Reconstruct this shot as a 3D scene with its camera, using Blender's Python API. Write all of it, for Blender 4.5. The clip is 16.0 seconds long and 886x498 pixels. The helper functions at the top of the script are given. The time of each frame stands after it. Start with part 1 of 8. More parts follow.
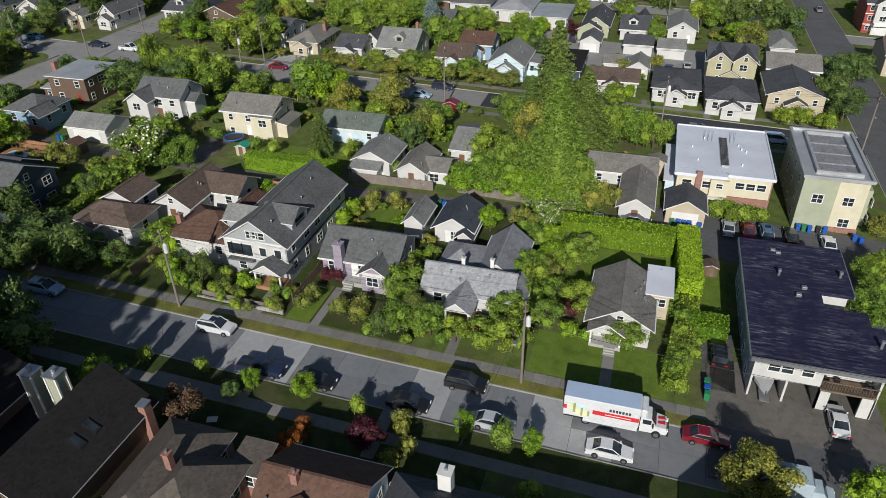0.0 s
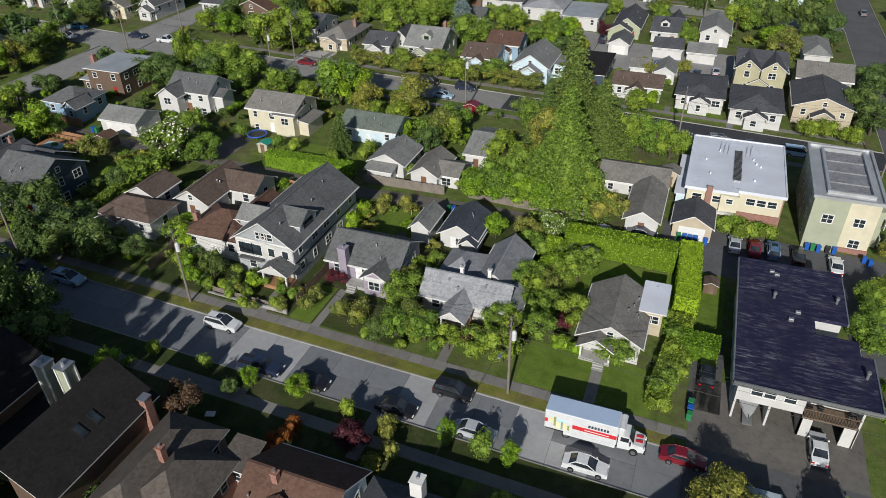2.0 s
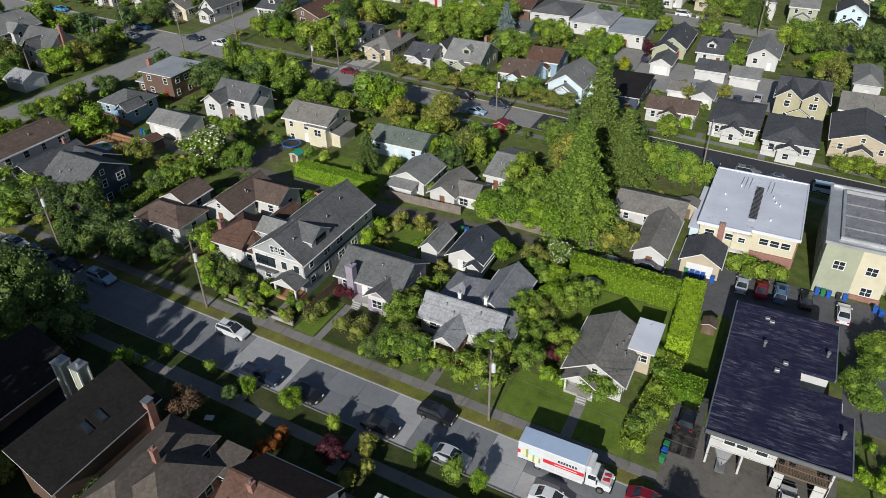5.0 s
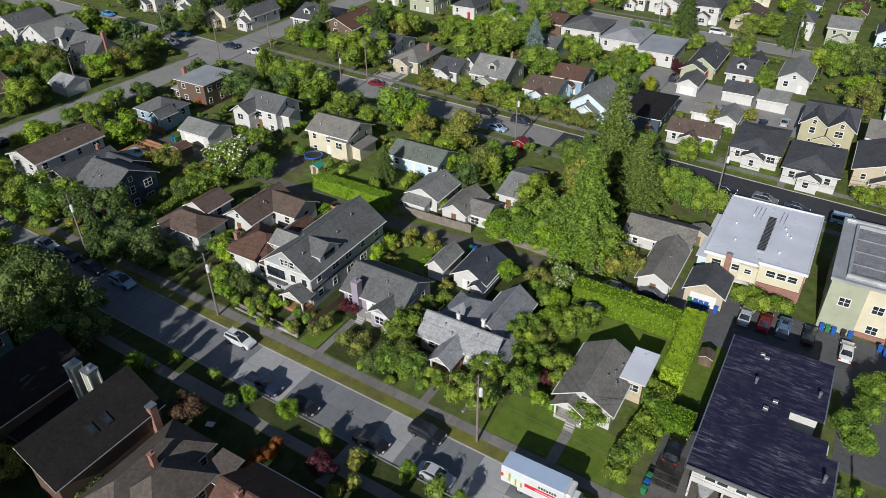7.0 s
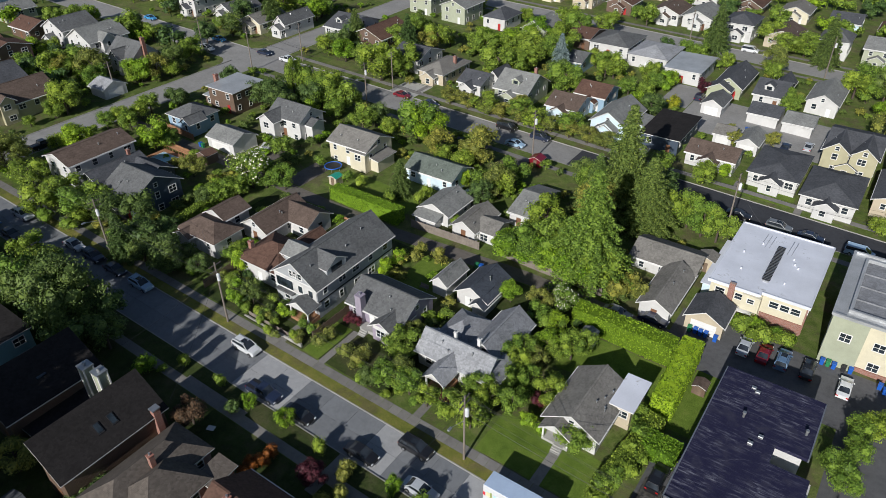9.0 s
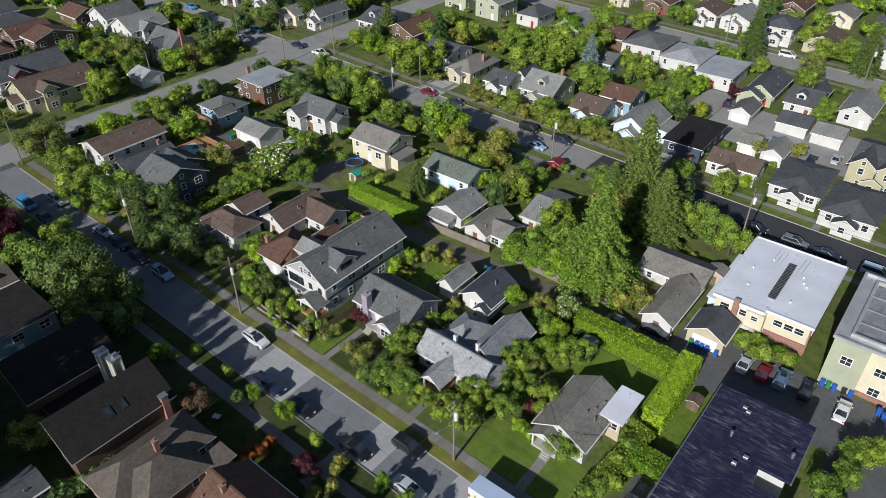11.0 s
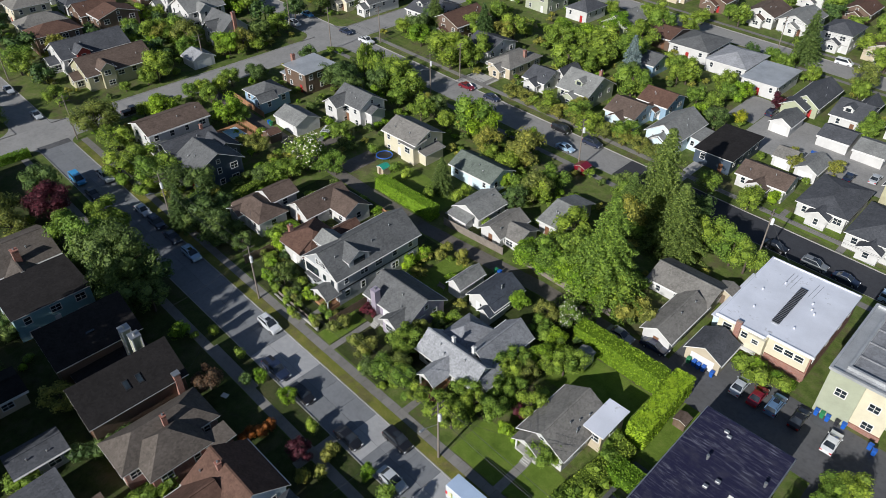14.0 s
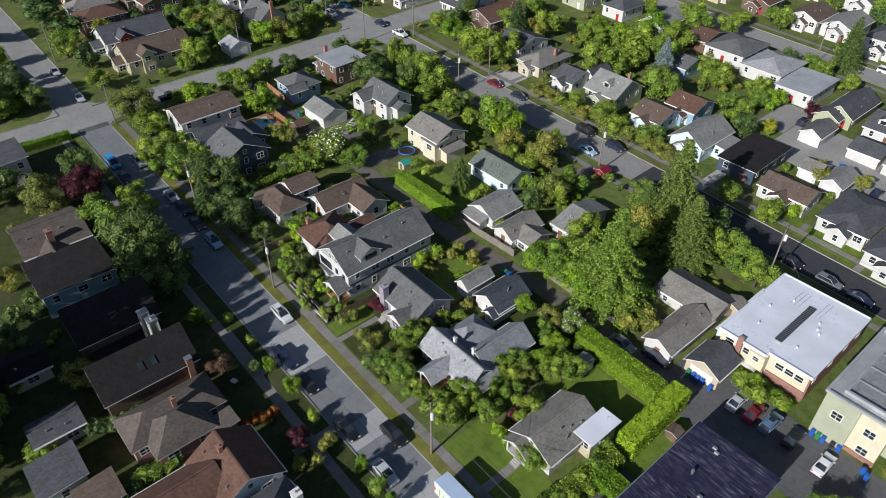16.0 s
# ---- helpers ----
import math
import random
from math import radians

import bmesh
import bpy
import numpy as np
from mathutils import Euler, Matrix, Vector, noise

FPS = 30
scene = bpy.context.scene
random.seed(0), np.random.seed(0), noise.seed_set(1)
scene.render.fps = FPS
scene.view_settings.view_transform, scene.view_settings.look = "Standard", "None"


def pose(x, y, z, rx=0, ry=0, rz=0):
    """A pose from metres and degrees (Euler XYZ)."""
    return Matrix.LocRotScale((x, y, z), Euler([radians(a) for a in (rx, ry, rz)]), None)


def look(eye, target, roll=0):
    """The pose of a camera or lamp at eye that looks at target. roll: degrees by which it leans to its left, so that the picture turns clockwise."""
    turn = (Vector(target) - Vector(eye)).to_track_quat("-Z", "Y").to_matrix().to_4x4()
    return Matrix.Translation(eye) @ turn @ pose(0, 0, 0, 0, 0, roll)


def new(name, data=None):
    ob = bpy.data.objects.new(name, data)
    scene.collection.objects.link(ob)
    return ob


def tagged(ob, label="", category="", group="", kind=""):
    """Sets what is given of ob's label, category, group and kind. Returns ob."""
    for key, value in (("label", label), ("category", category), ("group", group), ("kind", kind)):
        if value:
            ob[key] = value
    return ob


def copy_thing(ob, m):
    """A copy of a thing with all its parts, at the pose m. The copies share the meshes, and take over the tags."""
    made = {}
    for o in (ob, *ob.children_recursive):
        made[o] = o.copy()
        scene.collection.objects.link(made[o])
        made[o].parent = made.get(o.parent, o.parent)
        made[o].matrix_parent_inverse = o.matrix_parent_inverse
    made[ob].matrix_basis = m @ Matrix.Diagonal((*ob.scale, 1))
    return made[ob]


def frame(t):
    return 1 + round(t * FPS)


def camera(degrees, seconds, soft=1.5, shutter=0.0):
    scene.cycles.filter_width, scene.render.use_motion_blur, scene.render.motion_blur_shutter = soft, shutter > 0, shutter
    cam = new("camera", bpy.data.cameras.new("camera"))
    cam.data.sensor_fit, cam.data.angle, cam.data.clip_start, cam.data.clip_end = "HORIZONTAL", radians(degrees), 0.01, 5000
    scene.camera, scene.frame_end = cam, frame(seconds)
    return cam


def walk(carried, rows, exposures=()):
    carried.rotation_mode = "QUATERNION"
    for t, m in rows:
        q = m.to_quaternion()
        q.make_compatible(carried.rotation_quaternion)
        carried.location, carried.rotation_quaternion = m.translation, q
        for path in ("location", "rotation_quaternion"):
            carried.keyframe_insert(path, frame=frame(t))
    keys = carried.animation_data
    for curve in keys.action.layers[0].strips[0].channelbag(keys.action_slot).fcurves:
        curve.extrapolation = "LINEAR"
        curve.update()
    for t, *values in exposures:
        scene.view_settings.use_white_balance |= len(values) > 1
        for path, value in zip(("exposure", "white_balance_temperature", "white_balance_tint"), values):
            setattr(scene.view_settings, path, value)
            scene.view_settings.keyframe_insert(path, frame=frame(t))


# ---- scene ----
cam = camera(65.3, 16.0, 0.6)
METRES, EYE, TILT, LEAN, TURN = 52.0, 54.70, -32.5, 1.0, 16.92
ROWS = [
    (0.0, 0.0, 0.0, 0.0, -0.0, 0.0, 0.0),
    (0.5, 0.025, -0.0116, 0.0149, 0.85, -0.31, -0.57),
    (1.0, 0.0503, -0.0226, 0.0297, 1.71, -0.63, -1.13),
    (1.5, 0.0753, -0.0332, 0.045, 2.54, -0.96, -1.67),
    (2.0, 0.1005, -0.0437, 0.0605, 3.36, -1.3, -2.23),
    (2.5, 0.1259, -0.0538, 0.0758, 4.19, -1.62, -2.78),
    (3.0, 0.1509, -0.0634, 0.0921, 5.02, -1.97, -3.32),
    (3.5, 0.1761, -0.0727, 0.1091, 5.87, -2.19, -3.87),
    (4.0, 0.2015, -0.0812, 0.1255, 6.72, -2.23, -4.45),
    (6.5, 0.3244, -0.1149, 0.2105, 10.96, -2.57, -7.25),
    (7.0, 0.3496, -0.1229, 0.2283, 11.8, -2.68, -7.79),
    (7.5, 0.3745, -0.1304, 0.246, 12.64, -2.77, -8.35),
    (8.0, 0.399, -0.1363, 0.2639, 13.49, -2.92, -8.92),
    (8.5, 0.4237, -0.1419, 0.2822, 14.27, -3.08, -9.41),
    (9.0, 0.4483, -0.147, 0.3004, 15.08, -3.24, -9.93),
    (11.5, 0.5671, -0.1678, 0.3958, 19.46, -5.65, -12.67),
    (12.0, 0.5908, -0.1705, 0.4162, 20.34, -6.18, -13.2),
    (12.5, 0.6142, -0.1731, 0.4363, 21.21, -6.71, -13.73),
    (13.0, 0.6379, -0.1754, 0.457, 22.03, -7.24, -14.21),
    (13.5, 0.6609, -0.1772, 0.4781, 22.99, -7.81, -14.78),
    (14.0, 0.6846, -0.1787, 0.4997, 23.91, -8.38, -15.3),
    (14.5, 0.7069, -0.1803, 0.5214, 24.77, -8.96, -15.79),
    (15.0, 0.7296, -0.1813, 0.5429, 25.8, -9.56, -16.38),
    (15.5, 0.7516, -0.1821, 0.5653, 26.86, -10.21, -16.98),
    (16.0, 0.7744, -0.182, 0.588, 27.82, -10.83, -17.49),
]
walk(cam, [(t, pose(0, 0, EYE, TILT, LEAN, TURN) @ pose(METRES * x, METRES * y, METRES * z, 90 + pitch, roll, yaw)) for t, x, y, z, yaw, pitch, roll in ROWS], exposures=((0.0, 0.02, 6150, 11), (4.0, 0.06, 6100, 11), (8.0, 0.14, 6050, 12), (12.0, 0.26, 6000, 12), (16.0, 0.32, 5980, 12)))

# ---- world and sun ----
SUN_AZ, SUN_EL = 174.0, 26.5      # degrees clockwise from +y, and over the horizon
world = bpy.data.worlds.new("world")
scene.world = world
world.use_nodes = True
_wn = world.node_tree.nodes
_sky = _wn.new("ShaderNodeTexSky")
_sky.sky_type, _sky.sun_disc = "NISHITA", False
_sky.sun_elevation, _sky.sun_rotation = radians(SUN_EL), radians(SUN_AZ)
_sky.air_density, _sky.dust_density, _sky.ozone_density = 1.0, 0.6, 1.0
world.node_tree.links.new(_sky.outputs[0], _wn["Background"].inputs[0])
_wn["Background"].inputs[1].default_value = 0.055
_a, _e = radians(SUN_AZ), radians(SUN_EL)
_dir = Vector((math.sin(_a) * math.cos(_e), math.cos(_a) * math.cos(_e), math.sin(_e)))
sun = new("sun", bpy.data.lights.new("sun", "SUN"))
sun.data.energy, sun.data.angle, sun.data.color = 4.8, radians(0.55), (1.0, 0.95, 0.84)
sun.matrix_world = look(_dir * 100, (0, 0, 0))

# ---- materials ----
def nodes_of(name):
    m = bpy.data.materials.new(name)
    m.use_nodes = True
    t = m.node_tree
    return m, t, t.nodes["Principled BSDF"]


def noise_node(t, scale, detail=4.0, rough=0.6, coords=None):
    n = t.nodes.new("ShaderNodeTexNoise")
    n.inputs["Scale"].default_value, n.inputs["Detail"].default_value, n.inputs["Roughness"].default_value = scale, detail, rough
    if coords is not None:
        t.links.new(coords, n.inputs["Vector"])
    return n


def ramp_node(t, fac, stops):
    r = t.nodes.new("ShaderNodeValToRGB")
    e = r.color_ramp.elements
    while len(e) < len(stops):
        e.new(0.5)
    for el, (p, c) in zip(e, stops):
        el.position, el.color = p, (*c, 1)
    t.links.new(fac, r.inputs["Fac"])
    return r


def mix_node(t, fac, a, b, mode="MIX"):
    m = t.nodes.new("ShaderNodeMix")
    m.data_type, m.blend_type = "RGBA", mode
    for sock, v in ((m.inputs[0], fac), (m.inputs[6], a), (m.inputs[7], b)):
        if hasattr(v, "is_linked"):
            t.links.new(v, sock)
        elif isinstance(v, tuple):
            sock.default_value = (*v, 1)
        else:
            sock.default_value = v
    return m.outputs[2]


def bump_node(t, bsdf, height, strength, dist):
    b = t.nodes.new("ShaderNodeBump")
    b.inputs["Strength"].default_value, b.inputs["Distance"].default_value = strength, dist
    t.links.new(height, b.inputs["Height"])
    t.links.new(b.outputs[0], bsdf.inputs["Normal"])


def shade(c, k):
    return tuple(min(1.0, v * k) for v in c)


def coords_of(t, kind="Object"):
    return t.nodes.new("ShaderNodeTexCoord").outputs[kind]


def plain(name, c, rough=0.6, metal=0.0, vary=0.18, scale=3.0, spec=0.3):
    """A surface of one colour with broad stains and fine grain."""
    m, t, b = nodes_of(name)
    co = coords_of(t)
    n1, n2 = noise_node(t, scale * 0.25, 3, 0.6, co), noise_node(t, scale * 6, 4, 0.7, co)
    a = ramp_node(t, n1.outputs[0], ((0.3, shade(c, 1 - vary)), (0.7, shade(c, 1 + vary * 0.6))))
    out = mix_node(t, vary, a.outputs[0], ramp_node(t, n2.outputs[0], ((0.35, (0.25, 0.25, 0.25)), (0.65, (0.75, 0.75, 0.75)))).outputs[0], "OVERLAY")
    t.links.new(out, b.inputs["Base Color"])
    b.inputs["Roughness"].default_value, b.inputs["Metallic"].default_value = rough, metal
    b.inputs["Specular IOR Level"].default_value = spec
    return m


def shingle(name, c, moss=0.0):
    """Asphalt shingles: courses, single tabs of uneven tone, streaks and weathering."""
    m, t, b = nodes_of(name)
    co = coords_of(t)
    mp = t.nodes.new("ShaderNodeMapping")
    mp.inputs["Scale"].default_value = (1, 1, 1.6)
    t.links.new(co, mp.inputs["Vector"])
    br = t.nodes.new("ShaderNodeTexVoronoi")
    br.inputs["Scale"].default_value = 3.2
    t.links.new(mp.outputs[0], br.inputs["Vector"])
    big, fine = noise_node(t, 0.35, 4, 0.65, co), noise_node(t, 14, 3, 0.7, co)
    bw = t.nodes.new("ShaderNodeRGBToBW")
    t.links.new(br.outputs["Color"], bw.inputs[0])
    tabs = ramp_node(t, bw.outputs[0], ((0.1, shade(c, 0.6)), (0.9, shade(c, 1.35))))
    c1 = mix_node(t, 0.55, tabs.outputs[0], ramp_node(t, big.outputs[0], ((0.3, shade(c, 0.65)), (0.7, shade(c, 1.3)))).outputs[0])
    if moss:
        mn = noise_node(t, 0.7, 5, 0.7, co)
        c1 = mix_node(t, ramp_node(t, mn.outputs[0], ((0.55, (0, 0, 0)), (0.8, (moss, moss, moss)))).outputs[0], c1, (0.07, 0.08, 0.03))
    c1 = mix_node(t, 0.35, c1, ramp_node(t, fine.outputs[0], ((0.3, (0.3, 0.3, 0.3)), (0.7, (0.7, 0.7, 0.7)))).outputs[0], "OVERLAY")
    t.links.new(c1, b.inputs["Base Color"])
    b.inputs["Roughness"].default_value = 0.9
    b.inputs["Specular IOR Level"].default_value = 0.12
    w = t.nodes.new("ShaderNodeTexWave")
    w.wave_type, w.bands_direction, w.wave_profile = "BANDS", "Z", "SAW"
    w.inputs["Scale"].default_value, w.inputs["Distortion"].default_value = 3.4, 0.3
    t.links.new(co, w.inputs["Vector"])
    bump_node(t, b, w.outputs[0], 0.5, 0.02)
    return m


def siding(name, c):
    """Painted lap siding: board shadow lines, faint dirt."""
    m, t, b = nodes_of(name)
    co = coords_of(t)
    w = t.nodes.new("ShaderNodeTexWave")
    w.wave_type, w.bands_direction, w.wave_profile = "BANDS", "Z", "SAW"
    w.inputs["Scale"].default_value = 1.75
    t.links.new(co, w.inputs["Vector"])
    n1, n2 = noise_node(t, 0.6, 4, 0.6, co), noise_node(t, 9, 3, 0.7, co)
    a = ramp_node(t, n1.outputs[0], ((0.3, shade(c, 0.88)), (0.7, shade(c, 1.04))))
    out = mix_node(t, 0.12, a.outputs[0], n2.outputs[0], "OVERLAY")
    t.links.new(out, b.inputs["Base Color"])
    b.inputs["Roughness"].default_value = 0.55
    bump_node(t, b, w.outputs[0], 0.7, 0.02)
    return m


def brickish(name, c):
    m, t, b = nodes_of(name)
    co = coords_of(t)
    br = t.nodes.new("ShaderNodeTexBrick")
    br.inputs["Scale"].default_value = 1.0
    br.inputs["Brick Width"].default_value, br.inputs["Row Height"].default_value, br.inputs["Mortar Size"].default_value = 0.21, 0.075, 0.008
    br.inputs["Color1"].default_value, br.inputs["Color2"].default_value = (*shade(c, 0.75), 1), (*shade(c, 1.25), 1)
    br.inputs["Mortar"].default_value = (0.35, 0.32, 0.29, 1)
    mp = t.nodes.new("ShaderNodeMapping")
    mp.inputs["Rotation"].default_value = (radians(90), 0, 0)
    t.links.new(co, mp.inputs["Vector"])
    t.links.new(mp.outputs[0], br.inputs["Vector"])
    n1 = noise_node(t, 0.8, 4, 0.6, co)
    out = mix_node(t, 0.4, br.outputs["Color"], ramp_node(t, n1.outputs[0], ((0.3, shade(c, 0.7)), (0.7, shade(c, 1.2)))).outputs[0])
    t.links.new(out, b.inputs["Base Color"])
    b.inputs["Roughness"].default_value = 0.8
    return m


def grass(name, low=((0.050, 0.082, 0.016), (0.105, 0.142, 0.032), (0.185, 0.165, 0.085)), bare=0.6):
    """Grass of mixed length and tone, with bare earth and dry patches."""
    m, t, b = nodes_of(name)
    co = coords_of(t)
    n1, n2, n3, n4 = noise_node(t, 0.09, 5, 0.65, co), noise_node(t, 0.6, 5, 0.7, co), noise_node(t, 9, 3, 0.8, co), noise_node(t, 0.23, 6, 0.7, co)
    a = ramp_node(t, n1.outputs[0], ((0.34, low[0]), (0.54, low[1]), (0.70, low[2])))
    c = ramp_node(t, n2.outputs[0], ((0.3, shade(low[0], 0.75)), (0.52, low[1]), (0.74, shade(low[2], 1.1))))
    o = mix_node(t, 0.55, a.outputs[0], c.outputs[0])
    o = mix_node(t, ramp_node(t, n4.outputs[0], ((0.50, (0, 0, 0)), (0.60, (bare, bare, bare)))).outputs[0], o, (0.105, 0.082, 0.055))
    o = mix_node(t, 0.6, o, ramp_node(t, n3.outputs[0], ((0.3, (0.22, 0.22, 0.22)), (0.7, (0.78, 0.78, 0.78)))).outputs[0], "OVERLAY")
    t.links.new(o, b.inputs["Base Color"])
    b.inputs["Roughness"].default_value = 0.9
    b.inputs["Specular IOR Level"].default_value = 0.15
    bump_node(t, b, n3.outputs[0], 0.8, 0.06)
    return m


def paving(name, c, stain=0.35, rand=0.25):
    """Asphalt or concrete: each slab a little different, with patches, stains and grit."""
    m, t, b = nodes_of(name)
    geo = t.nodes.new("ShaderNodeNewGeometry").outputs["Position"]
    n1, n2, n3 = noise_node(t, 0.18, 5, 0.6, geo), noise_node(t, 1.3, 6, 0.7, geo), noise_node(t, 18, 3, 0.7, geo)
    oi = t.nodes.new("ShaderNodeObjectInfo")
    a = ramp_node(t, n1.outputs[0], ((0.3, shade(c, 1 - stain)), (0.7, shade(c, 1 + stain * 0.6))))
    d = ramp_node(t, n2.outputs[0], ((0.28, shade(c, 1 - stain * 1.3)), (0.5, c), (0.8, shade(c, 1.25))))
    o = mix_node(t, 0.5, a.outputs[0], d.outputs[0])
    s = ramp_node(t, oi.outputs["Random"], ((0.0, (0.5 - rand, 0.5 - rand, 0.5 - rand)), (1.0, (0.5 + rand, 0.5 + rand, 0.5 + rand))))
    o = mix_node(t, 0.5, o, s.outputs[0], "OVERLAY")
    o = mix_node(t, 0.3, o, ramp_node(t, n3.outputs[0], ((0.3, (0.3, 0.3, 0.3)), (0.7, (0.7, 0.7, 0.7)))).outputs[0], "OVERLAY")
    t.links.new(o, b.inputs["Base Color"])
    b.inputs["Roughness"].default_value = 0.88
    b.inputs["Specular IOR Level"].default_value = 0.25
    bump_node(t, b, n3.outputs[0], 0.3, 0.01)
    return m


def leaf(name, c, hue=0.22):
    """Leaves: tone by clump and by tree, a little light let through."""
    m, t, b = nodes_of(name)
    geo = t.nodes.new("ShaderNodeNewGeometry")
    oi = t.nodes.new("ShaderNodeObjectInfo")
    isl = ramp_node(t, geo.outputs["Random Per Island"], ((0.0, shade(c, 0.40)), (0.5, c), (1.0, (min(1, c[0] * 1.85), min(1, c[1] * 1.6), c[2] * 1.5))))
    tree = ramp_node(t, oi.outputs["Random"], ((0.0, (0.5 - hue, 0.5 - hue * 0.55, 0.42)), (0.5, (0.5, 0.5, 0.5)), (1.0, (0.5 + hue, 0.5 + hue * 0.6, 0.5))))
    o = mix_node(t, 0.55, isl.outputs[0], tree.outputs[0], "OVERLAY")
    t.links.new(o, b.inputs["Base Color"])
    b.inputs["Roughness"].default_value = 0.55
    b.inputs["Specular IOR Level"].default_value = 0.3
    tr = t.nodes.new("ShaderNodeBsdfTranslucent")
    t.links.new(o, tr.inputs["Color"])
    mx = t.nodes.new("ShaderNodeMixShader")
    mx.inputs[0].default_value = 0.33
    t.links.new(b.outputs[0], mx.inputs[1])
    t.links.new(tr.outputs[0], mx.inputs[2])
    t.links.new(mx.outputs[0], t.nodes["Material Output"].inputs["Surface"])
    return m


def tar_roof(name):
    """Dark bitumen sheet with worn grey patches, pale streaks that run across it and long thin scratches."""
    m, t, b = nodes_of(name)
    co = coords_of(t)
    mp = t.nodes.new("ShaderNodeMapping")
    mp.inputs["Scale"].default_value = (0.45, 2.6, 1)
    t.links.new(co, mp.inputs["Vector"])
    st, big, fine = noise_node(t, 1.1, 8, 0.72, mp.outputs[0]), noise_node(t, 0.20, 4, 0.6, co), noise_node(t, 9, 3, 0.7, co)
    s = ramp_node(t, st.outputs[0], ((0.50, (0.0, 0.0, 0.0)), (0.57, (0.30, 0.30, 0.30)), (0.66, (0.85, 0.85, 0.85))))
    g = ramp_node(t, big.outputs[0], ((0.38, (0.04, 0.04, 0.04)), (0.62, (1, 1, 1))))
    k = mix_node(t, 1.0, s.outputs[0], g.outputs[0], "MULTIPLY")
    lines = noise_node(t, 0.22, 1, 0.4, mp.outputs[0])
    sc = ramp_node(t, lines.outputs[0], ((0.494, (0, 0, 0)), (0.5, (0.28, 0.28, 0.28)), (0.506, (0, 0, 0))))
    k = mix_node(t, 1.0, k, mix_node(t, 1.0, sc.outputs[0], ramp_node(t, st.outputs[0], ((0.4, (0, 0, 0)), (0.55, (1, 1, 1)))).outputs[0], "MULTIPLY"), "ADD")
    base = ramp_node(t, fine.outputs[0], ((0.3, (0.009, 0.009, 0.028)), (0.7, (0.019, 0.018, 0.050))))
    worn = noise_node(t, 0.5, 5, 0.65, co)
    base = mix_node(t, ramp_node(t, worn.outputs[0], ((0.5, (0, 0, 0)), (0.72, (0.7, 0.7, 0.7)))).outputs[0], base.outputs[0], (0.046, 0.045, 0.066))
    o = mix_node(t, k, base, (0.20, 0.20, 0.245))
    t.links.new(o, b.inputs["Base Color"])
    b.inputs["Roughness"].default_value = 0.7
    b.inputs["Specular IOR Level"].default_value = 0.25
    bump_node(t, b, st.outputs[0], 0.4, 0.02)
    return m


def paint(name, c):
    m, t, b = nodes_of(name)
    b.inputs["Base Color"].default_value = (*c, 1)
    n = noise_node(t, 2.0, 3, 0.6, coords_of(t))
    t.links.new(ramp_node(t, n.outputs[0], ((0.3, shade(c, 0.9)), (0.7, shade(c, 1.05)))).outputs[0], b.inputs["Base Color"])
    b.inputs["Roughness"].default_value = 0.28
    b.inputs["Coat Weight"].default_value, b.inputs["Coat Roughness"].default_value = 0.8, 0.06
    return m


def glassy(name, c=(0.015, 0.02, 0.025)):
    """Window glass over a dark inside."""
    m, t, b = nodes_of(name)
    n = noise_node(t, 0.7, 2, 0.5, coords_of(t))
    t.links.new(ramp_node(t, n.outputs[0], ((0.3, shade(c, 0.6)), (0.7, shade(c, 2.2)))).outputs[0], b.inputs["Base Color"])
    b.inputs["Roughness"].default_value = 0.06
    b.inputs["Specular IOR Level"].default_value = 0.6
    return m


GRASS = grass("lawn_grass")
ROAD, WALK = paving("worn_concrete_road", (0.180, 0.187, 0.198), 0.22, 0.08), paving("sidewalk_concrete", (0.195, 0.185, 0.175), 0.3, 0.12)
ASPHALT, KERB = paving("asphalt", (0.098, 0.098, 0.102), 0.35, 0.1), paving("kerb_concrete", (0.30, 0.29, 0.27), 0.3, 0.1)
CONC = paving("pale_concrete", (0.36, 0.35, 0.33), 0.25, 0.05)
ALLEY = paving("alley_gravel", (0.14, 0.125, 0.11), 0.4, 0.1)
VERGE = grass("dry_verge", ((0.085, 0.115, 0.020), (0.165, 0.165, 0.036), (0.225, 0.175, 0.075)), 0.5)
# Dark earth and planting; on the south verge its darkness is painted tree shade.
EARTH_AND_SHADE = grass("garden_ground_and_shade", ((0.022, 0.036, 0.012), (0.046, 0.064, 0.016), (0.090, 0.072, 0.042)), 0.3)
LAWN = grass("mown_lawn", ((0.080, 0.128, 0.016), (0.120, 0.178, 0.026), (0.165, 0.185, 0.045)), 0.0)
SOIL = plain("garden_soil", (0.07, 0.05, 0.03), 0.95, 0, 0.4, 4)
ROOFS = {k: shingle("shingle_" + k, c, mo) for k, c, mo in (
    ("charcoal", (0.080, 0.083, 0.092), 0), ("umber", (0.100, 0.086, 0.075), 0), ("slate", (0.118, 0.120, 0.122), 0.15), ("grey", (0.205, 0.207, 0.20), 0.25), ("pale", (0.285, 0.29, 0.305), 0), ("ash", (0.215, 0.22, 0.235), 0),
    ("weathered", (0.19, 0.18, 0.165), 0.35), ("brown", (0.115, 0.085, 0.07), 0.1), ("russet", (0.112, 0.066, 0.050), 0), ("green", (0.13, 0.15, 0.13), 0.2),
    ("tan", (0.27, 0.25, 0.215), 0.1), ("dark", (0.022, 0.020, 0.020), 0), ("blue", (0.060, 0.068, 0.085), 0))}
ROOFS["tar"] = tar_roof("bitumen_roof")
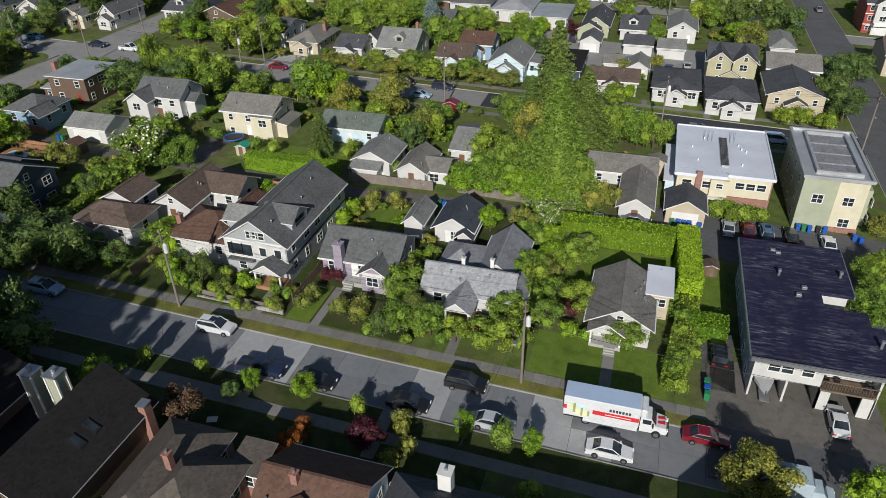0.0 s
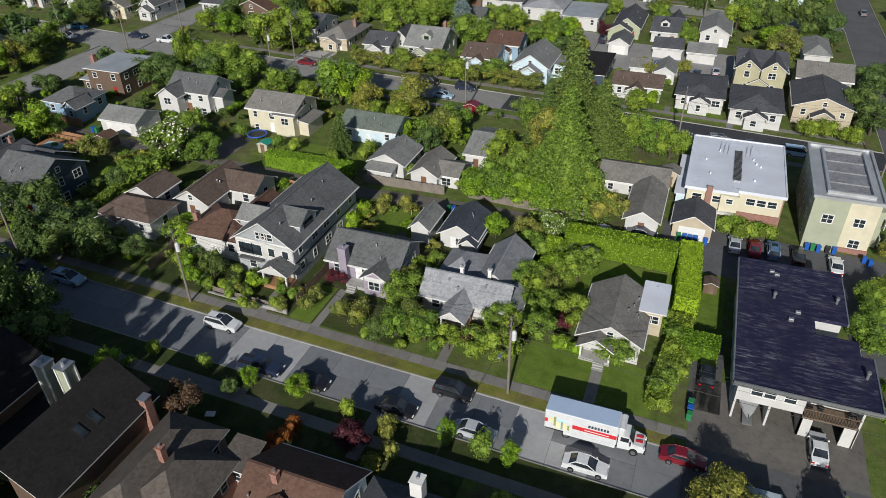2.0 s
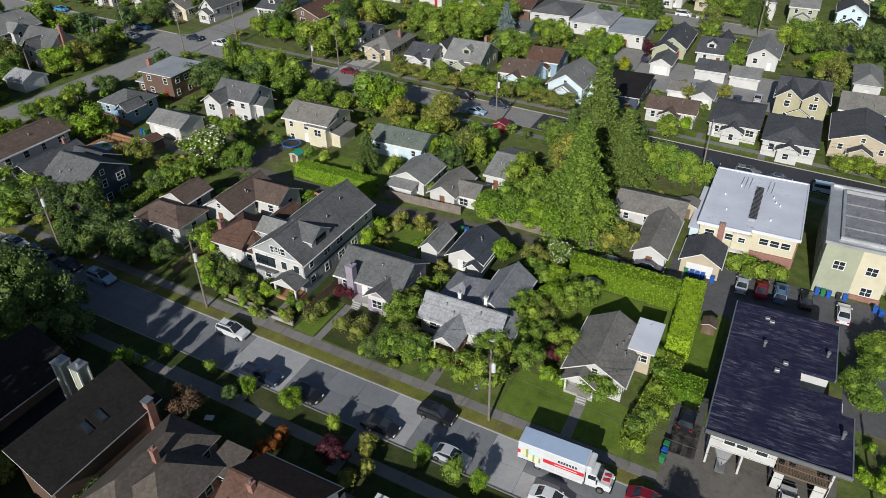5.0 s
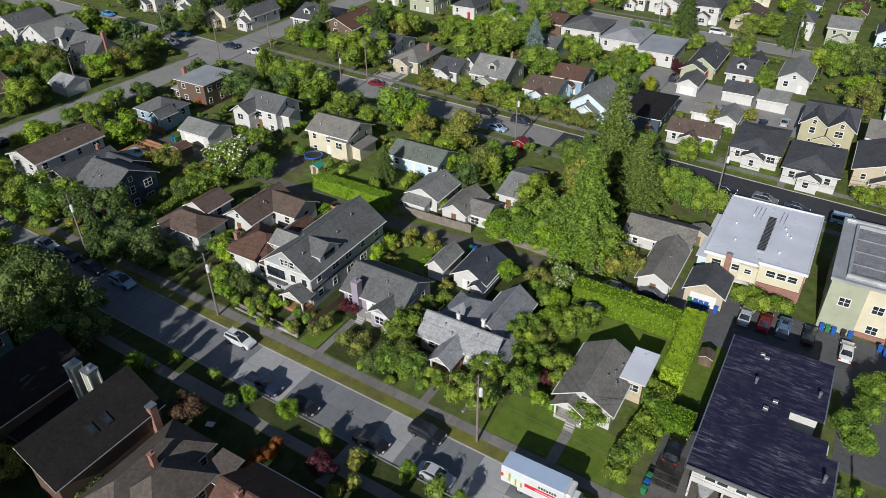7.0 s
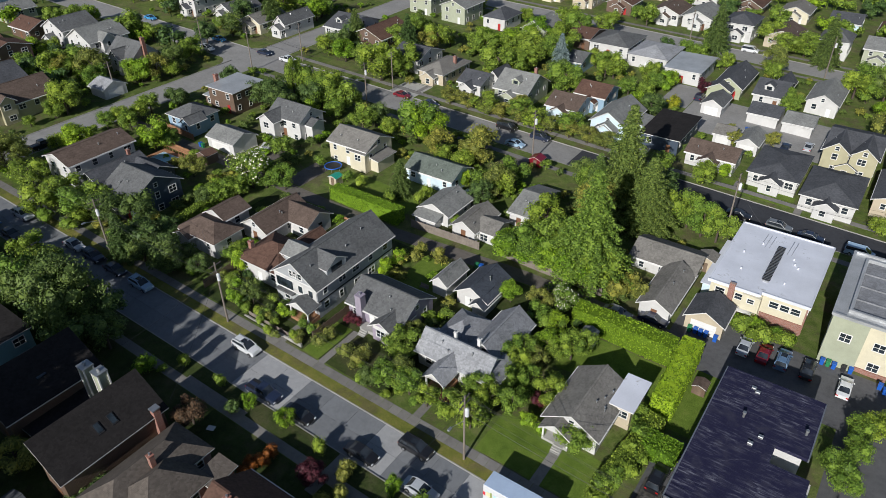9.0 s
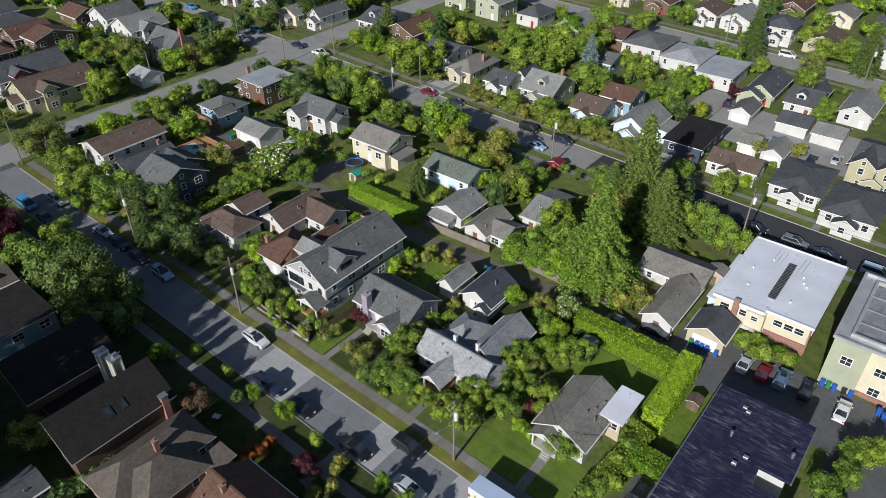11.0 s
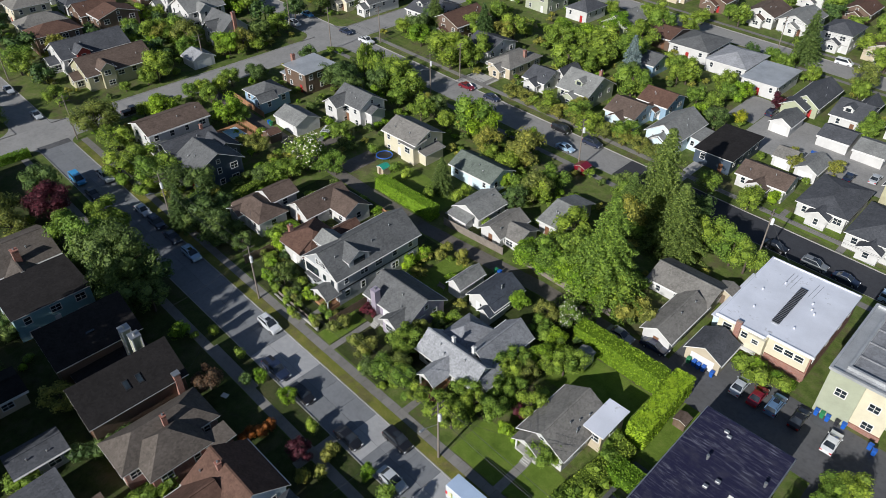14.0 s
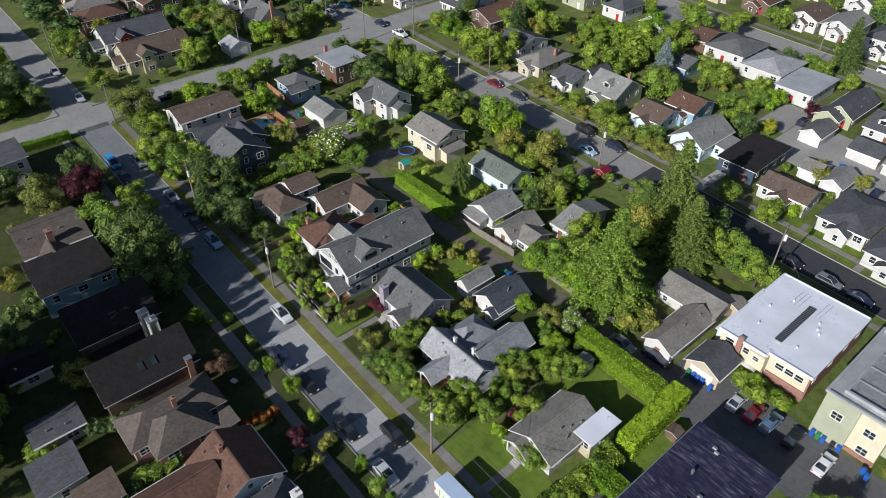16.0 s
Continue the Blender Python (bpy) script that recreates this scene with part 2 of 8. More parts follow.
def membrane(name, c):
    """A pale roof sheet with ponding stains and scuffs."""
    m, t, b = nodes_of(name)
    co = coords_of(t)
    n1, n2, n3 = noise_node(t, 0.22, 4, 0.6, co), noise_node(t, 0.8, 7, 0.75, co), noise_node(t, 7, 3, 0.7, co)
    a = ramp_node(t, n1.outputs[0], ((0.35, shade(c, 0.9)), (0.65, shade(c, 1.05))))
    st = ramp_node(t, n2.outputs[0], ((0.57, (0, 0, 0)), (0.66, (0.8, 0.8, 0.8))))
    gate = ramp_node(t, n1.outputs[0], ((0.50, (0, 0, 0)), (0.58, (1, 1, 1))))
    o = mix_node(t, mix_node(t, 1.0, st.outputs[0], gate.outputs[0], "MULTIPLY"), a.outputs[0], (0.22, 0.21, 0.20))
    o = mix_node(t, 0.15, o, n3.outputs[0], "OVERLAY")
    t.links.new(o, b.inputs["Base Color"])
    b.inputs["Roughness"].default_value = 0.55
    return m


ROOFS["white"] = membrane("white_membrane", (0.62, 0.64, 0.71))
ROOFS["metal"] = plain("pale_metal_roof", (0.42, 0.43, 0.44), 0.4, 0.3, 0.2, 1.0)
WALLS = {k: siding("siding_" + k, c) for k, c in (
    ("white", (0.55, 0.54, 0.525)), ("cream", (0.60, 0.55, 0.41)), ("grey", (0.36, 0.375, 0.39)), ("mauve", (0.31, 0.27, 0.33)), ("navy", (0.05, 0.07, 0.10)),
    ("blue", (0.25, 0.36, 0.47)), ("teal", (0.24, 0.40, 0.43)), ("tan", (0.48, 0.41, 0.30)), ("green", (0.37, 0.39, 0.26)), ("brown", (0.13, 0.085, 0.06)),
    ("paleblue", (0.55, 0.66, 0.72)), ("sage", (0.36, 0.38, 0.28)), ("yellow", (0.40, 0.37, 0.24)), ("red", (0.30, 0.05, 0.04)), ("charcoal", (0.09, 0.095, 0.10)))}
WALLS["brick"] = brickish("red_brick", (0.25, 0.105, 0.075))
TRIM, GLASS = plain("white_trim", (0.66, 0.65, 0.63), 0.5, 0, 0.08, 2), glassy("window_glass")
DOORS = [plain("door_red", (0.35, 0.03, 0.03), 0.4), plain("door_white", (0.7, 0.7, 0.68), 0.5), plain("door_wood", (0.18, 0.09, 0.05), 0.5)]
BRICK = WALLS["brick"]
WOOD, OLDWOOD, DECK = plain("fence_wood", (0.16, 0.115, 0.08), 0.85, 0, 0.3, 3), plain("pole_wood", (0.20, 0.17, 0.145), 0.85, 0, 0.25, 3), plain("deck_wood", (0.32, 0.17, 0.09), 0.7, 0, 0.25, 3)
METAL, BLACK = plain("galvanised_metal", (0.45, 0.46, 0.47), 0.4, 0.8, 0.15, 4), plain("black_plastic", (0.02, 0.02, 0.022), 0.5, 0, 0.2, 4)
RUBBER, CHROME = plain("tyre_rubber", (0.02, 0.02, 0.02), 0.85, 0, 0.2, 8), plain("alloy_wheel", (0.5, 0.5, 0.52), 0.3, 0.9, 0.1, 8)
BARK = plain("bark", (0.09, 0.07, 0.055), 0.9, 0, 0.35, 5)
LEAVES = {k: leaf("leaf_" + k, c) for k, c in (
    ("mid", (0.178, 0.272, 0.036)), ("lime", (0.185, 0.312, 0.020)), ("dark", (0.096, 0.156, 0.040)), ("olive", (0.210, 0.240, 0.050)), ("maroon", (0.085, 0.020, 0.030)),
    ("brown", (0.100, 0.070, 0.045)), ("spruce", (0.22, 0.29, 0.29)), ("fir", (0.190, 0.285, 0.042)), ("cedar", (0.150, 0.215, 0.046)), ("yellow", (0.26, 0.30, 0.02)), ("rust", (0.20, 0.075, 0.014)))}
BLOSSOM = plain("white_blossom", (0.80, 0.76, 0.66), 0.7, 0, 0.15, 6)
LAMP_RED, LAMP_WHITE = plain("tail_lamp", (0.40, 0.01, 0.01), 0.2), plain("head_lamp", (0.75, 0.76, 0.78), 0.15)

# ---- ground and builders ----
def gz(x, y):
    """Height of the gently rising ground."""
    return -0.036 * x + 0.006 * y - 0.4


def mesh_of(name, bm, mats):
    me = bpy.data.meshes.new(name)
    bm.to_mesh(me)
    bm.free()
    for m in (mats if isinstance(mats, (list, tuple)) else [mats]):
        me.materials.append(m)
    return me


def part(name, bm, material, parent, label=""):
    """Links a bmesh as one mesh object under a thing or part; the mesh is in the thing's own space."""
    ob = new(name, mesh_of(name, bm, material))
    ob.parent = parent
    return tagged(ob, label)


def thing(name, x, y, z=None, rz=0.0, label="", category="", group=""):
    ob = new(name)
    ob.empty_display_size = 0.2
    ob.matrix_basis = pose(x, y, gz(x, y) if z is None else z, 0, 0, rz)
    return tagged(ob, label, category, group)


def box(bm, x0, x1, y0, y1, z0, z1, bevel=0.0, mi=0):
    r = bmesh.ops.create_cube(bm, size=1)
    vs = r["verts"]
    for v in vs:
        v.co = Vector((x0 + (v.co.x + 0.5) * (x1 - x0), y0 + (v.co.y + 0.5) * (y1 - y0), z0 + (v.co.z + 0.5) * (z1 - z0)))
    fs = {f for v in vs for f in v.link_faces}
    for f in fs:
        f.material_index = mi
    if bevel:
        bmesh.ops.bevel(bm, geom=list({e for v in vs for e in v.link_edges}), offset=bevel, segments=1, affect="EDGES", profile=0.5)
    return vs


def boxed(x0, x1, y0, y1, z0, z1, bevel=0.0):
    bm = bmesh.new()
    box(bm, x0, x1, y0, y1, z0, z1, bevel)
    return bm


def tube(bm, a, b, r0, r1, n=8, cap=True):
    a, b = Vector(a), Vector(b)
    d = b - a
    m = Matrix.Translation((a + b) / 2) @ d.to_track_quat("Z", "Y").to_matrix().to_4x4()
    bmesh.ops.create_cone(bm, cap_ends=cap, segments=n, radius1=r0, radius2=r1, depth=d.length, matrix=m)


def sweep(bm, pts, r, n=6):
    """One unbroken round rod along a line of points."""
    pts = [Vector(p) for p in pts]
    rings = []
    for i, p in enumerate(pts):
        d = (pts[min(i + 1, len(pts) - 1)] - pts[max(i - 1, 0)]).normalized()
        q = d.to_track_quat("Z", "Y")
        rings.append([bm.verts.new(p + q @ Vector((math.cos(6.2832 * k / n) * r, math.sin(6.2832 * k / n) * r, 0))) for k in range(n)])
    for a, b in zip(rings, rings[1:]):
        for k in range(n):
            bm.faces.new((a[k], a[(k + 1) % n], b[(k + 1) % n], b[k]))
    bm.faces.new(rings[0][::-1])
    bm.faces.new(rings[-1])


PLANS = []


def prism(bm, pts, z0f, z1f):
    """A solid over a plan outline; the two functions give the bottom and top at each point."""
    lo = [bm.verts.new((x, y, z0f(x, y))) for x, y in pts]
    hi = [bm.verts.new((x, y, z1f(x, y))) for x, y in pts]
    n = len(pts)
    bm.faces.new(hi)
    bm.faces.new(lo[::-1])
    for i in range(n):
        bm.faces.new((lo[i], lo[(i + 1) % n], hi[(i + 1) % n], hi[i]))


def slab(name, x0, x1, y0, y1, up, mat, label, kind="structure", thick=0.3):
    """A piece of paving or lawn that follows the ground, with its top at the given height over it."""
    bm = bmesh.new()
    prism(bm, ((x0, y0), (x1, y0), (x1, y1), (x0, y1)), lambda x, y: gz(x, y) + up - thick, lambda x, y: gz(x, y) + up)
    return tagged(new(name, mesh_of(name, bm, mat)), label, "", "", kind)


def lid(bm, pts, thick, mi=0):
    """A roof plane: a slab under the given corners."""
    hi = [bm.verts.new(p) for p in pts]
    lo = [bm.verts.new(Vector(p) - Vector((0, 0, thick))) for p in pts]
    n = len(pts)
    for vs, k in ((hi, mi), (lo[::-1], mi)):
        bm.faces.new(vs).material_index = k
    for i in range(n):
        bm.faces.new((hi[i], lo[i], lo[(i + 1) % n], hi[(i + 1) % n])).material_index = 1


WINDOW_MESHES = {}


def window(parent, side, u, z, w, h, at, plainly=False):
    """A window with raised frame, sill and glass on one wall. side: s, n, e, w; u along the wall, at: the wall's place."""
    key = (side, round(w, 2), round(h, 2), plainly)
    if key not in WINDOW_MESHES:
        fr, pa = bmesh.new(), bmesh.new()
        t, d = 0.12, 0.06
        xs = [-w / 2 - t, -w / 2, w / 2, w / 2 + t] if w <= 1.3 else [-w / 2 - t, -w / 2, -0.04, 0.04, w / 2, w / 2 + t]
        zs = [-h / 2 - t, -h / 2, -0.03, 0.03, h / 2, h / 2 + t]
        vs = [[fr.verts.new((x, -d, z)) for z in zs] for x in xs]
        for i in range(len(xs) - 1):
            for j in range(len(zs) - 1):
                hole = (i in ((1,) if len(xs) == 4 else (1, 3))) and j in (1, 3)
                if not hole:
                    fr.faces.new((vs[i][j], vs[i + 1][j], vs[i + 1][j + 1], vs[i][j + 1]))
        ex = bmesh.ops.extrude_face_region(fr, geom=list(fr.faces))
        for v in ex["geom"]:
            if isinstance(v, bmesh.types.BMVert):
                v.co.y = 0.02
        bmesh.ops.recalc_face_normals(fr, faces=fr.faces)
        box(pa, -w / 2, w / 2, -0.02, 0.02, -h / 2, h / 2)
        turn = pose(0, 0, 0, 0, 0, {"s": 0, "e": 90, "n": 180, "w": -90}[side])
        fr.transform(turn)
        pa.transform(turn)
        if plainly:
            n0 = len(fr.faces)
            tmp = bpy.data.meshes.new("tmp")
            pa.to_mesh(tmp)
            fr.from_mesh(tmp)
            fr.faces.ensure_lookup_table()
            for f in fr.faces[n0:]:
                f.material_index = 1
            bpy.data.meshes.remove(tmp)
        WINDOW_MESHES[key] = (mesh_of("frame", fr, [TRIM, GLASS]), mesh_of("pane", pa, GLASS)) if plainly else (mesh_of("frame", fr, TRIM), mesh_of("pane", pa, GLASS))
    p = {"s": (u, at, z), "n": (u, at, z), "e": (at, u, z), "w": (at, u, z)}[side]
    f = new("window", WINDOW_MESHES[key][0])
    f.parent, f.location = parent, p
    if not plainly:
        g = new("pane", WINDOW_MESHES[key][1])
        g.parent = f
    return f


def roof_planes(bm, x0, x1, y0, y1, e, rise, kind, over=0.45, thick=0.16):
    """Gable (ridge along x or y), hip or shed roof over a plan; material 1 is the edge board."""
    X0, X1, Y0, Y1 = x0 - over, x1 + over, y0 - over, y1 + over
    if kind == "gx":
        s = rise / ((y1 - y0) / 2)
        ym, zr, ze = (y0 + y1) / 2, e + rise + thick, e - s * over + thick
        lid(bm, [(X0, Y0, ze), (X1, Y0, ze), (X1, ym, zr), (X0, ym, zr)], thick)
        lid(bm, [(X1, Y1, ze), (X0, Y1, ze), (X0, ym, zr), (X1, ym, zr)], thick)
    elif kind == "gy":
        s = rise / ((x1 - x0) / 2)
        xm, zr, ze = (x0 + x1) / 2, e + rise + thick, e - s * over + thick
        lid(bm, [(X0, Y1, ze), (X0, Y0, ze), (xm, Y0, zr), (xm, Y1, zr)], thick)
        lid(bm, [(X1, Y0, ze), (X1, Y1, ze), (xm, Y1, zr), (xm, Y0, zr)], thick)
    elif kind == "hip":
        w, d = X1 - X0, Y1 - Y0
        k = min(w, d) / 2
        ze, zr = e - 0.1 + thick, e + rise + thick
        if w >= d:
            a, b = (X0 + k, (Y0 + Y1) / 2, zr), (X1 - k, (Y0 + Y1) / 2, zr)
            b = (max(b[0], a[0] + 0.05), b[1], b[2])
            lid(bm, [(X0, Y0, ze), (X1, Y0, ze), b, a], thick)
            lid(bm, [(X1, Y1, ze), (X0, Y1, ze), a, b], thick)
            lid(bm, [(X1, Y0, ze), (X1, Y1, ze), b], thick)
            lid(bm, [(X0, Y1, ze), (X0, Y0, ze), a], thick)
        else:
            a, b = ((X0 + X1) / 2, Y0 + k, zr), ((X0 + X1) / 2, Y1 - k, zr)
            lid(bm, [(X0, Y1, ze), (X0, Y0, ze), a, b], thick)
            lid(bm, [(X1, Y0, ze), (X1, Y1, ze), b, a], thick)
            lid(bm, [(X0, Y0, ze), (X1, Y0, ze), a], thick)
            lid(bm, [(X1, Y1, ze), (X0, Y1, ze), b], thick)
    elif kind in ("ss", "sn", "sw", "se"):       # low on the named side
        g = rise / ((y1 - y0) if kind in ("ss", "sn") else (x1 - x0))
        z = {"ss": lambda x, y: e + g * (y - y0), "sn": lambda x, y: e + g * (y1 - y), "sw": lambda x, y: e + g * (x - x0), "se": lambda x, y: e + g * (x1 - x)}[kind]
        lid(bm, [(x, y, z(x, y) + thick) for x, y in ((X0, Y0), (X1, Y0), (X1, Y1), (X0, Y1))], thick)
    elif kind == "flat":
        lid(bm, [(X0, Y0, e + thick), (X1, Y0, e + thick), (X1, Y1, e + thick), (X0, Y1, e + thick)], thick)


def wall_block(bm, x0, x1, y0, y1, e, rise, kind, low=-2.2):
    """Walls from under the ground to the eaves, closed up to the roof at the gables."""
    z = lambda x, y: {"gx": e + rise * (1 - abs(y - (y0 + y1) / 2) / ((y1 - y0) / 2)), "gy": e + rise * (1 - abs(x - (x0 + x1) / 2) / ((x1 - x0) / 2)),
                      "ss": e + rise * (y - y0) / (y1 - y0), "sn": e + rise * (y1 - y) / (y1 - y0), "sw": e + rise * (x - x0) / (x1 - x0),
                      "se": e + rise * (x1 - x) / (x1 - x0)}.get(kind, e)
    xm, ym = (x0 + x1) / 2, (y0 + y1) / 2
    if kind == "gx":
        for s, t in ((y0, ym), (ym, y1)):
            prism(bm, ((x0, s), (x1, s), (x1, t), (x0, t)), lambda x, y: low, z)
    elif kind == "gy":
        for s, t in ((x0, xm), (xm, x1)):
            prism(bm, ((s, y0), (t, y0), (t, y1), (s, y1)), lambda x, y: low, z)
    else:
        prism(bm, ((x0, y0), (x1, y0), (x1, y1), (x0, y1)), lambda x, y: low, z)


def chimney(h, x, y, z0, z1, w=0.75, mat=None):
    bm = bmesh.new()
    box(bm, x - w / 2, x + w / 2, y - w / 2, y + w / 2, z0, z1)
    box(bm, x - w / 2 - 0.07, x + w / 2 + 0.07, y - w / 2 - 0.07, y + w / 2 + 0.07, z1, z1 + 0.14)
    c = part("chimney", bm, mat or BRICK, h)
    f = bmesh.new()
    tube(f, (x, y, z1 + 0.1), (x, y, z1 + 0.45), 0.15, 0.13, 8)
    part("flue", f, METAL, c)


def vent(h, x, y, z):
    bm = bmesh.new()
    tube(bm, (x, y, z - 0.3), (x, y, z + 0.35), 0.08, 0.08, 8)
    tube(bm, (x, y, z + 0.35), (x, y, z + 0.45), 0.14, 0.10, 8)
    part("vent", bm, METAL, h)


def gutter(h, x0, x1, y0, y1, e, kind, over):
    for lo in (True, False):
        bm = bmesh.new()
        if kind == "gx":
            y = (y0 - over - 0.07) if lo else (y1 + over + 0.07)
            box(bm, x0 - over, x1 + over, y - 0.06, y + 0.06, e - 0.30, e - 0.18)
        else:
            x = (x0 - over - 0.07) if lo else (x1 + over + 0.07)
            box(bm, x - 0.06, x + 0.06, y0 - over, y1 + over, e - 0.30, e - 0.18)
        part("gutter", bm, TRIM, h)


def house(label, x0, x1, y0, y1, e, rise, kind, wall, roof, category="house", door="s", wings=(), chim=None, vents=2, win=True, name="house", over=0.45):
    """A house on its plan: walls, roof, windows by storey, a door, chimney and vents; wings are further blocks in the same colours."""
    cx, cy = (x0 + x1) / 2, (y0 + y1) / 2
    h = thing(name, cx, cy, None, 0, label, category)
    rng = random.Random(int(cx * 31 + cy * 7))
    if name == "house" and (y0 > 225 or 143 < y0 < 176) and kind != "ss":
        wings = tuple(wings) + ((cx - 1.9, cx + 1.9, y0 - 1.9, y0 + 0.6, min(e, 3.3) - 0.5, 1.1, "gy"),)
    far = y0 > 126 or x0 < -100 or y1 < 24
    blocks = [(x0, x1, y0, y1, e, rise, kind, wall, roof)] + [tuple(w) + (wall, roof)[len(w) - 7:] if len(w) < 9 else tuple(w) for w in wings]
    for i, (a, b, c, d, ee, rr, kk, wm, rm) in enumerate(blocks):
        PLANS.append((a, b, c, d))
        a, b, c, d = a - cx, b - cx, c - cy, d - cy
        bm = bmesh.new()
        wall_block(bm, a, b, c, d, ee, rr, kk)
        part("wall", bm, WALLS[wm], h)
        bm = bmesh.new()
        roof_planes(bm, a, b, c, d, ee, rr, kk, over if kk != "flat" else 0.12)
        rf = part("roof", bm, [ROOFS[rm], TRIM], h)
        if kk in ("gx", "gy") and ee > 2.2:
            bm = bmesh.new()
            if kk == "gx":
                box(bm, a - over, b + over, (c + d) / 2 - 0.14, (c + d) / 2 + 0.14, ee + rr + 0.10, ee + rr + 0.19)
            else:
                box(bm, (a + b) / 2 - 0.14, (a + b) / 2 + 0.14, c - over, d + over, ee + rr + 0.10, ee + rr + 0.19)
            part("ridge_cap", bm, ROOFS[rm], rf)
            gutter(h, a, b, c, d, ee, kk, over)
        if win and ee > 2.0 and min(b - a, d - c) > 2.4:
            floors = 1 if ee < 4.4 else (2 if ee < 7.3 else 3)
            for fl in range(floors):
                z = ee - 1.25 - 2.7 * (floors - 1 - fl)
                for side, lo, hi, at in (("s", a, b, c), ("e", c, d, b), ("w", c, d, a), ("n", a, b, d)):
                    if far and side in "wn":
                        continue
                    L = hi - lo
                    n = max(1, int(L / 3.1))
                    for k in range(n):
                        u = lo + (k + 0.5) * L / n + rng.uniform(-0.25, 0.25)
                        if side == door and fl == 0 and i == 0 and k == n // 2:
                            continue
                        window(h, side, u, z, rng.choice((0.8, 1.0, 1.5)), rng.choice((1.1, 1.25)), at, y0 > 165 or x0 < -140)
            if kk in ("gx", "gy") and rr > 1.7:
                for side, at in ((("w", a), ("e", b)) if kk == "gx" else (("s", c), ("n", d))):
                    window(h, side, (c + d) / 2 if kk == "gx" else (a + b) / 2, ee + rr * 0.32, 0.7, 0.8, at)
        if i == 0 and door:
            bm = bmesh.new()
            n = max(1, int(((b - a) if door in "sn" else (d - c)) / 3.1))
            lo, L = (a, b - a) if door in "sn" else (c, d - c)
            u = lo + (n // 2 + 0.5) * L / n
            if door == "s":
                box(bm, u - 0.48, u + 0.48, c - 0.05, c + 0.05, 0.0, 2.1)
            elif door == "n":
                box(bm, u - 0.48, u + 0.48, d - 0.05, d + 0.05, 0.0, 2.1)
            elif door == "e":
                box(bm, b - 0.05, b + 0.05, u - 0.48, u + 0.48, 0.0, 2.1)
            else:
                box(bm, a - 0.05, a + 0.05, u - 0.48, u + 0.48, 0.0, 2.1)
            part("door", bm, DOORS[rng.choice((0, 1, 1, 2, 2, 2))], h)
        if i == 0:
            for _ in range(vents):
                if kk == "gx":
                    s = rng.uniform(0.25, 0.7)
                    vent(h, rng.uniform(a + 1, b - 1), c + s * (d - c) / 2, ee + rr * s + 0.15)
                elif kk == "gy":
                    s = rng.uniform(0.25, 0.7)
                    vent(h, b - s * (b - a) / 2, rng.uniform(c + 1, d - 1), ee + rr * s + 0.15)
    if name == "house" and kind == "gx" and rise >= 2.2 and 143 < y0:
        zs = e + rise * 0.30
        dormer(h, rng.uniform(-1.5, 1.5), (y0 - cy) + 0.30 * (y1 - y0) / 2, zs, 2.2, 2.6, 1.1, "s", wall, roof)
    if chim:
        chimney(h, chim[0] - cx, chim[1] - cy, chim[2], chim[3], chim[4] if len(chim) > 4 else 0.75)
    return h


def dormer(h, x, y, z, w, depth, hh, face, wm, rm):
    """A small gabled dormer on a roof; face: s, e or w. Coordinates in the house's own space."""
    turn = pose(x, y, z, 0, 0, {"s": 0, "e": 90, "w": -90, "n": 180}[face])
    bm = bmesh.new()
    wall_block(bm, -w / 2, w / 2, 0, depth, hh, w * 0.32, "gy", -0.8)
    bm.transform(turn)
    dm = part("dormer", bm, WALLS[wm], h)
    bm = bmesh.new()
    roof_planes(bm, -w / 2, w / 2, 0, depth, hh, w * 0.32, "gy", 0.25, 0.12)
    bm.transform(turn)
    part("roof", bm, [ROOFS[rm], TRIM], dm)
    bm = bmesh.new()
    box(bm, -w * 0.28, w * 0.28, -0.05, 0.02, 0.25, hh)
    bm.transform(turn)
    part("window", bm, GLASS, dm)


def garage(label, x0, x1, y0, y1, e, rise, kind, wall, roof, door="s"):
    g = house(label, x0, x1, y0, y1, e, rise, kind, wall, roof, "garage", "", (), None, 0, False, "garage", 0.3)
    w, d = (x1 - x0) / 2, (y1 - y0) / 2
    bm = bmesh.new()
    k = 0.32
    for i in range(4):
        z = 0.05 + i * 0.55
        if door == "s":
            box(bm, -w + w * k, w - w * k, -d - 0.05, -d + 0.02, z, z + 0.52)
        elif door == "n":
            box(bm, -w + w * k, w - w * k, d - 0.02, d + 0.05, z, z + 0.52)
        elif door == "e":
            box(bm, w - 0.02, w + 0.05, -d + d * k, d - d * k, z, z + 0.52)
        else:
            box(bm, -w - 0.05, -w + 0.02, -d + d * k, d - d * k, z, z + 0.52)
    part("garage_door", bm, TRIM, g)
    return g


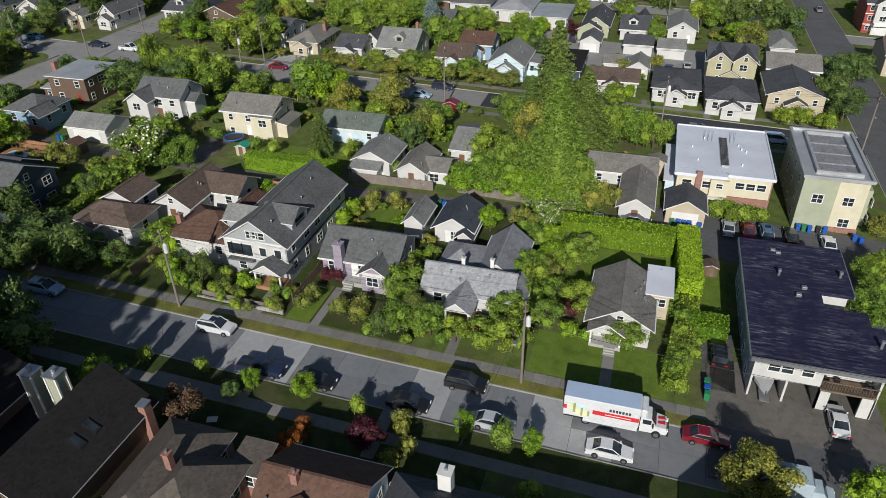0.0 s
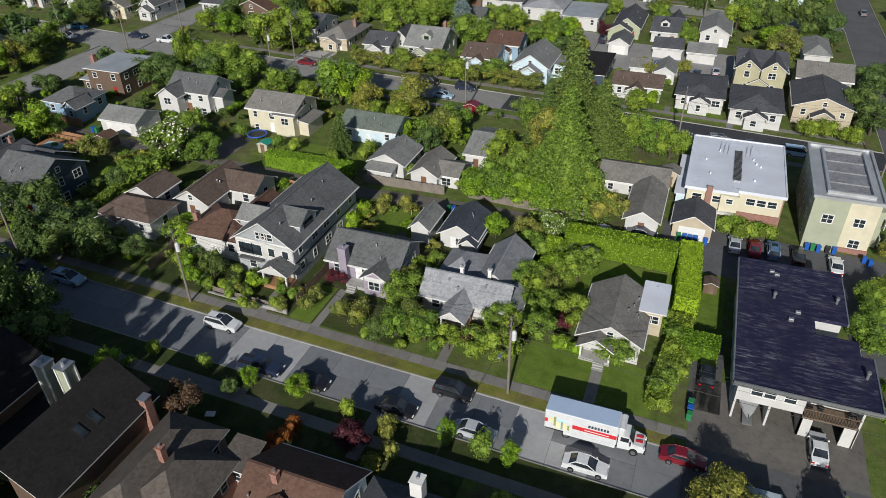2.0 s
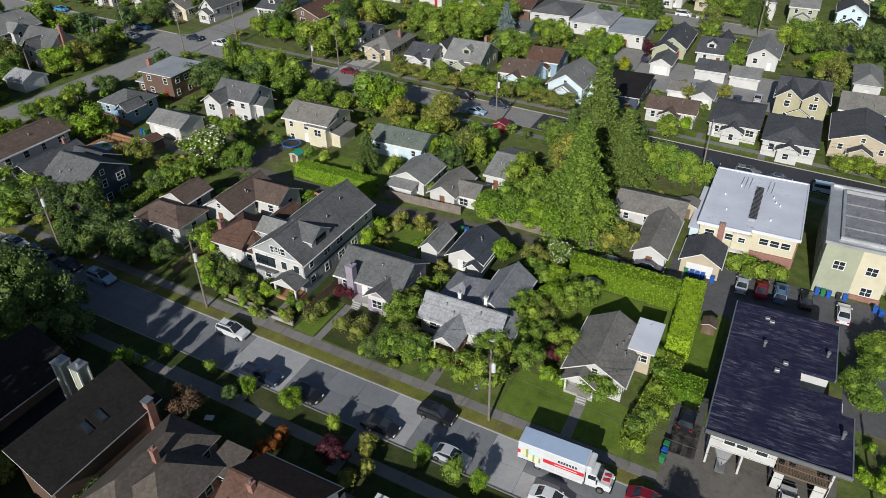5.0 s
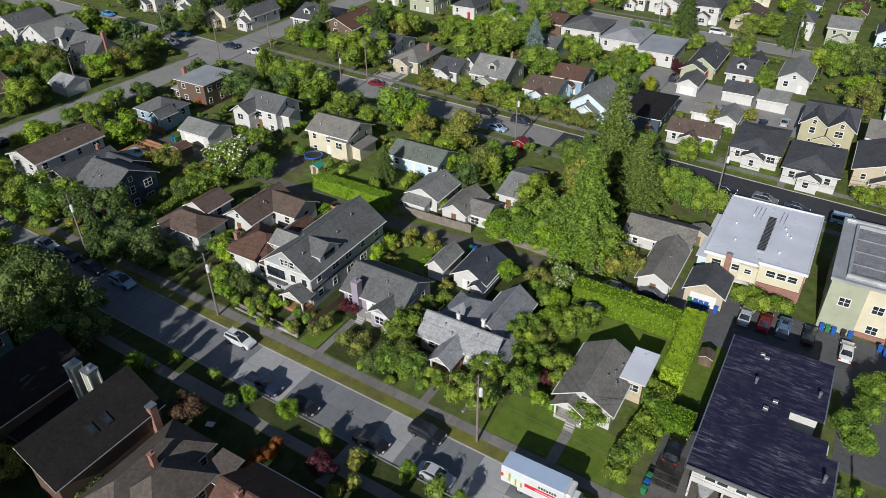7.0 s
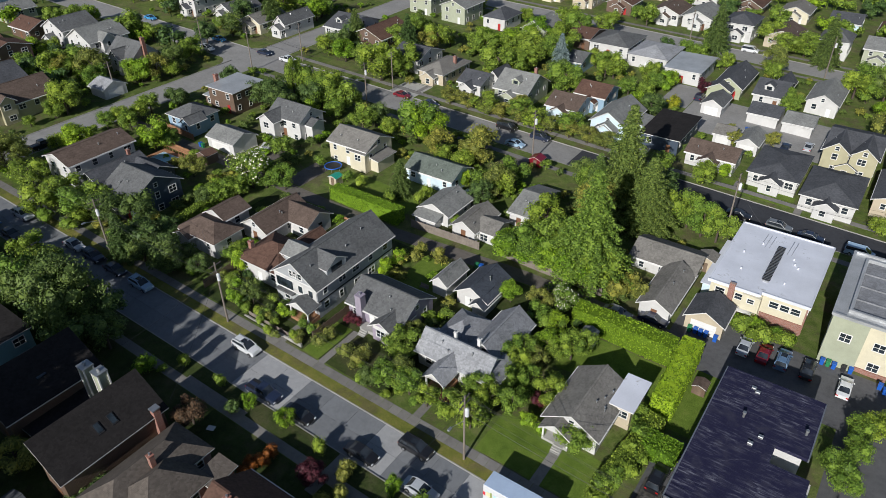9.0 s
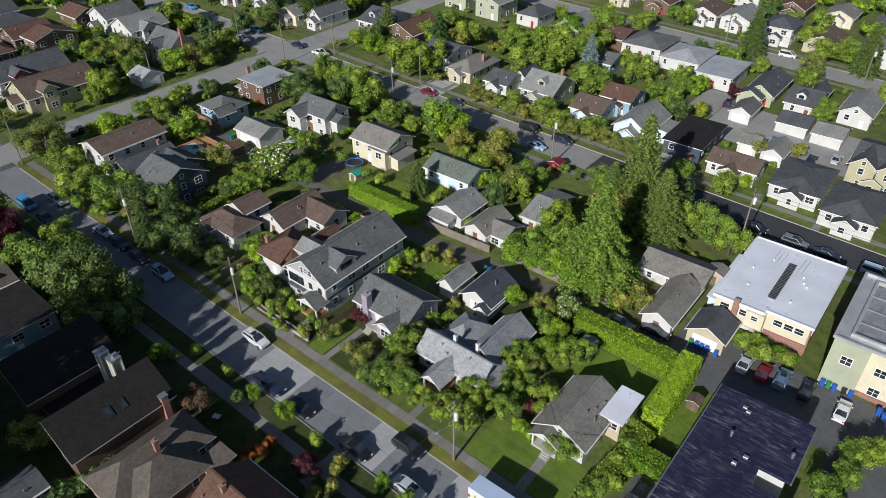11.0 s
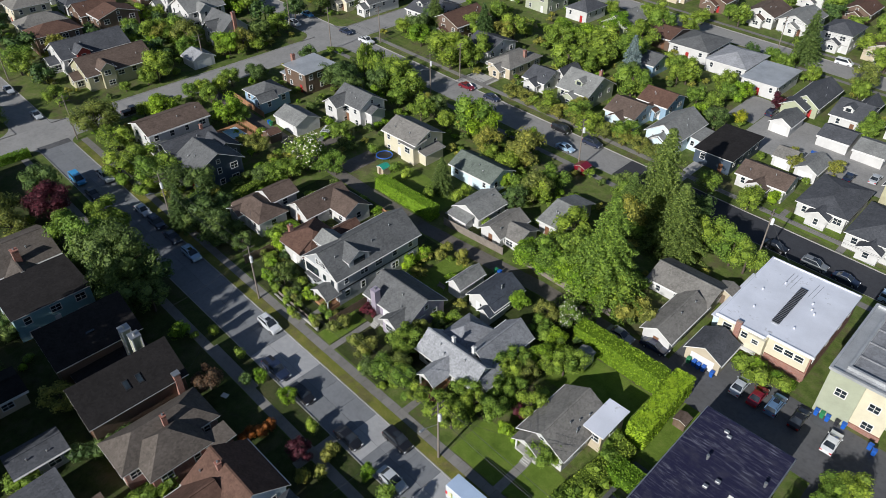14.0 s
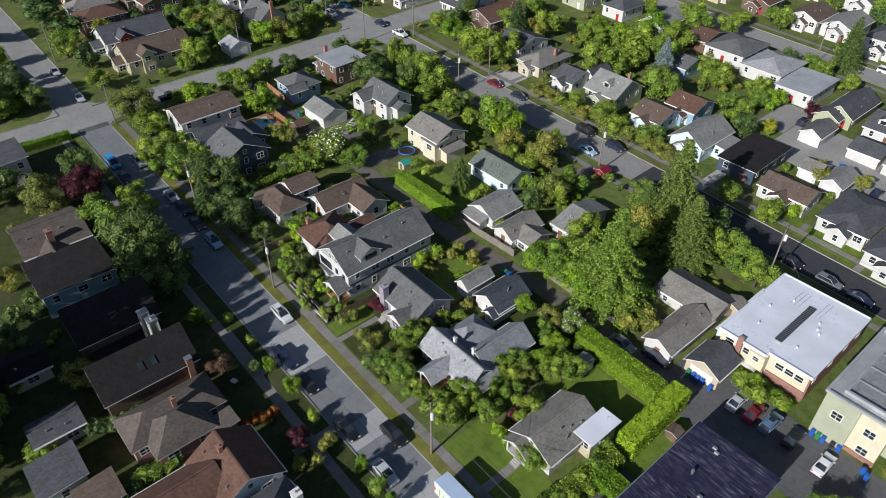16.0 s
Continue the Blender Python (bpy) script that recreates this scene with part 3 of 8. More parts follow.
# ---- plants ----
def leaf_cards(bm, rng, centre, r, n, size, flat=0.75, mi=0):
    """Small bent leaf clumps over the upper hull of a clump."""
    c = Vector(centre)
    for _ in range(n):
        v = Vector((rng.gauss(0, 1), rng.gauss(0, 1), rng.gauss(0.25, 1)))
        v.normalize()
        p = c + Vector((v.x * r, v.y * r, v.z * r * flat)) * rng.uniform(0.82, 1.12)
        nrm = (v + Vector((rng.uniform(-0.7, 0.7), rng.uniform(-0.7, 0.7), rng.uniform(-0.3, 0.8)))).normalized()
        a = nrm.orthogonal().normalized()
        a.rotate(Matrix.Rotation(rng.uniform(0, 6.28), 3, nrm))
        b = nrm.cross(a)
        s, q = size * rng.uniform(0.6, 1.35), size * rng.uniform(0.4, 0.9)
        tip, tail = bm.verts.new(p + a * s * 0.62), bm.verts.new(p - a * s * 0.62)
        l, r_ = bm.verts.new(p + b * q * 0.6 - nrm * s * 0.2), bm.verts.new(p - b * q * 0.6 - nrm * s * 0.2)
        bm.faces.new((tip, l, tail)).material_index = mi
        bm.faces.new((tip, tail, r_)).material_index = mi


def core(bm, rng, centre, r, flat=0.75, mi=0):
    vs = bmesh.ops.create_icosphere(bm, subdivisions=1, radius=1)["verts"]
    o = Vector((rng.uniform(0, 50), rng.uniform(0, 50), 0))
    for v in vs:
        k = r * (0.80 + 0.45 * noise.noise(v.co * 2.2 + o))
        v.co = Vector(centre) + Vector((v.co.x * k, v.co.y * k, v.co.z * k * flat))
    for f in {f for v in vs for f in v.link_faces}:
        f.material_index = mi


def trunk_mesh(rng, height, r, limbs, reach):
    bm = bmesh.new()
    bend = Vector((rng.uniform(-0.2, 0.2), rng.uniform(-0.2, 0.2), 0))
    mid = Vector((0, 0, height * 0.5)) + bend
    tube(bm, (0, 0, -0.4), mid, r, r * 0.75, 8)
    top = Vector((0, 0, height)) + bend * 1.5
    tube(bm, mid, top, r * 0.75, r * 0.3, 8)
    for i in range(limbs):
        a = i * 2.4 + rng.uniform(-0.3, 0.3)
        s = mid.lerp(top, rng.uniform(0.0, 0.8))
        tube(bm, s, s + Vector((math.cos(a) * reach, math.sin(a) * reach, reach * 0.7)), r * 0.4, r * 0.1, 6)
    return bm


def broadleaf(seed, H, r, leafname, blossom=False, clumps=21, fine=1.0):
    """A broadleaved tree: trunk and limbs, a crown of many leafy clumps with gaps."""
    rng = random.Random(seed)
    t = new("tree")
    part("trunk", trunk_mesh(rng, H * 0.62, 0.05 * r + 0.06, 6, r * 0.55), BARK, t)
    bm = bmesh.new()
    zc = H - r * 0.85 if H > 2.2 * r else H * 0.55
    hz = H - zc
    n = clumps
    for i in range(n):
        v = Vector((rng.gauss(0, 1), rng.gauss(0, 1), rng.gauss(0.15, 0.9)))
        v.normalize()
        k = rng.uniform(0.45, 0.80)
        cr = r * rng.uniform(0.2, 0.42) * (21 / n) ** 0.3
        c = Vector((v.x * r * k, v.y * r * k, zc + v.z * hz * k * 0.95))
        c.z = max(c.z, cr * 0.6)
        core(bm, rng, c, cr * 0.82, 0.8)
        leaf_cards(bm, rng, c, cr, int((45 + 200 * (cr / r)) * fine), max(0.2, r * 0.085 / fine), 0.85)
        if blossom:
            leaf_cards(bm, rng, c + Vector((0, 0, 0.1)), cr * 1.05, 16, 0.30, 0.85, 1)
    part("crown", bm, [LEAVES[leafname], BLOSSOM], t)
    return t


def shrub(seed, H, r, leafname, blossom=False):
    rng = random.Random(seed)
    t = new("shrub")
    part("stem", trunk_mesh(rng, H * 0.5, 0.05, 4, r * 0.4), BARK, t)
    bm = bmesh.new()
    for i in range(9):
        a, k = i * 2.4, rng.uniform(0.1, 0.62)
        cr = r * rng.uniform(0.38, 0.6)
        c = Vector((math.cos(a) * r * k, math.sin(a) * r * k, rng.uniform(0.35, 0.75) * H))
        core(bm, rng, c, cr * 0.9, 0.85)
        leaf_cards(bm, rng, c, cr, 72, max(0.14, r * 0.11), 0.85)
        if blossom:
            leaf_cards(bm, rng, c + Vector((0, 0, 0.06)), cr, 12, 0.22, 0.85, 1)
    part("foliage", bm, [LEAVES[leafname], BLOSSOM], t)
    return t


def conifer(seed, H, r, leafname, tiers=18, fine=False):
    """A conifer: straight trunk, drooping boughs in whorls that shorten to the tip."""
    rng = random.Random(seed)
    t = new("conifer")
    bm = bmesh.new()
    tube(bm, (0, 0, -0.4), (0, 0, H * 0.97), 0.022 * H, 0.02, 8)
    part("trunk", bm, BARK, t)
    bm = bmesh.new()
    for i in range(tiers):
        f = i / (tiers - 1)
        z = H * (0.06 + 0.92 * f)
        reach = r * (1 - f) ** (0.84 if fine else 0.72) * rng.uniform(0.85, 1.1) + 0.25
        n = max(5, int(13 * (1 - f) + 5))
        for k in range(n):
            a = 6.283 * k / n + rng.uniform(-0.3, 0.3) + i
            L = reach * rng.uniform(0.7, 1.12)
            m = max(3, int(L / 0.42))
            for j in range(m):
                s = (j + 0.6) / m
                p = Vector((math.cos(a) * L * s, math.sin(a) * L * s, z + 0.10 * L - 0.36 * L * s * s + rng.uniform(-0.12, 0.12)))
                w = (0.22 + 0.32 * (1 - s)) * (0.6 + 0.09 * r) + 0.16
                leaf_cards(bm, rng, p, w * (0.8 if fine else 0.9), 16 if fine else 9, 0.25 if fine else 0.42, 0.55)
    bmesh.ops.create_cone(bm, cap_ends=True, segments=10, radius1=r * 0.42, radius2=0.05, depth=H * 0.88, matrix=Matrix.Translation((0, 0, H * 0.50)))
    part("foliage", bm, LEAVES[leafname], t)
    return t


MODELS = {}
MAKERS = {"tree": broadleaf, "shrub": shrub, "conifer": conifer}


def plant(kind, x, y, H, r, col, label, group=""):
    """Puts a plant on the ground; a few built models of each kind and colour are copied, turned and scaled."""
    i = int(abs(x * 7 + y * 3)) % (2 if kind != "conifer" else 1)
    base = {"tree": (7.0, 3.6), "shrub": (2.0, 1.4), "conifer": (16.0, 5.0)}[kind]
    key = (kind, col, i)
    if kind == "tree" and H < 2.0 * r and r < 3.4:
        base, key = (4.6, 2.6), (kind, col, 7)
    elif kind == "tree" and (r > 4.9 and y < 112 or r > 3.5 and x > 0 and y < 56):
        base, key = (12.0, 6.4), (kind, col, 9)
    if col == "blossom":
        leafn, bl = "mid", True
    else:
        leafn, bl = col, False
    sx, sz = r / base[1], H / base[0]
    first = key not in MODELS
    if first:
        MODELS[key] = MAKERS[kind](len(MODELS) * 13 + 5, base[0], base[1], leafn, bl, *((42, 1.6) if key[2] == 9 else ())) if kind != "conifer" else conifer(len(MODELS), base[0], base[1], leafn, 22 if col in ("fir", "cedar") else 18, col in ("fir", "cedar"))
    m = pose(x, y, gz(x, y) + 0.1, 0, 0, (x * 53 + y * 97) % 360) @ Matrix.Diagonal((sx, sx, sz, 1))
    if first:
        ob = MODELS[key]
        ob.matrix_basis = m
    else:
        src = MODELS[key]
        keep = src.matrix_basis.copy()
        src.matrix_basis = Matrix.Identity(4)
        ob = copy_thing(src, Matrix.Identity(4))
        src.matrix_basis = keep
        ob.matrix_basis = m
    return tagged(ob, label, {"tree": "tree", "shrub": "shrub", "conifer": "conifer"}[kind], group)


def hedge(label, x0, y0, x1, y1, width, H, col, seed=1):
    """A clipped hedge: leafy all round, with a slightly uneven top."""
    rng = random.Random(seed)
    h = thing("hedge", (x0 + x1) / 2, (y0 + y1) / 2, None, math.degrees(math.atan2(y1 - y0, x1 - x0)), label, "hedge")
    L = math.hypot(x1 - x0, y1 - y0)
    bm = bmesh.new()
    vs = box(bm, -L / 2 + 0.12, L / 2 - 0.12, -width / 2 + 0.1, width / 2 - 0.1, 0.0, H - 0.1)
    bmesh.ops.subdivide_edges(bm, edges=[e for e in bm.edges if abs(e.verts[0].co.x - e.verts[1].co.x) > 0.5], cuts=max(2, int(L / 0.7)), use_grid_fill=True)
    bmesh.ops.subdivide_edges(bm, edges=[e for e in bm.edges if abs(e.verts[0].co.z - e.verts[1].co.z) > 0.5 or abs(e.verts[0].co.y - e.verts[1].co.y) > 0.5], cuts=3, use_grid_fill=True)
    for v in bm.verts:
        o = noise.noise_vector(v.co * 0.9 + Vector((seed, 0, 0))) * 0.22
        v.co += Vector((0, o.y, o.z))
    cards = int((L + width) * (width + 2 * H) * 24)
    for _ in range(min(cards, 16000)):
        u = rng.uniform(-L / 2, L / 2)
        if rng.random() < 0.16:
            e = rng.choice((-1, 1))
            leaf_cards(bm, rng, Vector((e * L / 2, rng.uniform(-width / 2, width / 2), rng.uniform(0, H))), 0.05, 1, 0.30)
            continue
        s = rng.random() * (width + 2 * H)
        k = 0.12 * noise.noise(Vector((u * 0.8, s, seed)))
        if s < H:
            p, nrm = Vector((u, -width / 2 - k, s)), Vector((0, -1, 0.2))
        elif s < H + width:
            p, nrm = Vector((u, s - H - width / 2, H + k * 2)), Vector((0, 0, 1))
        else:
            p, nrm = Vector((u, width / 2 + k, s - H - width)), Vector((0, 1, 0.2))
        leaf_cards(bm, rng, p, 0.05, 1, 0.26)
    part("foliage", bm, LEAVES[col], h)
    return h


def far_wood(name, label, spots, leafname, seed):
    """Distant trees, too many to count, joined into one mesh from one light model."""
    rng = random.Random(seed)
    bm = bmesh.new()
    tube(bm, (0, 0, -0.5), (0, 0, 3.5), 0.2, 0.12, 6)
    for i in range(11):
        v = Vector((rng.gauss(0, 1), rng.gauss(0, 1), rng.gauss(0.2, 0.9))).normalized()
        k, cr = rng.uniform(0.4, 0.75), 3.4 * rng.uniform(0.3, 0.46)
        c = Vector((v.x * 3.4 * k, v.y * 3.4 * k, max(cr * 0.7, 4.0 + v.z * 3.0 * k)))
        core(bm, rng, c, cr * 0.9, 0.8)
        leaf_cards(bm, rng, c, cr, 40, 0.58, 0.85)
    bmesh.ops.triangulate(bm, faces=bm.faces)
    co = np.array([v.co[:] for v in bm.verts])
    bm.verts.index_update()
    tri = np.array([[v.index for v in f.verts] for f in bm.faces])
    bm.free()
    V, T = [], []
    for i, (x, y, H, r) in enumerate(spots):
        a = x * 1.7 + y
        c, s = math.cos(a), math.sin(a)
        k, kz = r / 3.4, H / 6.8
        T.append(tri + i * len(co))
        V.append(np.stack((x + k * (co[:, 0] * c - co[:, 1] * s), y + k * (co[:, 0] * s + co[:, 1] * c), gz(x, y) + 0.1 + kz * co[:, 2]), 1))
    me = bpy.data.meshes.new(name)
    me.from_pydata(np.concatenate(V).tolist(), [], np.concatenate(T).tolist())
    me.materials.append(LEAVES[leafname])
    return tagged(new(name, me), label, "trees", "", "stuff")

# ---- ground, streets, kerbs ----
STREET = paving("worn_asphalt_street", (0.250, 0.244, 0.236), 0.25, 0.06)
DARKTAR = paving("dark_asphalt", (0.045, 0.047, 0.055), 0.3, 0.05)
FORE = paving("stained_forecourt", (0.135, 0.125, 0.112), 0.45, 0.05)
bm = bmesh.new()
bmesh.ops.create_grid(bm, x_segments=48, y_segments=48, size=2400)
for v in bm.verts:
    v.co.z = gz(v.co.x, v.co.y) - 0.12
tagged(new("ground", mesh_of("ground", bm, GRASS)), "grassy earth that reaches the horizon", "ground", "", "structure")

slab("road_cross_west", -139.5, -130.0, -60, 320, 0.0, STREET, "worn grey residential cross street")
slab("road_cross_east", 40.0, 50.0, -60, 320, 0.0, ASPHALT, "grey asphalt cross street")
slab("road_second", -130.0, -34.0, 134.8, 143.3, 0.0, STREET, "worn grey street behind the houses")
slab("road_second_east", -34.0, 40.0, 134.8, 143.3, 0.0, DARKTAR, "dark asphalt street behind the flats")
slab("road_third", -130.0, 40.0, 224.0, 233.0, 0.0, STREET, "worn grey street in the distance")
slab("road_third_east", 50.0, 140.0, 211.0, 219.5, 0.0, STREET, "worn grey street past the crossing")
slab("road_west_end", -300, -139.5, 47.6, 55.7, 0.0, STREET, "worn grey street past the crossing")
slab("road_second_west", -300, -139.5, 133.2, 143.3, 0.0, STREET, "worn grey street past the crossing")
# raised blocks of lawn with their kerbs
BLOCKS = (("block_middle", -130.0, 40.0, 55.7, 134.8), ("block_south", -130.0, 40.0, -60, 48.7), ("block_north", -130.0, 40.0, 143.3, 224.0), ("block_far", -130.0, 40.0, 233.0, 320),
          ("block_west", -300, -139.5, 55.7, 133.2), ("block_northwest", -300, -139.5, 143.3, 320), ("block_southwest", -300, -139.5, -60, 47.6), ("block_east", 50.0, 140, -60, 211.0), ("block_northeast", 50.0, 140, 219.5, 320))
for n, a, b, c, d in BLOCKS:
    slab(n, a + 0.15, b - 0.15, c + 0.15, d - 0.15, 0.13, GRASS, "lawn and garden ground behind the kerb")
    bm = bmesh.new()
    for p in (((a, c), (b, c), (b, c + 0.15), (a, c + 0.15)), ((a, d - 0.15), (b, d - 0.15), (b, d), (a, d)), ((a, c + 0.15), (a + 0.15, c + 0.15), (a + 0.15, d - 0.15), (a, d - 0.15)),
              ((b - 0.15, c + 0.15), (b, c + 0.15), (b, d - 0.15), (b - 0.15, d - 0.15))):
        prism(bm, p, lambda x, y: gz(x, y) - 0.2, lambda x, y: gz(x, y) + 0.14)
    tagged(new(n.replace("block", "kerb"), mesh_of("kerb", bm, KERB)), "worn pale concrete kerb", "kerb", "", "structure")
def corner(name, x, y, sx, sy, r, mat, label):
    """A rounded corner of paving where two streets meet; sx and sy point into the block."""
    pts = [(x, y)] + [(x + sx * r * (1 - math.sin(math.pi / 2 * k / 8)), y + sy * r * (1 - math.cos(math.pi / 2 * k / 8))) for k in range(9)]
    if sx * sy > 0:
        pts = pts[::-1]
    bm = bmesh.new()
    prism(bm, pts, lambda u, v: gz(u, v) - 0.2, lambda u, v: gz(u, v) + 0.148)
    tagged(new(name, mesh_of(name, bm, mat)), label, "road", "", "structure")


for k, (x, y, sx, sy) in enumerate(((-130.0, 55.7, 1, 1), (-130.0, 48.7, 1, -1), (-139.5, 55.7, -1, 1), (-139.5, 47.6, -1, -1), (-130.0, 134.8, 1, -1), (-130.0, 143.3, 1, 1), (-139.5, 133.2, -1, -1), (-139.5, 143.3, -1, 1))):
    corner("street_corner_%d" % (k + 1), x, y, sx, sy, 5.5 if k in (3, 6) else 3.6, STREET, "rounded asphalt street corner at the crossing")
bm = bmesh.new()
prism(bm, ((-129.8, 90.2), (-47.0, 90.2), (-20.0, 92.8), (3.5, 92.8), (3.5, 96.0), (-22.0, 96.0), (-48.0, 93.2), (-129.8, 93.2)), lambda x, y: gz(x, y) - 0.15, lambda x, y: gz(x, y) + 0.15)
tagged(new("alley", mesh_of("alley", bm, ALLEY)), "narrow gravel and asphalt alley", "alley", "", "structure")
slab("parking_lot", 3.5, 39.8, 90.0, 102.6, 0.16, ASPHALT, "dark asphalt parking area behind the flats")
slab("parking_entry", 28.6, 39.8, 76.0, 90.0, 0.16, ASPHALT, "grey asphalt side lot")
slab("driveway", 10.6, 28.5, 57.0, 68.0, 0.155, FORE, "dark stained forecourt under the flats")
slab("driveway_apron", 10.6, 28.5, 50.0, 57.0, 0.145, ASPHALT, "dark driveway apron")
slab("side_drive", 10.2, 13.8, 62.5, 76.0, 0.155, ASPHALT, "narrow dark side driveway")

# the street in front: single concrete panels, and the sidewalk flags
street = thing("road_front", -45, 52, 0, 0, "worn concrete residential street of jointed panels", "road")
tagged(street, "", "", "", "structure")
bm = bmesh.new()
prism(bm, ((-130.0, 48.7), (40.0, 48.7), (40.0, 55.7), (-130.0, 55.7)), lambda x, y: gz(x, y) - 0.3, lambda x, y: gz(x, y) - 0.035)
bm.transform(Matrix.Translation((45, -52, 0)))
part("road_bed", bm, ASPHALT, street)
LIGHTROAD, DARKROAD = paving("fresh_concrete_panel", (0.335, 0.335, 0.34), 0.15, 0.05), paving("patched_panel", (0.165, 0.17, 0.178), 0.3, 0.1)


def panel(name, x0, x1, y0, y1, up, mat, parent, gap=0.02):
    """One flag of paving, a shallow slab with its own edges."""
    cx, cy = (x0 + x1) / 2, (y0 + y1) / 2
    z = gz(cx, cy)
    bm = bmesh.new()
    prism(bm, ((x0 + gap, y0 + gap), (x1 - gap, y0 + gap), (x1 - gap, y1 - gap), (x0 + gap, y1 - gap)), lambda x, y: gz(x, y) + up - 0.12, lambda x, y: gz(x, y) + up)
    o = parent.matrix_basis.translation
    bm.transform(Matrix.Translation(-o))
    return part(name, bm, mat, parent)


rng = random.Random(4)
for i in range(2, 39):
    xa = -136.8 + i * 4.4625
    for j in range(2):
        m = ROAD
        if (i in (21, 22)) or i == 26 or i == 29 or (i == 30 and j == 0):
            m = LIGHTROAD
        elif rng.random() < 0.03:
            m = DARKROAD
        panel("road_panel", xa, xa + 4.4625, 48.7 + j * 3.5, 52.2 + j * 3.5, rng.uniform(-0.006, 0.006), m, street)
walkway = thing("sidewalk", -45, 58, 0, 0, "grey concrete sidewalk of square flags", "sidewalk")
tagged(walkway, "", "", "", "structure")
for i in range(62):
    panel("flag", -84 + i * 1.55, -82.45 + i * 1.55, 57.5, 59.0, 0.155 + rng.uniform(-0.008, 0.008), WALK, walkway)
slab("sidewalk_west", -127, -84, 57.5, 59.0, 0.155, WALK, "grey concrete sidewalk")
slab("sidewalk_south", -127, 37, 44.2, 45.7, 0.155, WALK, "grey concrete sidewalk in shade")
for n, c in (("sidewalk_second_south", 130.8), ("sidewalk_second_north", 145.8), ("sidewalk_third_south", 220.4), ("sidewalk_third_north", 235.6)):
    slab(n, -127, 37, c, c + 1.5, 0.155, WALK, "grey concrete sidewalk along the street behind")
for n, a, b, c, d in (("path_a", -36.1, -35.0, 59.0, 67.0), ("path_b", -0.9, 0.4, 59.0, 65.3), ("path_c", -44.2, -42.9, 59.0, 64.0), ("path_d", -18.8, -17.6, 59.0, 64.0), ("path_e", -84.0, -82.8, 145.8, 153.0),
                      ("path_f", -1.5, -0.3, 145.8, 150.0), ("path_g", 11.2, 12.6, 143.5, 171.0), ("path_h", -22.4, -21.0, 42.0, 48.6), ("path_i", -48.8, -37.0, 45.7, 46.3)):
    slab(n, a, b, c, d, 0.15, WALK, "narrow concrete garden path")
for n, a, b, c, d in (("drive_a", -22.6, 12.0, 168.8, 190.4), ("drive_b", -30, -22.8, 180, 195), ("drive_c", -44.0, -41.0, 99, 131), ("drive_d", -24, -21.6, 143.5, 172), ("drive_e", -78, -73.5, 93.5, 103), ("drive_f", -90, -82, 143.5, 152), ("drive_g", -91, -86, 93.5, 104)):
    slab(n, a, b, c, d, 0.148, STREET if n in ("drive_a", "drive_b") else CONC if n in ("drive_d", "drive_f") else ALLEY, "worn concrete yard and drive between garages")
slab("garden_bed_southwest", -129, -78, 4.0, 47.0, 0.142, EARTH_AND_SHADE, "dark planted ground under trees")
slab("garden_bed_south", -78, -10, 8.0, 44.1, 0.14, EARTH_AND_SHADE, "dark planted ground between the houses")
slab("garden_bed_front", -62, -23, 59.3, 68.5, 0.14, EARTH_AND_SHADE, "planted front gardens with dark earth")
slab("garden_bed_west", -76, -40.5, 68.5, 89.8, 0.14, EARTH_AND_SHADE, "dark earth and planting between the houses")
for n, a, b, c, d in (("lawn_strip", -39.6, -36.4, 59.3, 67.0), ("lawn_front", -9.0, 6.4, 59.2, 66.8), ("lawn_back", -7.6, 6.6, 78.6, 87.6), ("lawn_yard", -38.6, -32.4, 79.0, 89.4), ("lawn_garden", -70.0, -50.0, 97.0, 104.6),
                      ("lawn_side", 9.8, 13.4, 77.0, 91.0), ("lawn_west", -126.0, -118.8, 60.2, 84.0), ("lawn_street", -4.0, 10.4, 145.0, 150.0)):
    slab(n, a, b, c, d, 0.146, LAWN, "mown bright green lawn")
slab("garden_bed_alley", -30, -8.6, 66, 92.5, 0.14, EARTH_AND_SHADE, "planted back gardens with dark earth")
slab("verge_north", -126, 9.5, 55.9, 57.48, 0.14, VERGE, "dry mown grass verge beside the kerb")
# The south verge gets the dark ground colour in place of tree shade.
slab("verge_south", -76, 8, 45.75, 48.5, 0.14, EARTH_AND_SHADE, "verge of rough grass beside the kerb, tree shade put into its dark colour")

# ---- houses along the street ----
def add(h, name, bm, mat, label=""):
    """A further part of a house, given in world plan coordinates and heights over its base."""
    o = h.matrix_basis.translation
    bm.transform(Matrix.Translation((-o.x, -o.y, 0)))
    return part(name, bm, mat, h, label)


def steps(h, x0, x1, y0, n, mat, z=0.6):
    for i in range(n):
        add(h, "step", boxed(x0, x1, y0 - 0.3 * (i + 1), y0 - 0.3 * i, -0.6, z - i * z / n), mat)


def porch(h, x0, x1, y0, y1, z, floor, post=True):
    add(h, "porch_floor", boxed(x0, x1, y0, y1, -0.8, z), floor)
    if post:
        for x in (x0 + 0.12, x1 - 0.12):
            add(h, "post", boxed(x - 0.11, x + 0.11, y0 + 0.05, y0 + 0.27, z, 2.7), TRIM)


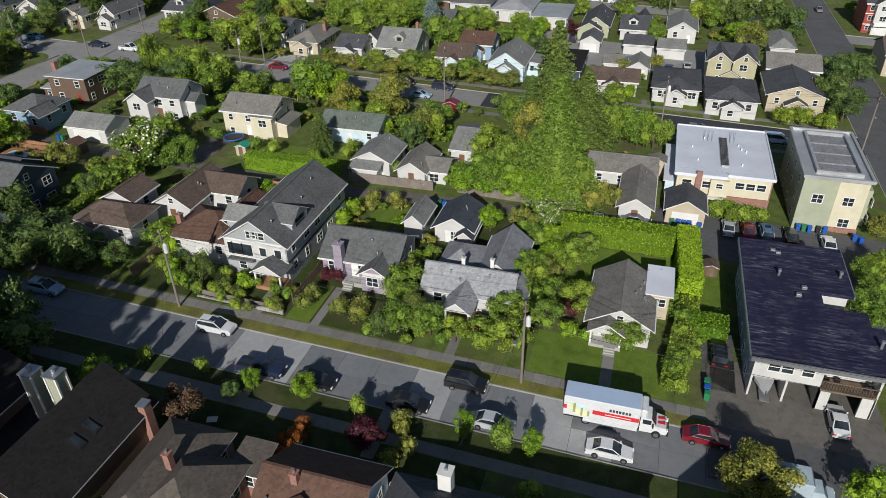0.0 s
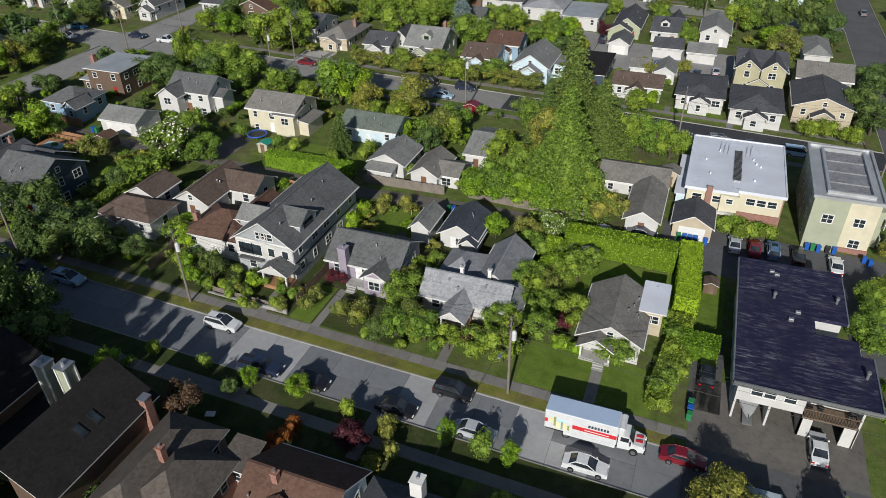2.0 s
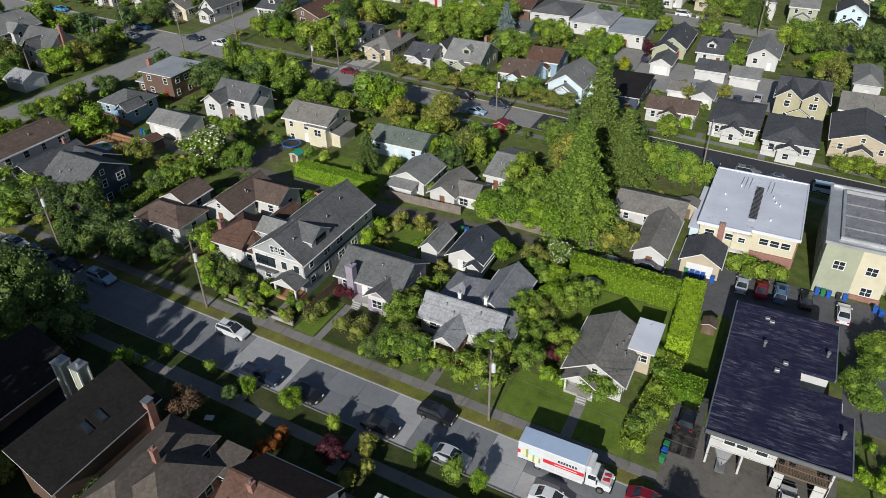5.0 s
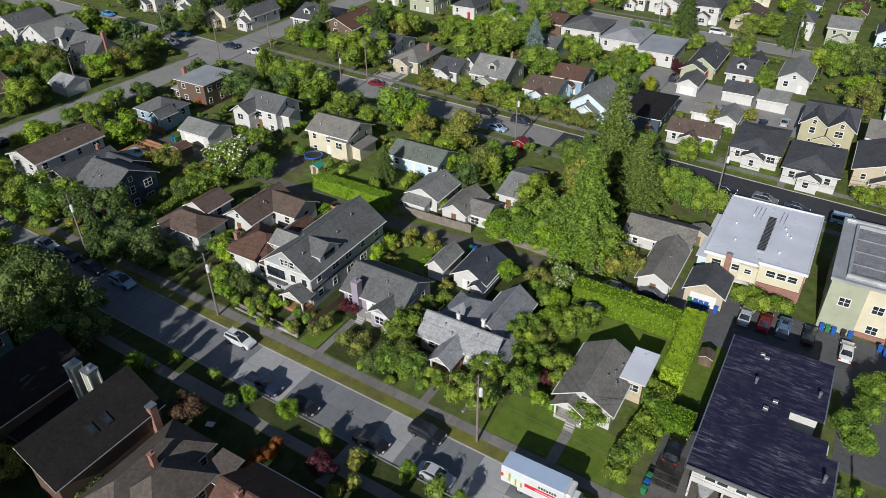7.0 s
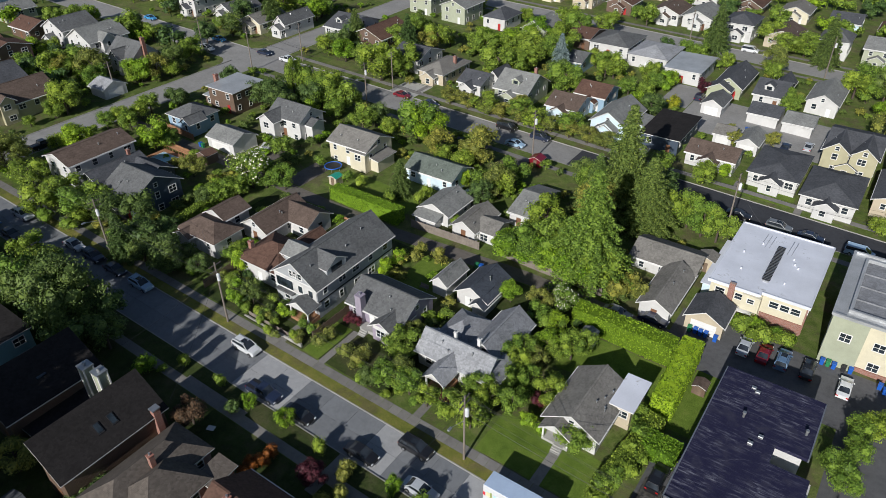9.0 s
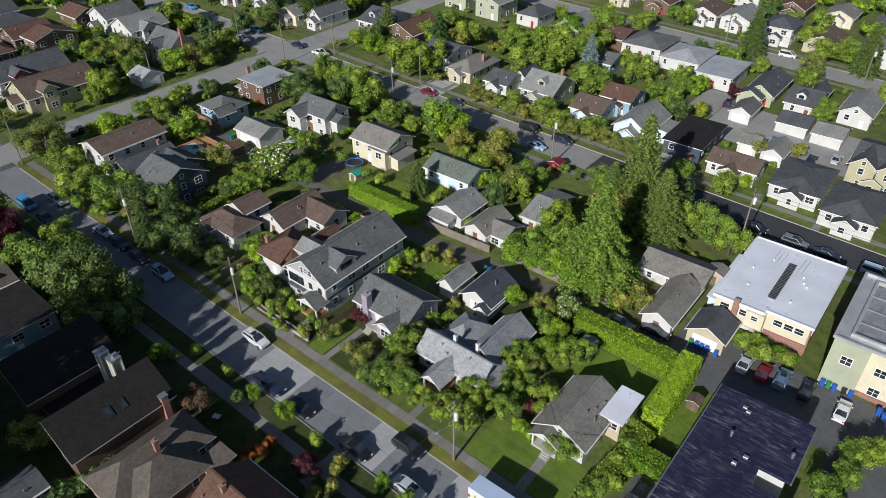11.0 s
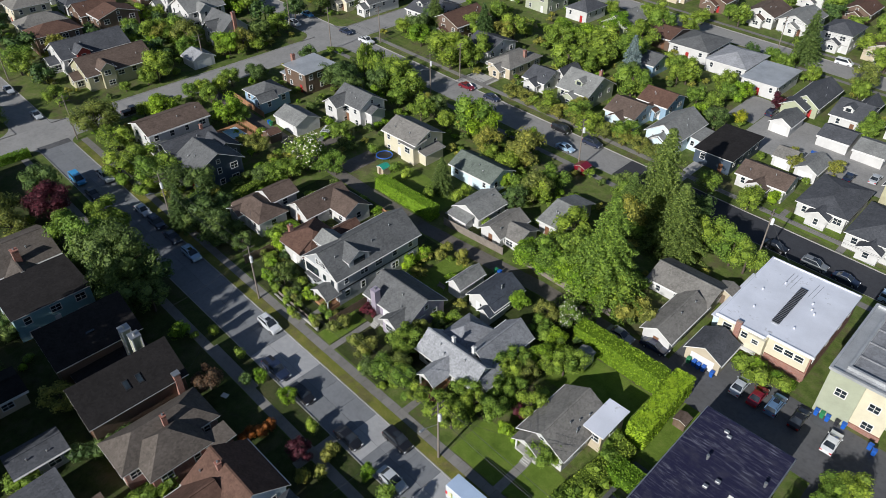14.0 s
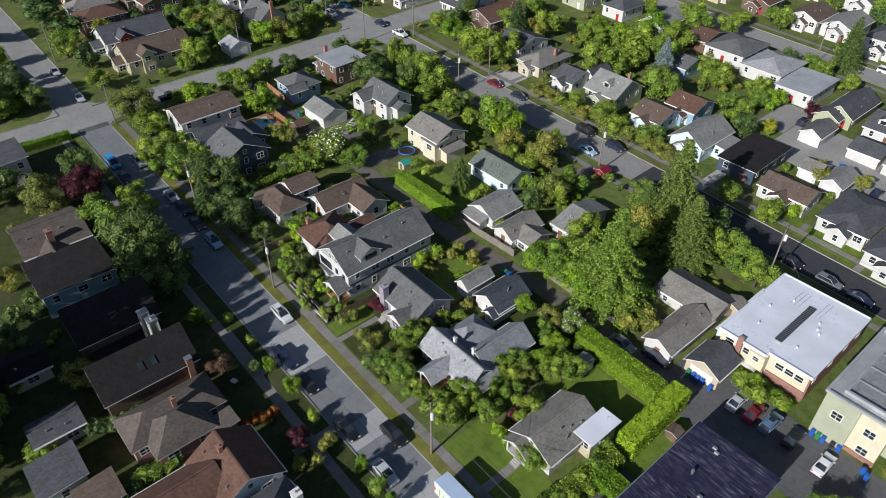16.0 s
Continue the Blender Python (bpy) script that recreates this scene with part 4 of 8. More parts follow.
big = house("three-storey pale grey house with white trim and dormers", -51.40, -42.20, 66.0, 84.4, 5.7, 3.1, "gy", "grey", "slate", vents=3)
bo = big.matrix_basis.translation
for name, a, b, c, d, z, wm in (("porch_roof", -46.20, -42.00, 63.4, 66.2, 2.7, "slate"),):
    bm = bmesh.new()
    roof_planes(bm, a, b, c, d, z, 1.3, "gy", 0.2)
    add(big, name, bm, [ROOFS[wm], TRIM])
    bm = bmesh.new()
    wall_block(bm, a + 0.1, b - 0.1, c + 0.1, c + 0.3, z, 1.15, "gy", z - 0.25)
    add(big, "porch_gable", bm, WALLS["white"])
porch(big, -46.00, -42.20, 63.5, 66.0, 0.6, DECK)
add(big, "door", boxed(-44.20, -43.20, 65.93, 66.02, 0.6, 2.7), DOORS[2], "brown front door")
for z in (2.9, 5.5):
    add(big, "trim_band", boxed(-51.46, -42.14, 65.94, 66.1, z, z + 0.2), TRIM)
    add(big, "trim_band", boxed(-42.22, -42.14, 66.1, 84.4, z, z + 0.2), BLACK)
add(big, "awning", boxed(-50.80, -47.00, 65.2, 66.0, 2.7, 2.95, 0.05), ROOFS["slate"])
bm = bmesh.new()
prism(bm, ((-51.30, 65.9), (-42.30, 65.9), (-42.30, 66.0), (-51.30, 66.0)), lambda x, y: 3.1, lambda x, y: 5.5)
add(big, "upper_cladding", bm, WALLS["white"])
for x, w, z0, z1 in ((-43.4, 0.45, 3.7, 4.9), (-45.6, 0.45, 3.7, 4.9), (-47.9, 0.7, 3.4, 5.1), (-49.4, 0.7, 3.4, 5.1), (-50.5, 0.3, 3.4, 5.1)):
    add(big, "window", boxed(x - w - 0.12, x + w + 0.12, 65.83, 65.898, z0 - 0.12, z1 + 0.12), TRIM)
    add(big, "pane", boxed(x - w, x + w, 65.81, 65.826, z0, z1), GLASS)
dormer(big, 4.1, -3.9, 5.5, 4.4, 4.6, 1.75, "e", "grey", "slate")
bm = bmesh.new()
roof_planes(bm, -53.60, -48.60, 70.0, 74.0, 5.9, 1.3, "gx", 0.3)
add(big, "cross_roof", bm, [ROOFS["grey"], TRIM])
bm = bmesh.new()
wall_block(bm, -53.40, -49.60, 70.1, 73.9, 5.8, 1.2, "gx", -1.0)
add(big, "bay", bm, WALLS["grey"])
for k in (-0.9, 0.0, 0.9):
    window(big, "s", k + 0.3, 6.6, 0.75, 1.0, -9.2)

mauve = house("mauve-grey bungalow with a dark grey roof and tall chimney", -39.0, -28.6, 69.4, 77.4, 3.2, 2.4, "gx", "mauve", "slate", wings=((-32.6, -29.0, 67.4, 72.6, 2.9, 1.15, "gy"),), door="", vents=2)
chimney(mauve, -36.3 + 33.8, 69.2 - 73.4, -0.6, 5.6, 1.15, WALLS["mauve"])
porch(mauve, -35.6, -32.5, 67.8, 69.3, 0.7, CONC, False)
steps(mauve, -35.2, -33.9, 67.8, 4, CONC, 0.7)
add(mauve, "door", boxed(-34.8, -33.8, 69.32, 69.42, 0.7, 2.75), DOORS[1])
add(mauve, "gable_face", boxed(-32.4, -29.2, 67.31, 67.39, 2.35, 3.0), TRIM)
garage("small white cottage garage with grey gable roof", -31.8, -29.0, 81.8, 87.8, 2.6, 1.2, "gy", "white", "grey", "n")
cottage = house("white backyard cottage with blue-black gable roof", -27.2, -21.6, 82.2, 89.4, 2.6, 1.7, "gy", "white", "blue", wings=((-23.4, -21.4, 80.8, 85.0, 2.3, 0.8, "gy"),), door="")
add(cottage, "door", boxed(-25.6, -24.7, 82.13, 82.22, 0.1, 2.1), DOORS[1])
cross = house("white cottage with pale grey cross-gabled roof", -24.0, -12.8, 67.4, 72.4, 3.0, 2.1, "gx", "white", "pale", door="",
              wings=((-23.4, -18.6, 72.0, 78.2, 3.0, 1.7, "hip", "white", "ash"), (-18.0, -13.0, 71.6, 81.2, 3.2, 2.0, "gy", "white", "ash"), (-14.0, -11.4, 69.0, 72.5, 2.6, 0.9, "gy", "white", "ash")), vents=3)
chimney(cross, -19.6 + 18.4, 70.6 - 69.9, 3.0, 5.9, 0.45, TRIM)
chimney(cross, -16.0 + 18.4, 71.2 - 69.9, 3.0, 5.9, 0.45, TRIM)
bm = bmesh.new()
roof_planes(bm, -20.3, -17.0, 63.6, 69.4, 2.75, 1.3, "gy", 0.3)
add(cross, "porch_roof", bm, [ROOFS["pale"], TRIM])
bm = bmesh.new()
wall_block(bm, -20.1, -17.2, 63.8, 64.0, 2.7, 1.15, "gy", 2.5)
add(cross, "porch_gable", bm, WALLS["white"])
porch(cross, -20.2, -17.1, 63.8, 67.4, 0.6, DECK)
steps(cross, -19.0, -17.5, 63.8, 4, DECK, 0.6)
add(cross, "door", boxed(-18.6, -17.6, 67.32, 67.42, 0.6, 2.65), DOORS[2], "brown front door")
grey = house("white bungalow with weathered grey-brown roof", -3.2, 4.0, 67.2, 77.6, 3.0, 2.1, "gy", "white", "weathered", door="", vents=5,
             wings=((3.4, 5.9, 73.4, 79.0, 3.7, 0.15, "ss", "tan", "white"),))
bm = bmesh.new()
roof_planes(bm, -2.9, 1.0, 65.4, 69.0, 2.7, 1.3, "gy", 0.3)
add(grey, "porch_roof", bm, [ROOFS["weathered"], TRIM])
bm = bmesh.new()
wall_block(bm, -2.7, 0.8, 65.6, 65.8, 2.6, 1.2, "gy", 2.4)
add(grey, "porch_gable", bm, WALLS["white"])
porch(grey, -2.8, 0.9, 65.6, 67.2, 0.6, CONC)
steps(grey, -1.0, 0.3, 65.6, 4, CONC, 0.6)
add(grey, "door", boxed(-0.9, 0.1, 67.12, 67.22, 0.6, 2.65), DOORS[0], "red front door")

# flats with carports
flats = thing("apartment_house", 20.2, 73.0, None, 0, "two-storey white flats with black bitumen roof over open carports", "apartment house")
for nm, a, b, c, d, z0, z1, m in (("upper_wall", 14.0, 20.8, 62.2, 72.0, 2.7, 5.3, "white"), ("upper_wall", 20.8, 26.4, 64.0, 71.7, 2.7, 5.3, "white"), ("rear_wall", 14.0, 24.8, 74.7, 84.0, -1.5, 5.3, "white"),
                                  ("middle_wall", 14.0, 21.8, 72.0, 74.7, -1.5, 5.3, "white"), ("lower_wall", 14.0, 26.4, 68.0, 72.0, -1.5, 2.7, "white"), ("west_cladding", 13.9, 14.0, 64.2, 83.8, 0.2, 5.2, "blue")):
    add(flats, nm, boxed(a, b, c, d, z0, z1), WALLS[m])
for x in (14.0, 17.5, 20.8, 26.15):
    add(flats, "fin_wall", boxed(x, x + 0.22, 62.2, 68.0, -1.5, 2.7 if x < 26 else 5.3), WALLS["white"])
add(flats, "fin_wall", boxed(20.8, 22.0, 62.2, 62.45, -1.5, 2.5), WALLS["white"])
add(flats, "fin_wall", boxed(25.0, 26.3, 62.2, 62.45, -1.5, 2.5), WALLS["white"])
add(flats, "balcony_floor", boxed(20.8, 26.15, 61.9, 64.0, 2.5, 2.7), WOOD)
for x, y in ((21.5, 63.2), (22.6, 63.4), (25.3, 63.0), (25.7, 63.5)):
    add(flats, "balcony_chair", boxed(x - 0.25, x + 0.25, y - 0.22, y + 0.22, 2.7, 3.2, 0.05), BLACK)
for i in range(19):
    add(flats, "baluster", boxed(21.0 + i * 0.28, 21.04 + i * 0.28, 61.95, 61.99, 2.7, 3.6), BLACK)
add(flats, "balcony_rail", boxed(20.8, 26.2, 61.93, 62.02, 3.6, 3.68), WOOD)
for nm, a, b, c, d in (("roof", 13.3, 27.4, 61.2, 71.8), ("roof", 13.3, 25.4, 71.8, 84.6)):
    bm = bmesh.new()
    if c < 70:
        prism(bm, ((a, c), (b, c), (b, 69.4), (26.2, 69.4), (26.2, d), (a, d)), lambda x, y: 5.3, lambda x, y: 5.55 + 0.012 * (y - 61))
    else:
        prism(bm, ((a, d), (a, c), (21.8, c), (21.8, 74.7), (b, 74.7), (b, d)), lambda x, y: 5.3, lambda x, y: 5.55 + 0.012 * (y - 61))
    add(flats, nm, bm, ROOFS["tar"], "black bitumen roof with pale streaks")
for a, b, c, d in ((13.2, 27.4, 61.05, 61.2), (13.15, 13.3, 61.05, 84.7), (13.3, 25.5, 84.6, 84.75), (25.4, 25.55, 74.7, 84.75), (27.4, 27.55, 61.05, 69.4)):
    add(flats, "roof_edge", boxed(a, b, c, d, 5.25, 5.72), METAL)
for x, y in ((17.2, 82.4), (17.8, 81.9), (20.0, 74.9), (19.2, 73.3)):
    add(flats, "roof_vent", boxed(x - 0.3, x + 0.3, y - 0.25, y + 0.25, 5.5, 6.0, 0.04), METAL)
for x, y in ((24.4, 78.2), (26.4, 66.0), (17.4, 77.0)):
    bm = bmesh.new()
    tube(bm, (x, y, 5.5), (x, y, 6.3), 0.16, 0.16, 10)
    tube(bm, (x, y, 6.3), (x, y, 6.5), 0.24, 0.2, 10)
    add(flats, "flue", bm, METAL)
for side, us, at in (("s", (-4.2, -2.9, 0.1 - 1.0), 62.2 - 73.0), ):
    for u in us:
        window(flats, side, u, 4.2, 1.1, 1.0, at)
for u in (2.5, 4.2):
    window(flats, "s", u, 4.0, 1.2, 1.5, 64.0 - 73.0)
for u in (-8, -4.5, -1, 3, 6.5, 9.5):
    for z in (1.3, 4.1):
        window(flats, "w", u, z, 1.0, 1.1, 13.9 - 20.2)
for u in (-6, -2.0, 6.0, 9.0):
    window(flats, "e", u, 4.1, 1.0, 1.1, (26.4 if u < 1 else 24.8) - 20.2)

flats.location, flats.scale = (21.0, 74.1, gz(21.0, 74.1)), (1.0, 1.045, 1.15)

white = thing("apartment_house", 14.0, 108.5, None, 0, "cream flats with a white membrane roof and brick base", "apartment house")
for nm, a, b, c, d, z0, z1, m in (("wall", 7.3, 14.2, 98.9, 118.0, -2.5, 5.7, "cream"), ("wall", 14.2, 19.8, 99.8, 118.0, -2.5, 5.7, "cream"), ("side_wall", 19.8, 20.0, 100.0, 118.0, -2.5, 5.6, "brick"),
                                  ("brick_base", 7.5, 14.2, 98.7, 98.9, -2.5, 1.6, "brick"), ("brick_base", 14.3, 19.9, 99.6, 99.8, -2.5, 2.0, "brick"), ("bay", 11.8, 14.2, 98.2, 98.9, 2.5, 5.5, "cream")):
    add(white, nm, boxed(a, b, c, d, z0, z1), WALLS[m])
add(white, "chimney", boxed(9.8, 10.6, 98.4, 99.0, -1.5, 6.6, 0.03), BRICK, "red brick chimney")
bm = bmesh.new()
prism(bm, ((7.0, 98.7), (14.0, 98.7), (14.0, 99.6), (20.1, 99.6), (20.1, 118.2), (7.0, 118.2)), lambda x, y: 5.7, lambda x, y: 5.95)
add(white, "roof", bm, ROOFS["white"], "bright white membrane roof")
for a, b, c, d in ((6.85, 7.05, 98.6, 118.3), (20.05, 20.25, 99.5, 118.3), (6.85, 20.25, 118.15, 118.35), (14.0, 20.2, 99.4, 99.6), (6.9, 13.9, 98.5, 98.7)):
    add(white, "parapet", boxed(a, b, c, d, 5.6, 6.15), ROOFS["white"])
add(white, "duct", boxed(13.2, 14.1, 102.5, 113.5, 5.9, 6.25), METAL, "long grey slatted duct along the roof")
for i in range(26):
    add(white, "slat", boxed(13.1, 14.2, 102.7 + i * 0.42, 102.86 + i * 0.42, 6.25, 6.32), BLACK)
for x, y in ((10.0, 104.0), (9.2, 109.0), (16.2, 109.5), (16.8, 108.7), (15.8, 111), (16.0, 103.5), (11.0, 113.0)):
    bm = bmesh.new()
    tube(bm, (x, y, 5.9), (x, y, 6.35), 0.12, 0.12, 8)
    add(white, "vent", bm, ROOFS["white"])
for x in (10.8, 11.4, 12.0, 14.6, 15.2):
    bm = bmesh.new()
    tube(bm, (x, 112.0, 5.9), (x + 0.3, 115.5, 6.6), 0.03, 0.03, 6)
    add(white, "cable_rail", bm, METAL)
for u, z in ((-5.3, 4.2), (-2.6, 4.2), (-5.0, 1.2)):
    window(white, "s", u, z, 1.2, 1.1, 98.9 - 108.5)
for u, z in ((1.8, 4.1), (3.2, 4.1), (4.6, 4.1)):
    window(white, "s", u, z, 1.1, 1.1, 99.8 - 108.5)
window(white, "s", -1.0, 4.5, 0.8, 0.8, 98.2 - 108.5)
for u in (-7, -2, 3, 7):
    window(white, "e", u, 4.0, 1.0, 1.1, 20.0 - 14.0)
    window(white, "w", u, 4.0, 1.0, 1.1, 7.3 - 14.0)
add(white, "annex_wall", boxed(5.9, 7.3, 101.0, 115.0, -2.5, 3.0), WALLS["paleblue"])
add(white, "annex_roof", boxed(5.6, 7.0, 100.7, 115.3, 3.0, 3.15), ROOFS["white"])
add(white, "porch_canopy", boxed(11.0, 13.6, 97.6, 98.7, 2.2, 2.35), TRIM)

white.location, white.scale = (13.6, 115.6, gz(13.6, 115.6)), (1.13, 1.04, 0.93)

tall = thing("apartment_house", 28.2, 110.5, None, 0, "tall grey-green and cream flats with sunken flat roof", "apartment house")
for nm, a, b, c, d, z1, m in (("wall", 23.6, 28.4, 101.2, 119.5, 8.8, "sage"), ("wall", 28.4, 32.6, 102.0, 119.5, 8.8, "cream"), ("wall", 32.6, 34.2, 105.0, 118.0, 6.0, "sage"), ("brick_base", 28.3, 32.7, 101.8, 102.0, 0.8, "brick")):
    add(tall, nm, boxed(a, b, c, d, -3.0, z1), WALLS[m])
add(tall, "roof", boxed(23.4, 32.8, 101.0, 119.7, 8.8, 9.0), ROOFS["metal"], "grey membrane roof")
for a, b, c, d in ((23.3, 23.7, 100.9, 119.8), (32.5, 32.9, 100.9, 119.8), (23.7, 32.5, 119.4, 119.8), (23.7, 32.5, 100.9, 101.3), (25.2, 25.6, 102.6, 118.2), (31.2, 31.6, 102.6, 118.2), (25.6, 31.2, 102.6, 103.0), (25.6, 31.2, 117.8, 118.2)):
    add(tall, "parapet", boxed(a, b, c, d, 9.0, 9.55 if a > 24 and b < 32.3 and d - c < 18 else 9.35), ROOFS["metal"])
for y in (106.4, 110.2, 114.0):
    add(tall, "roof_rib", boxed(25.6, 31.2, y, y + 0.2, 9.0, 9.2), ROOFS["ash"])
for y0, y1 in ((103.1, 106.3), (106.7, 110.1), (110.5, 113.9), (114.3, 117.7)):
    add(tall, "roof_panel", boxed(25.7, 31.1, y0, y1, 9.0, 9.03), ROOFS["ash"], "grey weathered roof panel")
for u, z, s in ((-2.2, 5.6, 101.2), (2.2, 5.2, 102.0), (2.4, 1.6, 102.0)):
    window(tall, "s", u, z, 1.4, 1.3, s - 110.5)
for u in (-6, -1, 4):
    for z in (1.5, 4.4, 7.2):
        window(tall, "w", u, z, 1.1, 1.2, 23.6 - 28.2)
        window(tall, "e", u, z if z < 5 else 7.2, 1.1, 1.2, (34.2 if z < 5 else 32.6) - 28.2)

tall.location = (28.2, 112.0, gz(28.2, 112.0))
garage("tan detached garage with charcoal gable roof", 4.9, 10.6, 98.2, 104.2, 2.6, 1.6, "gy", "tan", "charcoal", "s")
house("L-shaped white house with weathered grey roof", -2.1, 2.7, 96.8, 108.6, 2.7, 1.4, "gy", "white", "weathered", wings=((-8.2, 2.7, 108.4, 115.8, 2.7, 1.5, "gx"),))
house("white house with mossy brown hipped roof", -77.0, -67.4, 67.0, 73.0, 3.2, 1.7, "hip", "white", "brown", wings=((-76.0, -71.0, 72.5, 78.0, 4.0, 1.3, "gy"), (-76.5, -73.0, 66.0, 68.0, 2.9, 0.9, "gy")))
house("white house with brown cross-gabled roof", -69.3, -63.2, 75.0, 85.5, 2.9, 1.9, "gy", "white", "brown", wings=((-66.0, -58.4, 80.5, 86.3, 2.9, 1.6, "gx"),))
house("white house with a russet-brown hipped roof", -61.5, -51.8, 67.2, 75.5, 3.4, 2.2, "hip", "white", "russet", chim=(-60.6, 69.5, 2, 5.4), wings=((-57.0, -51.6, 70.5, 79.5, 3.2, 1.9, "gy"),), vents=0)

# south side of the street
# Windowless dark walls on both modern houses: shadow under the east eaves as colour.
twin = house("dark-roofed modern house beside a chimneyed wing", -60.6, -55.2, 25.5, 37.6, 5.2, 3.1, "se", "brown", "dark", vents=0, win=False, over=0.5, wings=((-54.9, -47.2, 27.0, 37.0, 3.0, 0.2, "ss", "sage", "dark"),))
add(twin, "skylight", boxed(-58.0, -57.4, 31.0, 32.3, 6.2, 6.85, 0.05), GLASS)
mod = house("dark-roofed modern house with skylights and twin chimneys", -46.4, -42.1, 24.6, 38.0, 5.27, 3.16, "se", "brown", "dark", vents=0, win=False, over=0.5)
for y in (30.85, 32.7):
    zr = lambda u, k: 5.27 + 0.736 * (-42.1 - u) + 0.16 + k
    for nm, w, k, m in (("skylight_frame", 0.40, 0.12, BLACK), ("skylight", 0.32, 0.15, GLASS)):
        bm = bmesh.new()
        x, v = -43.95, w * 1.5
        lid(bm, [(x - v, y - w, zr(x - v, k)), (x + v, y - w, zr(x + v, k)), (x + v, y + w, zr(x + v, k)), (x - v, y + w, zr(x - v, k))], 0.16)
        add(mod, nm, bm, [m, m])
for x, y in ((-51.9, 34.9), (-49.5, 35.3)):
    add(mod, "chimney", boxed(x - 0.62, x + 0.62, y - 0.62, y + 0.62, -1.0, 9.5), WALLS["sage"], "tall clapboard chimney with pale corners")
    for xx in (x - 0.62, x + 0.62):
        for yy in (y - 0.62, y + 0.62):
            add(mod, "corner_board", boxed(xx - 0.09, xx + 0.09, yy - 0.09, yy + 0.09, 3.4, 9.52), TRIM)
    add(mod, "chimney_cap", boxed(x - 0.78, x + 0.78, y - 0.78, y + 0.78, 9.52, 9.68), METAL)
    bm = bmesh.new()
    tube(bm, (x, y, 9.68), (x, y, 10.15), 0.22, 0.22, 10)
    add(mod, "flue", bm, METAL)
add(mod, "brick_chimney", boxed(-42.2, -41.4, 36.4, 37.3, -1.0, 6.2), BRICK, "red brick chimney with metal cap")
add(mod, "chimney_cap", boxed(-42.3, -41.3, 36.3, 37.4, 6.2, 6.35), METAL)
brickhouse = house("red-brick house with a steep grey-brown hipped roof", -40.0, -33.5, 24.6, 37.8, 3.7, 2.4, "hip", "brick", "umber", wings=((-37.0, -30.2, 26.8, 34.8, 3.7, 2.8, "hip"), (-31.5, -29.0, 34.6, 37.6, 3.4, 0.3, "ss")), chim=(-35.4, 31.8, 4, 7.2, 0.6), vents=2)
house("pale blue gabled house with brown roof", -27.0, -17.9, 29.5, 38.4, 3.9, 2.8, "gx", "paleblue", "russet", wings=((-26.6, -19.2, 18.0, 31.5, 3.9, 2.4, "gy"),), chim=(-24.0, 33.2, 5, 7.4, 0.6), vents=4)
chimneyed = house("dark-roofed brick house with a white chimney", -16.6, -7.6, 26.5, 38.0, 4.2, 2.6, "hip", "charcoal", "charcoal", vents=0)
chimney(chimneyed, 0.1, 5.2, 2.0, 7.1, 1.15, TRIM)
house("grey two-storey house across the street", -6.4, 6.4, 24.0, 36.0, 6.2, 2.2, "gx", "grey", "charcoal")
house("tall grey house whose gable shades the forecourt", 9.8, 21.6, 21.0, 35.0, 7.4, 3.6, "gy", "grey", "charcoal")

# ---- houses beyond ----
house("white two-storey house with a long brown shingle roof", -117.4, -108.8, 66.2, 80.6, 5.0, 1.5, "gy", "white", "brown", "house", "s")
house("low dark house with charcoal gable roof", -107.2, -99.4, 66.6, 78.0, 3.4, 1.9, "gy", "charcoal", "charcoal", "house", "s", wings=((-101.5, -95.0, 73.5, 80.0, 3.2, 1.7, "gx"),), chim=(-103.4, 76.0, 3, 6.4, 0.6))
house("dark navy two-storey house with a grey gable roof", -97.6, -88.4, 66.0, 76.6, 4.6, 2.8, "gx", "navy", "slate", "house", "s", wings=((-96.0, -91.6, 64.2, 67.0, 2.8, 1.1, "gy"),))
house("pale blue house with a hipped grey roof", -117.6, -109.2, 95.6, 103.2, 3.5, 2.0, "hip", "blue", "slate", "house", "s", wings=((-111.5, -108.6, 94.6, 99.0, 3.3, 1.2, "gy"),))
house("square brown house with a flat grey roof", -118.8, -109.8, 108.8, 118.2, 5.5, 0.3, "ss", "brown", "metal", "house", "s", wings=((-121.4, -118.7, 109.4, 113.0, 2.6, 0.3, "ss"),), chim=(-119.6, 112.2, 0, 7.2, 0.9))
garage("white detached garage with grey gable roof", -102.6, -94.0, 94.4, 101.0, 2.7, 1.5, "gx", "white", "grey", "s")
house("white two-storey house with grey cross gables", -97.2, -87.4, 108.2, 115.8, 4.6, 2.3, "gx", "white", "slate", "house", "s", wings=((-97.4, -92.8, 105.4, 110.4, 4.4, 1.5, "gy"), (-87.6, -85.4, 110.0, 113.6, 3.6, 0.9, "gx")))
house("cream two-storey house with tan-grey gable roof", -76.8, -66.4, 106.4, 114.8, 4.7, 1.9, "gx", "cream", "weathered", "house", "s", wings=((-70.4, -66.2, 105.6, 109.0, 4.3, 0.6, "ss"), (-66.5, -64.2, 107.4, 112.8, 2.6, 0.4, "se")))
house("cream house with long dark roof and gabled dormers", -159.4, -148.6, 69.6, 87.2, 4.0, 3.2, "gy", "yellow", "brown", "house", "s", wings=((-151.5, -147.6, 73.0, 76.4, 5.2, 1.3, "gx"), (-156.6, -152.2, 67.4, 70.2, 2.6, 1.2, "gy")))
